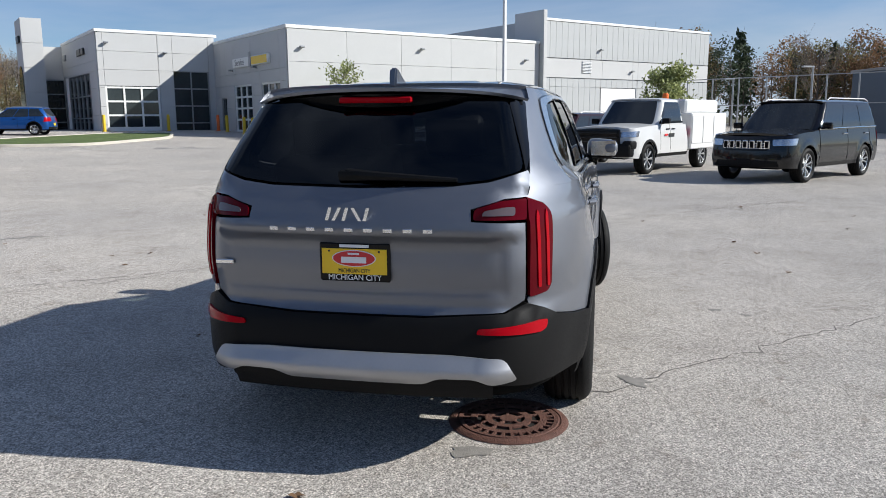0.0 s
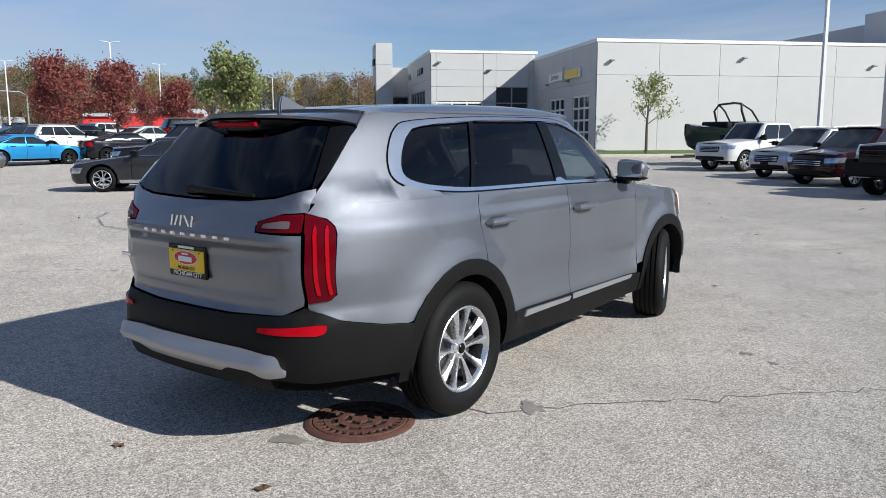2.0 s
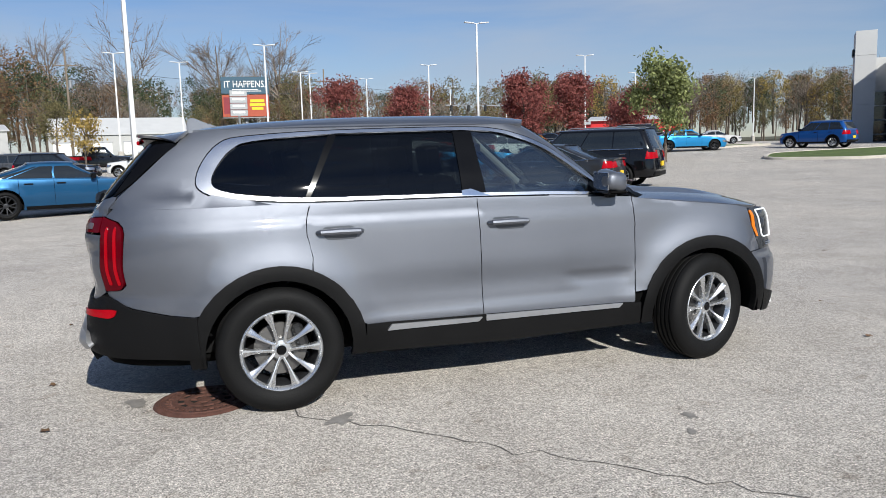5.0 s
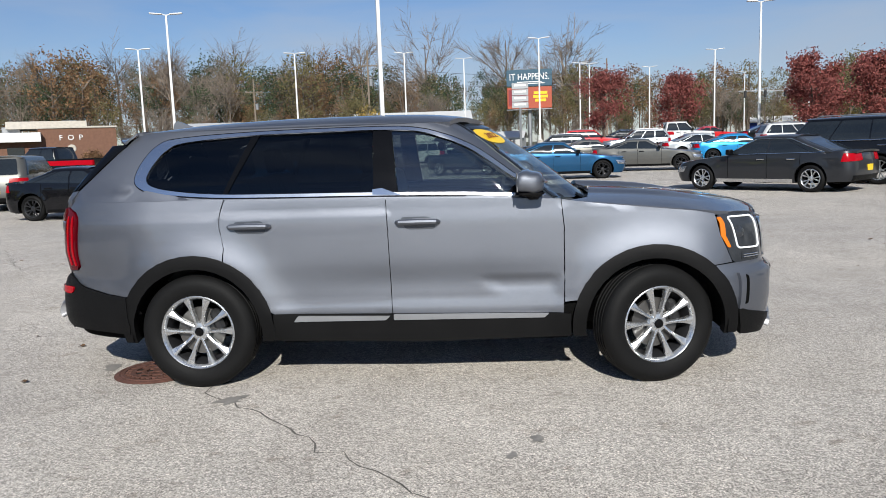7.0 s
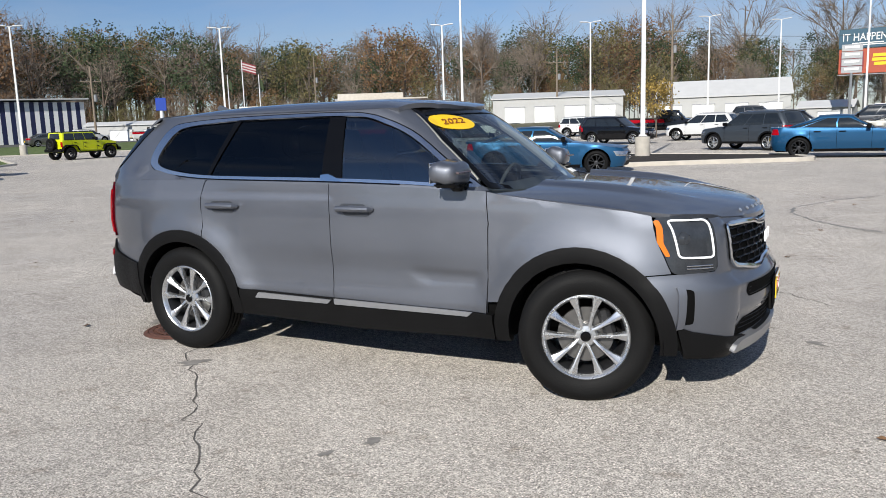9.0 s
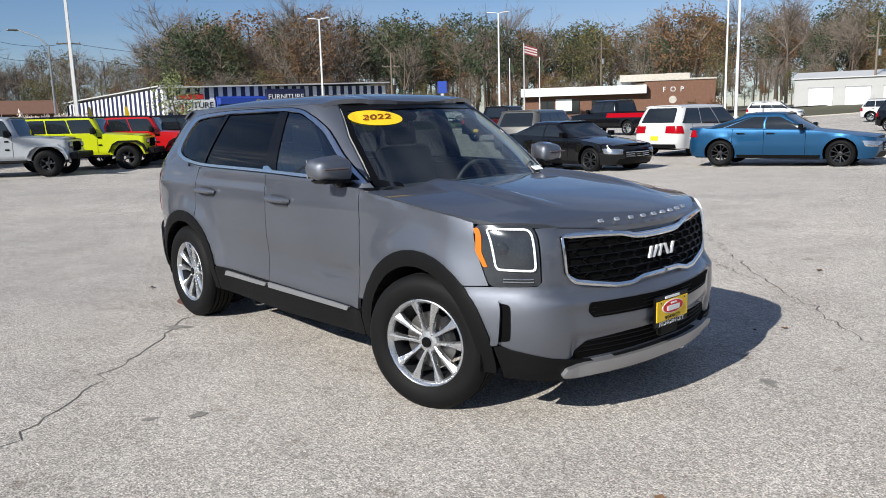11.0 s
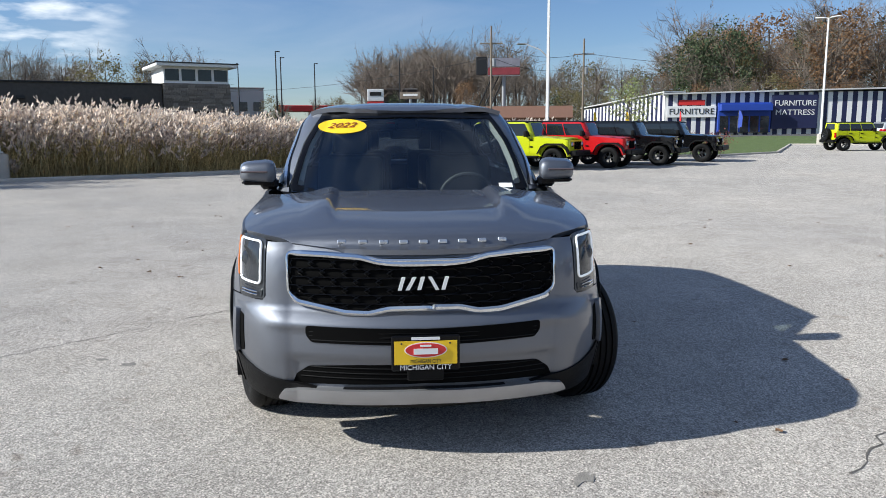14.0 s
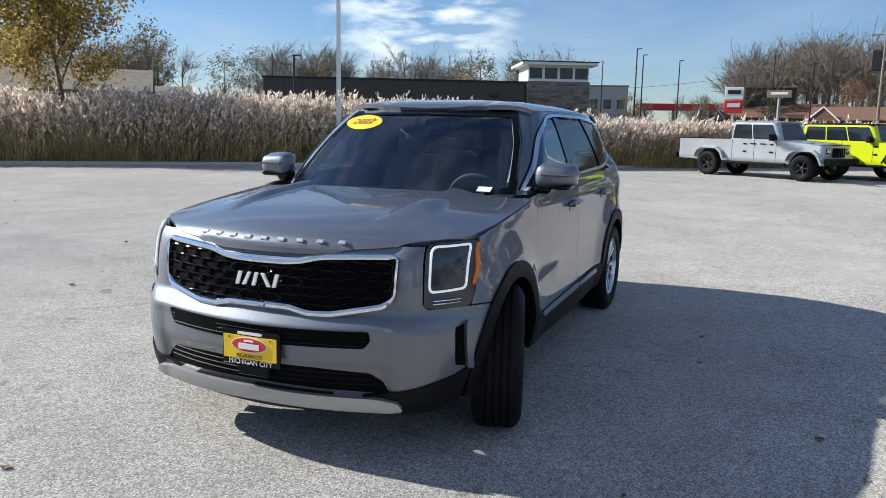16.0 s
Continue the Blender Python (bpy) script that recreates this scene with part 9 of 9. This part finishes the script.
crack([(-9.56, 10.37), (-11.34, 12.54), (-11.72, 13.32)], 0.013, seed=8)
crack([(-9.91, 3.23), (-10.9, 4.56), (-12.77, 6.74)], 0.009, seed=11)
crack([(6.45, -0.99), (7.51, -1.88), (9.25, -4.39)], 0.018, seed=12)
crack([(0.15, 4.23), (0.51, 3.82), (1.42, 3.02)], 0.009, seed=15)
crack([(2.87, 6.65), (3.5, 5.88), (4.8, 5.03)], 0.011, seed=16)
crack([(-18.91, -4.79), (-18.29, -1.93), (-18.72, 1.56)], 0.023, seed=17)


crack([(3.47, 11.34), (2.73, 10.41), (2.10, 9.10), (2.09, 8.28), (2.44, 7.35), (2.86, 6.70), (3.25, 6.35)], 0.06, "faint dark tyre scuff curving over asphalt", 31, M_SCUFF, 0.02)


def flat_blob(name, x, y, r, material, label, category, seed, hgt=0.003, n=14, stretch=1.0):
    rnd = random.Random(seed)
    bm = bmesh.new()
    a0 = rnd.uniform(0, 6)
    rim = []
    for k in range(n):
        a = k * math.tau / n
        rr = r * rnd.uniform(0.3, 0.85)
        p = Vector((rr * math.cos(a) * stretch, rr * math.sin(a), 0))
        p.rotate(Euler((0, 0, a0)))
        rim.append(bm.verts.new((x + p.x, y + p.y, gz(x, y) + hgt)))
    bm.faces.new(rim)
    return tagged(part(name, bm, material, smooth=0), label, category, kind="structure")


STAINS = ((-2.30, -0.45, 0.10), (-1.17, -1.22, 0.11), (2.60, 0.68, 0.07), (0.66, -1.88, 0.06), (0.54, -2.08, 0.05), (0.0, -3.3, 0.09))
for i, (x, y, r) in enumerate(STAINS):
    flat_blob("asphalt_stain", x, y, r, M_STAIN, "dark stain on the worn asphalt", "stain", i, stretch=1.6)
rnd = random.Random(11)
leaf_me = []
for k in range(4):
    bm = bmesh.new()
    n = 9
    v = [bm.verts.new((math.cos(i * math.tau / n) * (1 if i % 2 else 0.55), math.sin(i * math.tau / n) * (0.8 if i % 2 else 0.5), rnd.uniform(0.1, 0.5))) for i in range(n)]
    c = bm.verts.new((0, 0, 0.12))
    for i in range(n):
        bm.faces.new((c, v[i], v[(i + 1) % n]))
    leaf_me.append(mesh_of("fallen_leaf", bm, M_DEADLEAF))
for i in range(150):
    a, d = rnd.uniform(0, math.tau), 2.0 + 9.5 * rnd.random() ** 0.7
    x, y = d * math.cos(a) * 1.1, d * math.sin(a) - 0.6
    if abs(x) < 2.6 and abs(y) < 1.05:
        continue
    s = rnd.uniform(0.018, 0.045)
    o = new("fallen_leaf", leaf_me[i % 4])
    o.matrix_basis = pose(x, y, 0.002, 0, 0, rnd.uniform(0, 360)) @ Matrix.Diagonal((s, s, s, 1))
    tagged(o, "small dry brown leaf lying on asphalt", "leaf", "fallen leaves")


# ---- trees ----
def limb(bm, a, d, length, r, depth, rnd, tips, spread=0.6, n=5):
    pts, rs = [a], [r]
    p, dd = a.copy(), d.copy()
    for i in range(3):
        dd = (dd + Vector((rnd.gauss(0, 0.13), rnd.gauss(0, 0.13), rnd.gauss(0.04, 0.08)))).normalized()
        p = p + dd * length / 3
        pts.append(p.copy())
        rs.append(r * (1 - 0.22 * (i + 1)))
    tube(bm, pts, rs, n if depth > 1 else 4, cap=False)
    if depth <= 0:
        tips.append((p.copy(), length))
        return
    for i in range(3 if depth > 1 else 4):
        t = rnd.choice((1, 2, 3))
        s = Vector((rnd.gauss(0, 1), rnd.gauss(0, 1), rnd.gauss(0.25, 0.5))).normalized()
        limb(bm, pts[t], (dd + s * spread).normalized(), length * rnd.uniform(0.55, 0.8), rs[t] * 0.6, depth - 1, rnd, tips, spread, n)
    tips.append((p.copy(), length))


def leaf_cloud(centres, per, size, spread, seed):
    """Small folded leaves round the given points, as one mesh."""
    rng = np.random.default_rng(seed)
    c = np.repeat(np.array([tuple(p) for p in centres]), per, 0)
    n = len(c)
    c = c + rng.normal(0, 1, (n, 3)) * spread
    u = rng.normal(0, 1, (n, 3))
    u /= np.linalg.norm(u, axis=1)[:, None]
    w = np.cross(u, rng.normal(0, 1, (n, 3)))
    w /= np.linalg.norm(w, axis=1)[:, None]
    s = (size * rng.uniform(0.6, 1.3, n))[:, None]
    V = np.stack([c - u * s, c + w * s * 0.55, c + u * s, c - w * s * 0.55], 1).reshape(-1, 3)
    F = np.arange(4 * n).reshape(-1, 4)
    return V, F


def mesh_np(name, V, F, material):
    me = bpy.data.meshes.new(name)
    me.from_pydata(V.tolist(), [], F.tolist())
    me.materials.append(material)
    me.update()
    return me


def tree(x, y, h, label, leaf, seed, trunk_h=0.28, per=26, size=0.13, spread=0.34, depth=3, width=0.6, group="lot trees", trunk_r=None, z0=None):
    rnd = random.Random(seed)
    o = thing("tree", label, "tree", pose(x, y, gz(x, y) if z0 is None else z0, 0, 0, seed * 47 % 360), group)
    bm = bmesh.new()
    tr = trunk_r or h * 0.016
    top = Vector((rnd.gauss(0, 0.03) * h, rnd.gauss(0, 0.03) * h, h * 0.72))
    pts = [Vector((0, 0, -0.3)), Vector((0, 0, h * trunk_h)), Vector((top.x * 0.5, top.y * 0.5, h * 0.5)), top]
    tube(bm, pts, [tr * 1.3, tr, tr * 0.65, tr * 0.3], 8)
    tips = []
    for i in range(9):
        t = trunk_h + (0.72 - trunk_h) * i / 8
        a = i * 2.4 + rnd.uniform(-0.4, 0.4)
        up = 0.75 + 0.5 * i / 8
        k = width * (1.0 - 0.55 * abs(t - 0.42) / 0.4)
        limb(bm, Vector((top.x * t, top.y * t, h * t)), Vector((math.cos(a), math.sin(a), up)).normalized(), h * 0.30 * max(0.35, k / 0.6), tr * 0.45, depth - 1, rnd, tips)
    part("trunk", bm, M_BARK, o)
    if leaf is not None:
        V, F = leaf_cloud([p for p, _ in tips], per, size, spread, seed)
        part("crown", mesh_np("crown", V, F, leaf), None, o)
    return o


for x, y, h, s, per in ((9.0, 55.9, 6.4, 3, 20), (15.3, 58.5, 5.8, 4, 26), (22.3, 49.7, 6.1, 5, 30), (26.3, 49.7, 5.8, 6, 30), (33.5, 52.5, 4.8, 7, 26), (29.8, 66, 5.2, 8, 24), (48, 80, 5.6, 9, 20)):
    tree(x, y, h, "young maple with thin crimson autumn leaves", M_LEAF_RED, s, 0.20, int(per * 1.7), 0.105, 0.30, 3, 0.50)
tree(22.9, 31.9, 5.5, "young tree with dense pale green leaves", M_LEAF_GREEN, 21, 0.22, 40, 0.115, 0.27, 3, 0.56)
tree(39.7, 15.0, 5.0, "slender young tree with sparse golden-green leaves", M_LEAF_GREEN, 22, 0.36, 10, 0.08, 0.18, 3, 0.42)
tree(47.0, -4.6, 5.0, "small dense green tree by the grey hall", M_LEAF_GREEN, 23, 0.14, 36, 0.12, 0.26, 3, 0.45)
tree(-15.9, -21.3, 6.0, "young tree with thinning golden autumn leaves", M_LEAF_TAWNY, 24, 0.27, 105, 0.075, 0.30, 3, 0.74, trunk_r=0.095)
tree(-33.5, 12.8, 3.9, "young sparse tree on the verge", M_LEAF_GREEN, 25, 0.25, 8, 0.07, 0.2, 3, 0.55)
tree(-9.2, 53.8, 4.2, "small sparse tree beside the light pole", M_LEAF_GOLD, 26, 0.25, 10, 0.10, 0.25, 3, 0.55)
tree(-15.4, 82.9, 6.0, "small olive tree by the white shed", M_LEAF_OLIVE, 27, 0.25, 16, 0.12, 0.3, 3, 0.5)
for i, (x, y) in enumerate(((-32.8, 17.0), (-35.4, 16.4), (-37, 14), (-30.5, 10.2))):
    o = thing("shrub", "low reddish brown shrub on the verge", "shrub", pose(x, y, 0), "verge shrubs")
    rnd = random.Random(60 + i)
    bm = bmesh.new()
    tips = []
    for k in range(14):
        a = rnd.uniform(0, 6.28)
        limb(bm, Vector((0.2 * math.cos(a), 0.2 * math.sin(a), -0.05)), Vector((math.cos(a) * 0.6, math.sin(a) * 0.6, 1)).normalized(), 0.75, 0.012, 1, rnd, tips)
    part("stems", bm, M_BARK, o)
    V, F = leaf_cloud([p for p, _ in tips], 12, 0.05, 0.14, i)
    part("foliage", mesh_np("foliage", V, F, M_LEAF_RED if i < 2 else M_LEAF_OLIVE), None, o)
# brown tufted shrubs behind the brick hall
for i, (x, y) in enumerate(((-47.5, 84.6), (-46, 87.8))):
    o = thing("shrub", "rust brown clipped shrub before the brick hall", "shrub", pose(x, y, gz(x, y)), "hall shrubs")
    rng = np.random.default_rng(i)
    c = rng.normal(0, 0.55, (60, 3))
    c[:, 2] = np.abs(c[:, 2]) + 0.5
    V, F = leaf_cloud(c, 20, 0.12, 0.22, i)
    part("foliage", mesh_np("foliage", V, F, M_LEAF_RUST), None, o)


# ---- woods on the rising ground ----
def woods(name, label, spots, material_of, seed):
    """Many trees as one object for each kind of leaf, bare twigs and trunks."""
    rng = np.random.default_rng(seed)
    parts_ = {}

    def add(mt, V, F):
        a = parts_.setdefault(mt.name, [mt, [], [], 0])
        a[1].append(V)
        a[2].append(F + a[3])
        a[3] += len(V)
    for x, y, h, kind in spots:
        z = gz(x, y) + (smooth01(120, 230, math.hypot(x, y)) * 5 if h > 10 else 0)
        base = np.array([x, y, z])
        # trunk: a tapered four-sided bar
        r = h * 0.012
        lean = rng.normal(0, 0.03, 2) * h
        c0, c1 = base + [0, 0, -0.5], base + [lean[0], lean[1], h * 0.8]
        q = np.array([[-1, -1, 0], [1, -1, 0], [1, 1, 0], [-1, 1, 0]])
        V = np.concatenate([c0 + q * r, c1 + q * r * 0.25])
        F = np.array([[0, 1, 5, 4], [1, 2, 6, 5], [2, 3, 7, 6], [3, 0, 4, 7]])
        add(M_BARK, V, F)
        nb = 13 if kind == "bare" else 14
        # limbs and twigs as thin blades
        t = rng.uniform(0.30, 0.85, nb) if kind == "bare" else rng.uniform(0.22, 0.8, nb)
        az = rng.uniform(0, math.tau, nb)
        st = c0 + (c1 - c0) * t[:, None]
        ln = h * rng.uniform(0.16, 0.36, nb) * (1.15 - t * 0.6)
        if kind == "bare":
            ln = h * rng.uniform(0.24, 0.42, nb) * (1.25 - t * 0.75)
        dr_ = np.stack([np.cos(az), np.sin(az), rng.uniform(0.8, 2.0, nb) if kind == "bare" else rng.uniform(0.5, 1.5, nb)], 1)
        dr_ /= np.linalg.norm(dr_, axis=1)[:, None]
        en = st + dr_ * ln[:, None]
        segs = [(st, en, (0.075 if kind == "bare" else 0.09) * h / 14)]
        if kind == "bare":
            for lev, (k, sp, wd) in enumerate(((6, 0.050, 0.040), (6, 0.030, 0.024), (2, 0.022, 0.015))):
                p0, p1, _ = segs[-1]
                tt = rng.uniform(0.25, 1.0, (len(p0), k))
                s0 = (p0[:, None] + (p1 - p0)[:, None] * tt[..., None]).reshape(-1, 3)
                dd = np.repeat((p1 - p0), k, 0) * rng.uniform(0.30, 0.55, (len(p0) * k, 1)) + rng.normal(0, sp * h, (len(p0) * k, 3))
                dd[:, 2] = np.abs(dd[:, 2])
                segs.append((s0, s0 + dd, wd * h / 14))
        for p0, p1, w in segs:
            d = p1 - p0
            sd = np.cross(d, rng.normal(0, 1, d.shape))
            sd /= np.linalg.norm(sd, axis=1)[:, None] + 1e-9
            V = np.stack([p0 - sd * w, p0 + sd * w, p1 + sd * w * 0.35, p1 - sd * w * 0.35], 1).reshape(-1, 3)
            add(M_TWIG, V, np.arange(len(V)).reshape(-1, 4))
        if kind != "bare":
            if kind == "pine":
                lev = rng.uniform(0.12, 1.0, 150)
                aa = rng.uniform(0, math.tau, 150)
                rr = h * 0.20 * (1.04 - lev) * rng.uniform(0.3, 1, 150)
                cc = base + np.stack([rr * np.cos(aa), rr * np.sin(aa), lev * h], 1)
                V, F = leaf_cloud(cc, 4, 0.42 * h / 14, 0.25, int(rng.integers(1e6)))
                add(M_LEAF_DARK, V, F)
            else:
                mt = material_of(kind)
                m_ = 120
                g = rng.normal(0, 1, (m_, 3))
                g /= np.linalg.norm(g, axis=1)[:, None]
                g *= rng.uniform(0.35, 1, (m_, 1)) ** 0.5
                cc = base + [lean[0] * 0.6, lean[1] * 0.6, h * 0.62] + g * [h * 0.24, h * 0.24, h * 0.36]
                V, F = leaf_cloud(cc, 13, 0.19 * h / 14, h * 0.028, int(rng.integers(1e6)))
                add(mt, V, F)
    for nm, (mt, V, F, _) in parts_.items():
        ob = part(name + "_" + ("twigs" if mt is M_TWIG else "trunks" if mt is M_BARK else "foliage"), mesh_np(name, np.concatenate(V), np.concatenate(F), mt), None)
        tagged(ob, label, "woods", kind="stuff")


def leaf_of(kind):
    return {"rust": M_LEAF_RUST, "olive": M_LEAF_OLIVE, "dark": M_LEAF_DARK, "gold": M_LEAF_GOLD}[kind]


rng = np.random.default_rng(3)
spots = []
for i in range(430):
    a = radians(rng.uniform(66, 181))
    d = rng.uniform(140, 215)
    x, y = d * math.cos(a), d * math.sin(a)
    deg = math.degrees(a)
    h = (17.0 if deg > 100 else 14) * rng.uniform(0.75, 1.15) * (1.12 if 135 < deg < 157 else 0.72 if 159 < deg < 169 else 1.0) * np.interp(deg, [66, 84], [0.5, 1.0])
    kind = rng.choice(["bare", "rust", "olive", "rust", "bare", "bare", "dark", "olive", "dark", "dark", "rust", "bare"] if deg < 160 else ["bare", "bare", "bare", "bare", "olive"] if deg < 166 else ["bare"])
    spots.append((x, y, h, kind))
for i in range(150):
    a = radians(rng.uniform(70, 174))
    d = rng.uniform(126, 142)
    spots.append((d * math.cos(a), d * math.sin(a), rng.uniform(5, 10), rng.choice(["olive", "bare", "bare", "rust"])))
for i in range(26):
    a = radians(rng.uniform(112, 140))
    spots.append((rng.uniform(150, 200) * math.cos(a), rng.uniform(150, 200) * math.sin(a), rng.uniform(13, 17), "dark"))
for i in range(20):
    a = radians(rng.uniform(84, 174))
    a += radians(9) if a > radians(158) else 0
    d = rng.uniform(148, 185)
    spots.append((d * math.cos(a), d * math.sin(a), rng.uniform(20, 25), "bare"))
for i in range(170):
    a = radians(rng.uniform(66, 182))
    d = rng.uniform(132, 200)
    spots.append((d * math.cos(a), d * math.sin(a), rng.uniform(5, 8.5), rng.choice(["rust", "olive", "bare", "dark"])))
for i in range(55):
    a = radians(rng.uniform(62, 114))
    d = rng.uniform(142, 200)
    spots.append((d * math.cos(a), d * math.sin(a), rng.uniform(11, 15), rng.choice(["rust", "rust", "olive", "dark"])))
woods("hill_woods", "mixed autumn woods of bare and rust-leaved trees on the hill", spots, leaf_of, 7)
spots = []
for i in range(70):
    a = radians(rng.uniform(-30, -3))
    d = rng.uniform(82, 108)
    spots.append((d * math.cos(a), d * math.sin(a) + 1, rng.uniform(7.5, 11), rng.choice(["rust", "dark", "olive", "bare", "pine", "rust"])))
for i in range(320):
    a = radians(rng.uniform(34, 68))
    d = rng.uniform(140, 220)
    spots.append((d * math.cos(a), d * math.sin(a), rng.uniform(7, 13), rng.choice(["rust", "olive", "bare", "bare", "rust", "dark", "gold"])))
for i in range(110):
    a = radians(rng.uniform(181, 232))
    d = rng.uniform(112, 150)
    spots.append((d * math.cos(a), d * math.sin(a), rng.uniform(9.5, 15) if math.degrees(a) > 193 else rng.uniform(4, 7), rng.choice(["bare", "bare", "bare", "bare", "olive"])))
for i in range(24):
    a = radians(rng.uniform(169, 182))
    d = rng.uniform(135, 160)
    spots.append((d * math.cos(a), d * math.sin(a), rng.uniform(11, 17), "bare"))
woods("far_trees", "far line of bare and autumn-leaved trees", spots, leaf_of, 8)


# ---- reeds ----
rng = np.random.default_rng(9)
edge = np.array(LOT[0:8], float)
edge[0] = (-4, -36)
seg = np.hypot(*np.diff(edge, axis=0).T)
cum = np.concatenate([[0], np.cumsum(seg)])
N = 25000
s = rng.uniform(0, cum[-1], N)
px_, py_ = np.interp(s, cum, edge[:, 0]), np.interp(s, cum, edge[:, 1])
k = np.clip(np.searchsorted(cum, s) - 1, 0, len(seg) - 1)
tx, ty = (np.diff(edge, axis=0)[k] / seg[k][:, None]).T
depth = 0.75 + rng.random(N) ** 1.6 * 13
bx_, by_ = px_ - np.abs(ty) * depth, py_ - np.abs(tx) * depth * np.sign(-tx) * -1
hgt = rng.normal(1.98, 0.22, N) * np.where(rng.random(N) < 0.35, rng.uniform(0.55, 1.0, N), 1.0) * np.clip(0.58 + depth * 0.20, 0, 1.04)
hgt = hgt * np.interp(by_, [-16, -9, -3], [0.96, 0.90, 0.70])
# clearings at the foot of the light pole and of the young tree, open to the lot
for pol in ((-19.2, -11.9), (-15.9, -21.3)):
    pol, lot_c = np.array(pol), np.array([5.4, 1.0])
    ax_ = (lot_c - pol) / np.linalg.norm(lot_c - pol)
    rel = np.stack([bx_, by_], 1) - pol
    along, across = rel @ ax_, np.abs(rel[:, 0] * ax_[1] - rel[:, 1] * ax_[0])
    hgt = np.where((along > -0.3) & (along < 2.2) & (across < 0.45), hgt * 0.3, hgt)
base = np.stack([bx_, by_, np.zeros(N) - 0.05], 1)
lean = rng.normal(0, 0.13, (N, 2)) + [0.05, 0.08]
top_ = base + np.stack([lean[:, 0] * hgt, lean[:, 1] * hgt, hgt], 1)
side_a = rng.uniform(0, math.tau, N)
sd = np.stack([np.cos(side_a), np.sin(side_a), np.zeros(N)], 1)
V = np.stack([base - sd * 0.008, base + sd * 0.008, top_ + sd * 0.004, top_ - sd * 0.004], 1).reshape(-1, 3)
F = np.arange(4 * N).reshape(-1, 4)
VV, FF = [V], [F]
off = len(V)
for b in range(4):
    t = rng.uniform(0.12, 0.8, N)[:, None]
    p = base + (top_ - base) * t
    aa = rng.uniform(0, math.tau, N)
    d = np.stack([np.cos(aa), np.sin(aa), rng.uniform(0.4, 1.8, N)], 1) * rng.uniform(0.18, 0.42, N)[:, None]
    w = np.stack([-np.sin(aa), np.cos(aa), np.zeros(N)], 1) * 0.013
    v = np.stack([p - w, p + w, p + d], 1).reshape(-1, 3)
    VV.append(v)
    tri = np.arange(3 * N).reshape(-1, 3) + off
    FF.append(np.concatenate([tri, tri[:, 2:]], 1))
    off += len(v)
allF = [tuple(f) for f in FF[0].tolist()] + [tuple(f[:3]) for blk in FF[1:] for f in blk.tolist()]
me = bpy.data.meshes.new("reed_stems")
me.from_pydata(np.concatenate(VV).tolist(), [], allF)
me.materials.append(M_REED_STEM)
tagged(new("reed_stems", me), "dense bed of tall dry tan reeds beyond the kerb", "reeds", kind="stuff")
VV = []
for b in range(8):
    L_ = rng.uniform(0.08, 0.17, N)[:, None]
    dirv = (top_ - base) / np.linalg.norm(top_ - base, axis=1)[:, None] + np.stack([lean[:, 0] * 1.6, lean[:, 1] * 1.6, np.zeros(N)], 1)
    p0 = top_ + dirv * rng.uniform(-0.14, 0.16, N)[:, None] + rng.normal(0, 0.018, dirv.shape)
    dirv = dirv + rng.normal(0, 0.35, dirv.shape)
    p1 = p0 + dirv * L_
    aa = side_a + b * math.pi / 4
    w = np.stack([np.cos(aa), np.sin(aa), np.zeros(N)], 1) * rng.uniform(0.028, 0.052, N)[:, None]
    mid = p0 + (p1 - p0) * 0.5
    VV.append(np.stack([p0, mid + w, p1, mid - w], 1).reshape(-1, 3))
V = np.concatenate(VV)
F = np.arange(len(V)).reshape(-1, 4)
tagged(new("reed_plumes", mesh_np("reed_plumes", V, F, M_REED_PLUME)), "fluffy pale brown plumes of the reed bed", "reeds", kind="stuff")
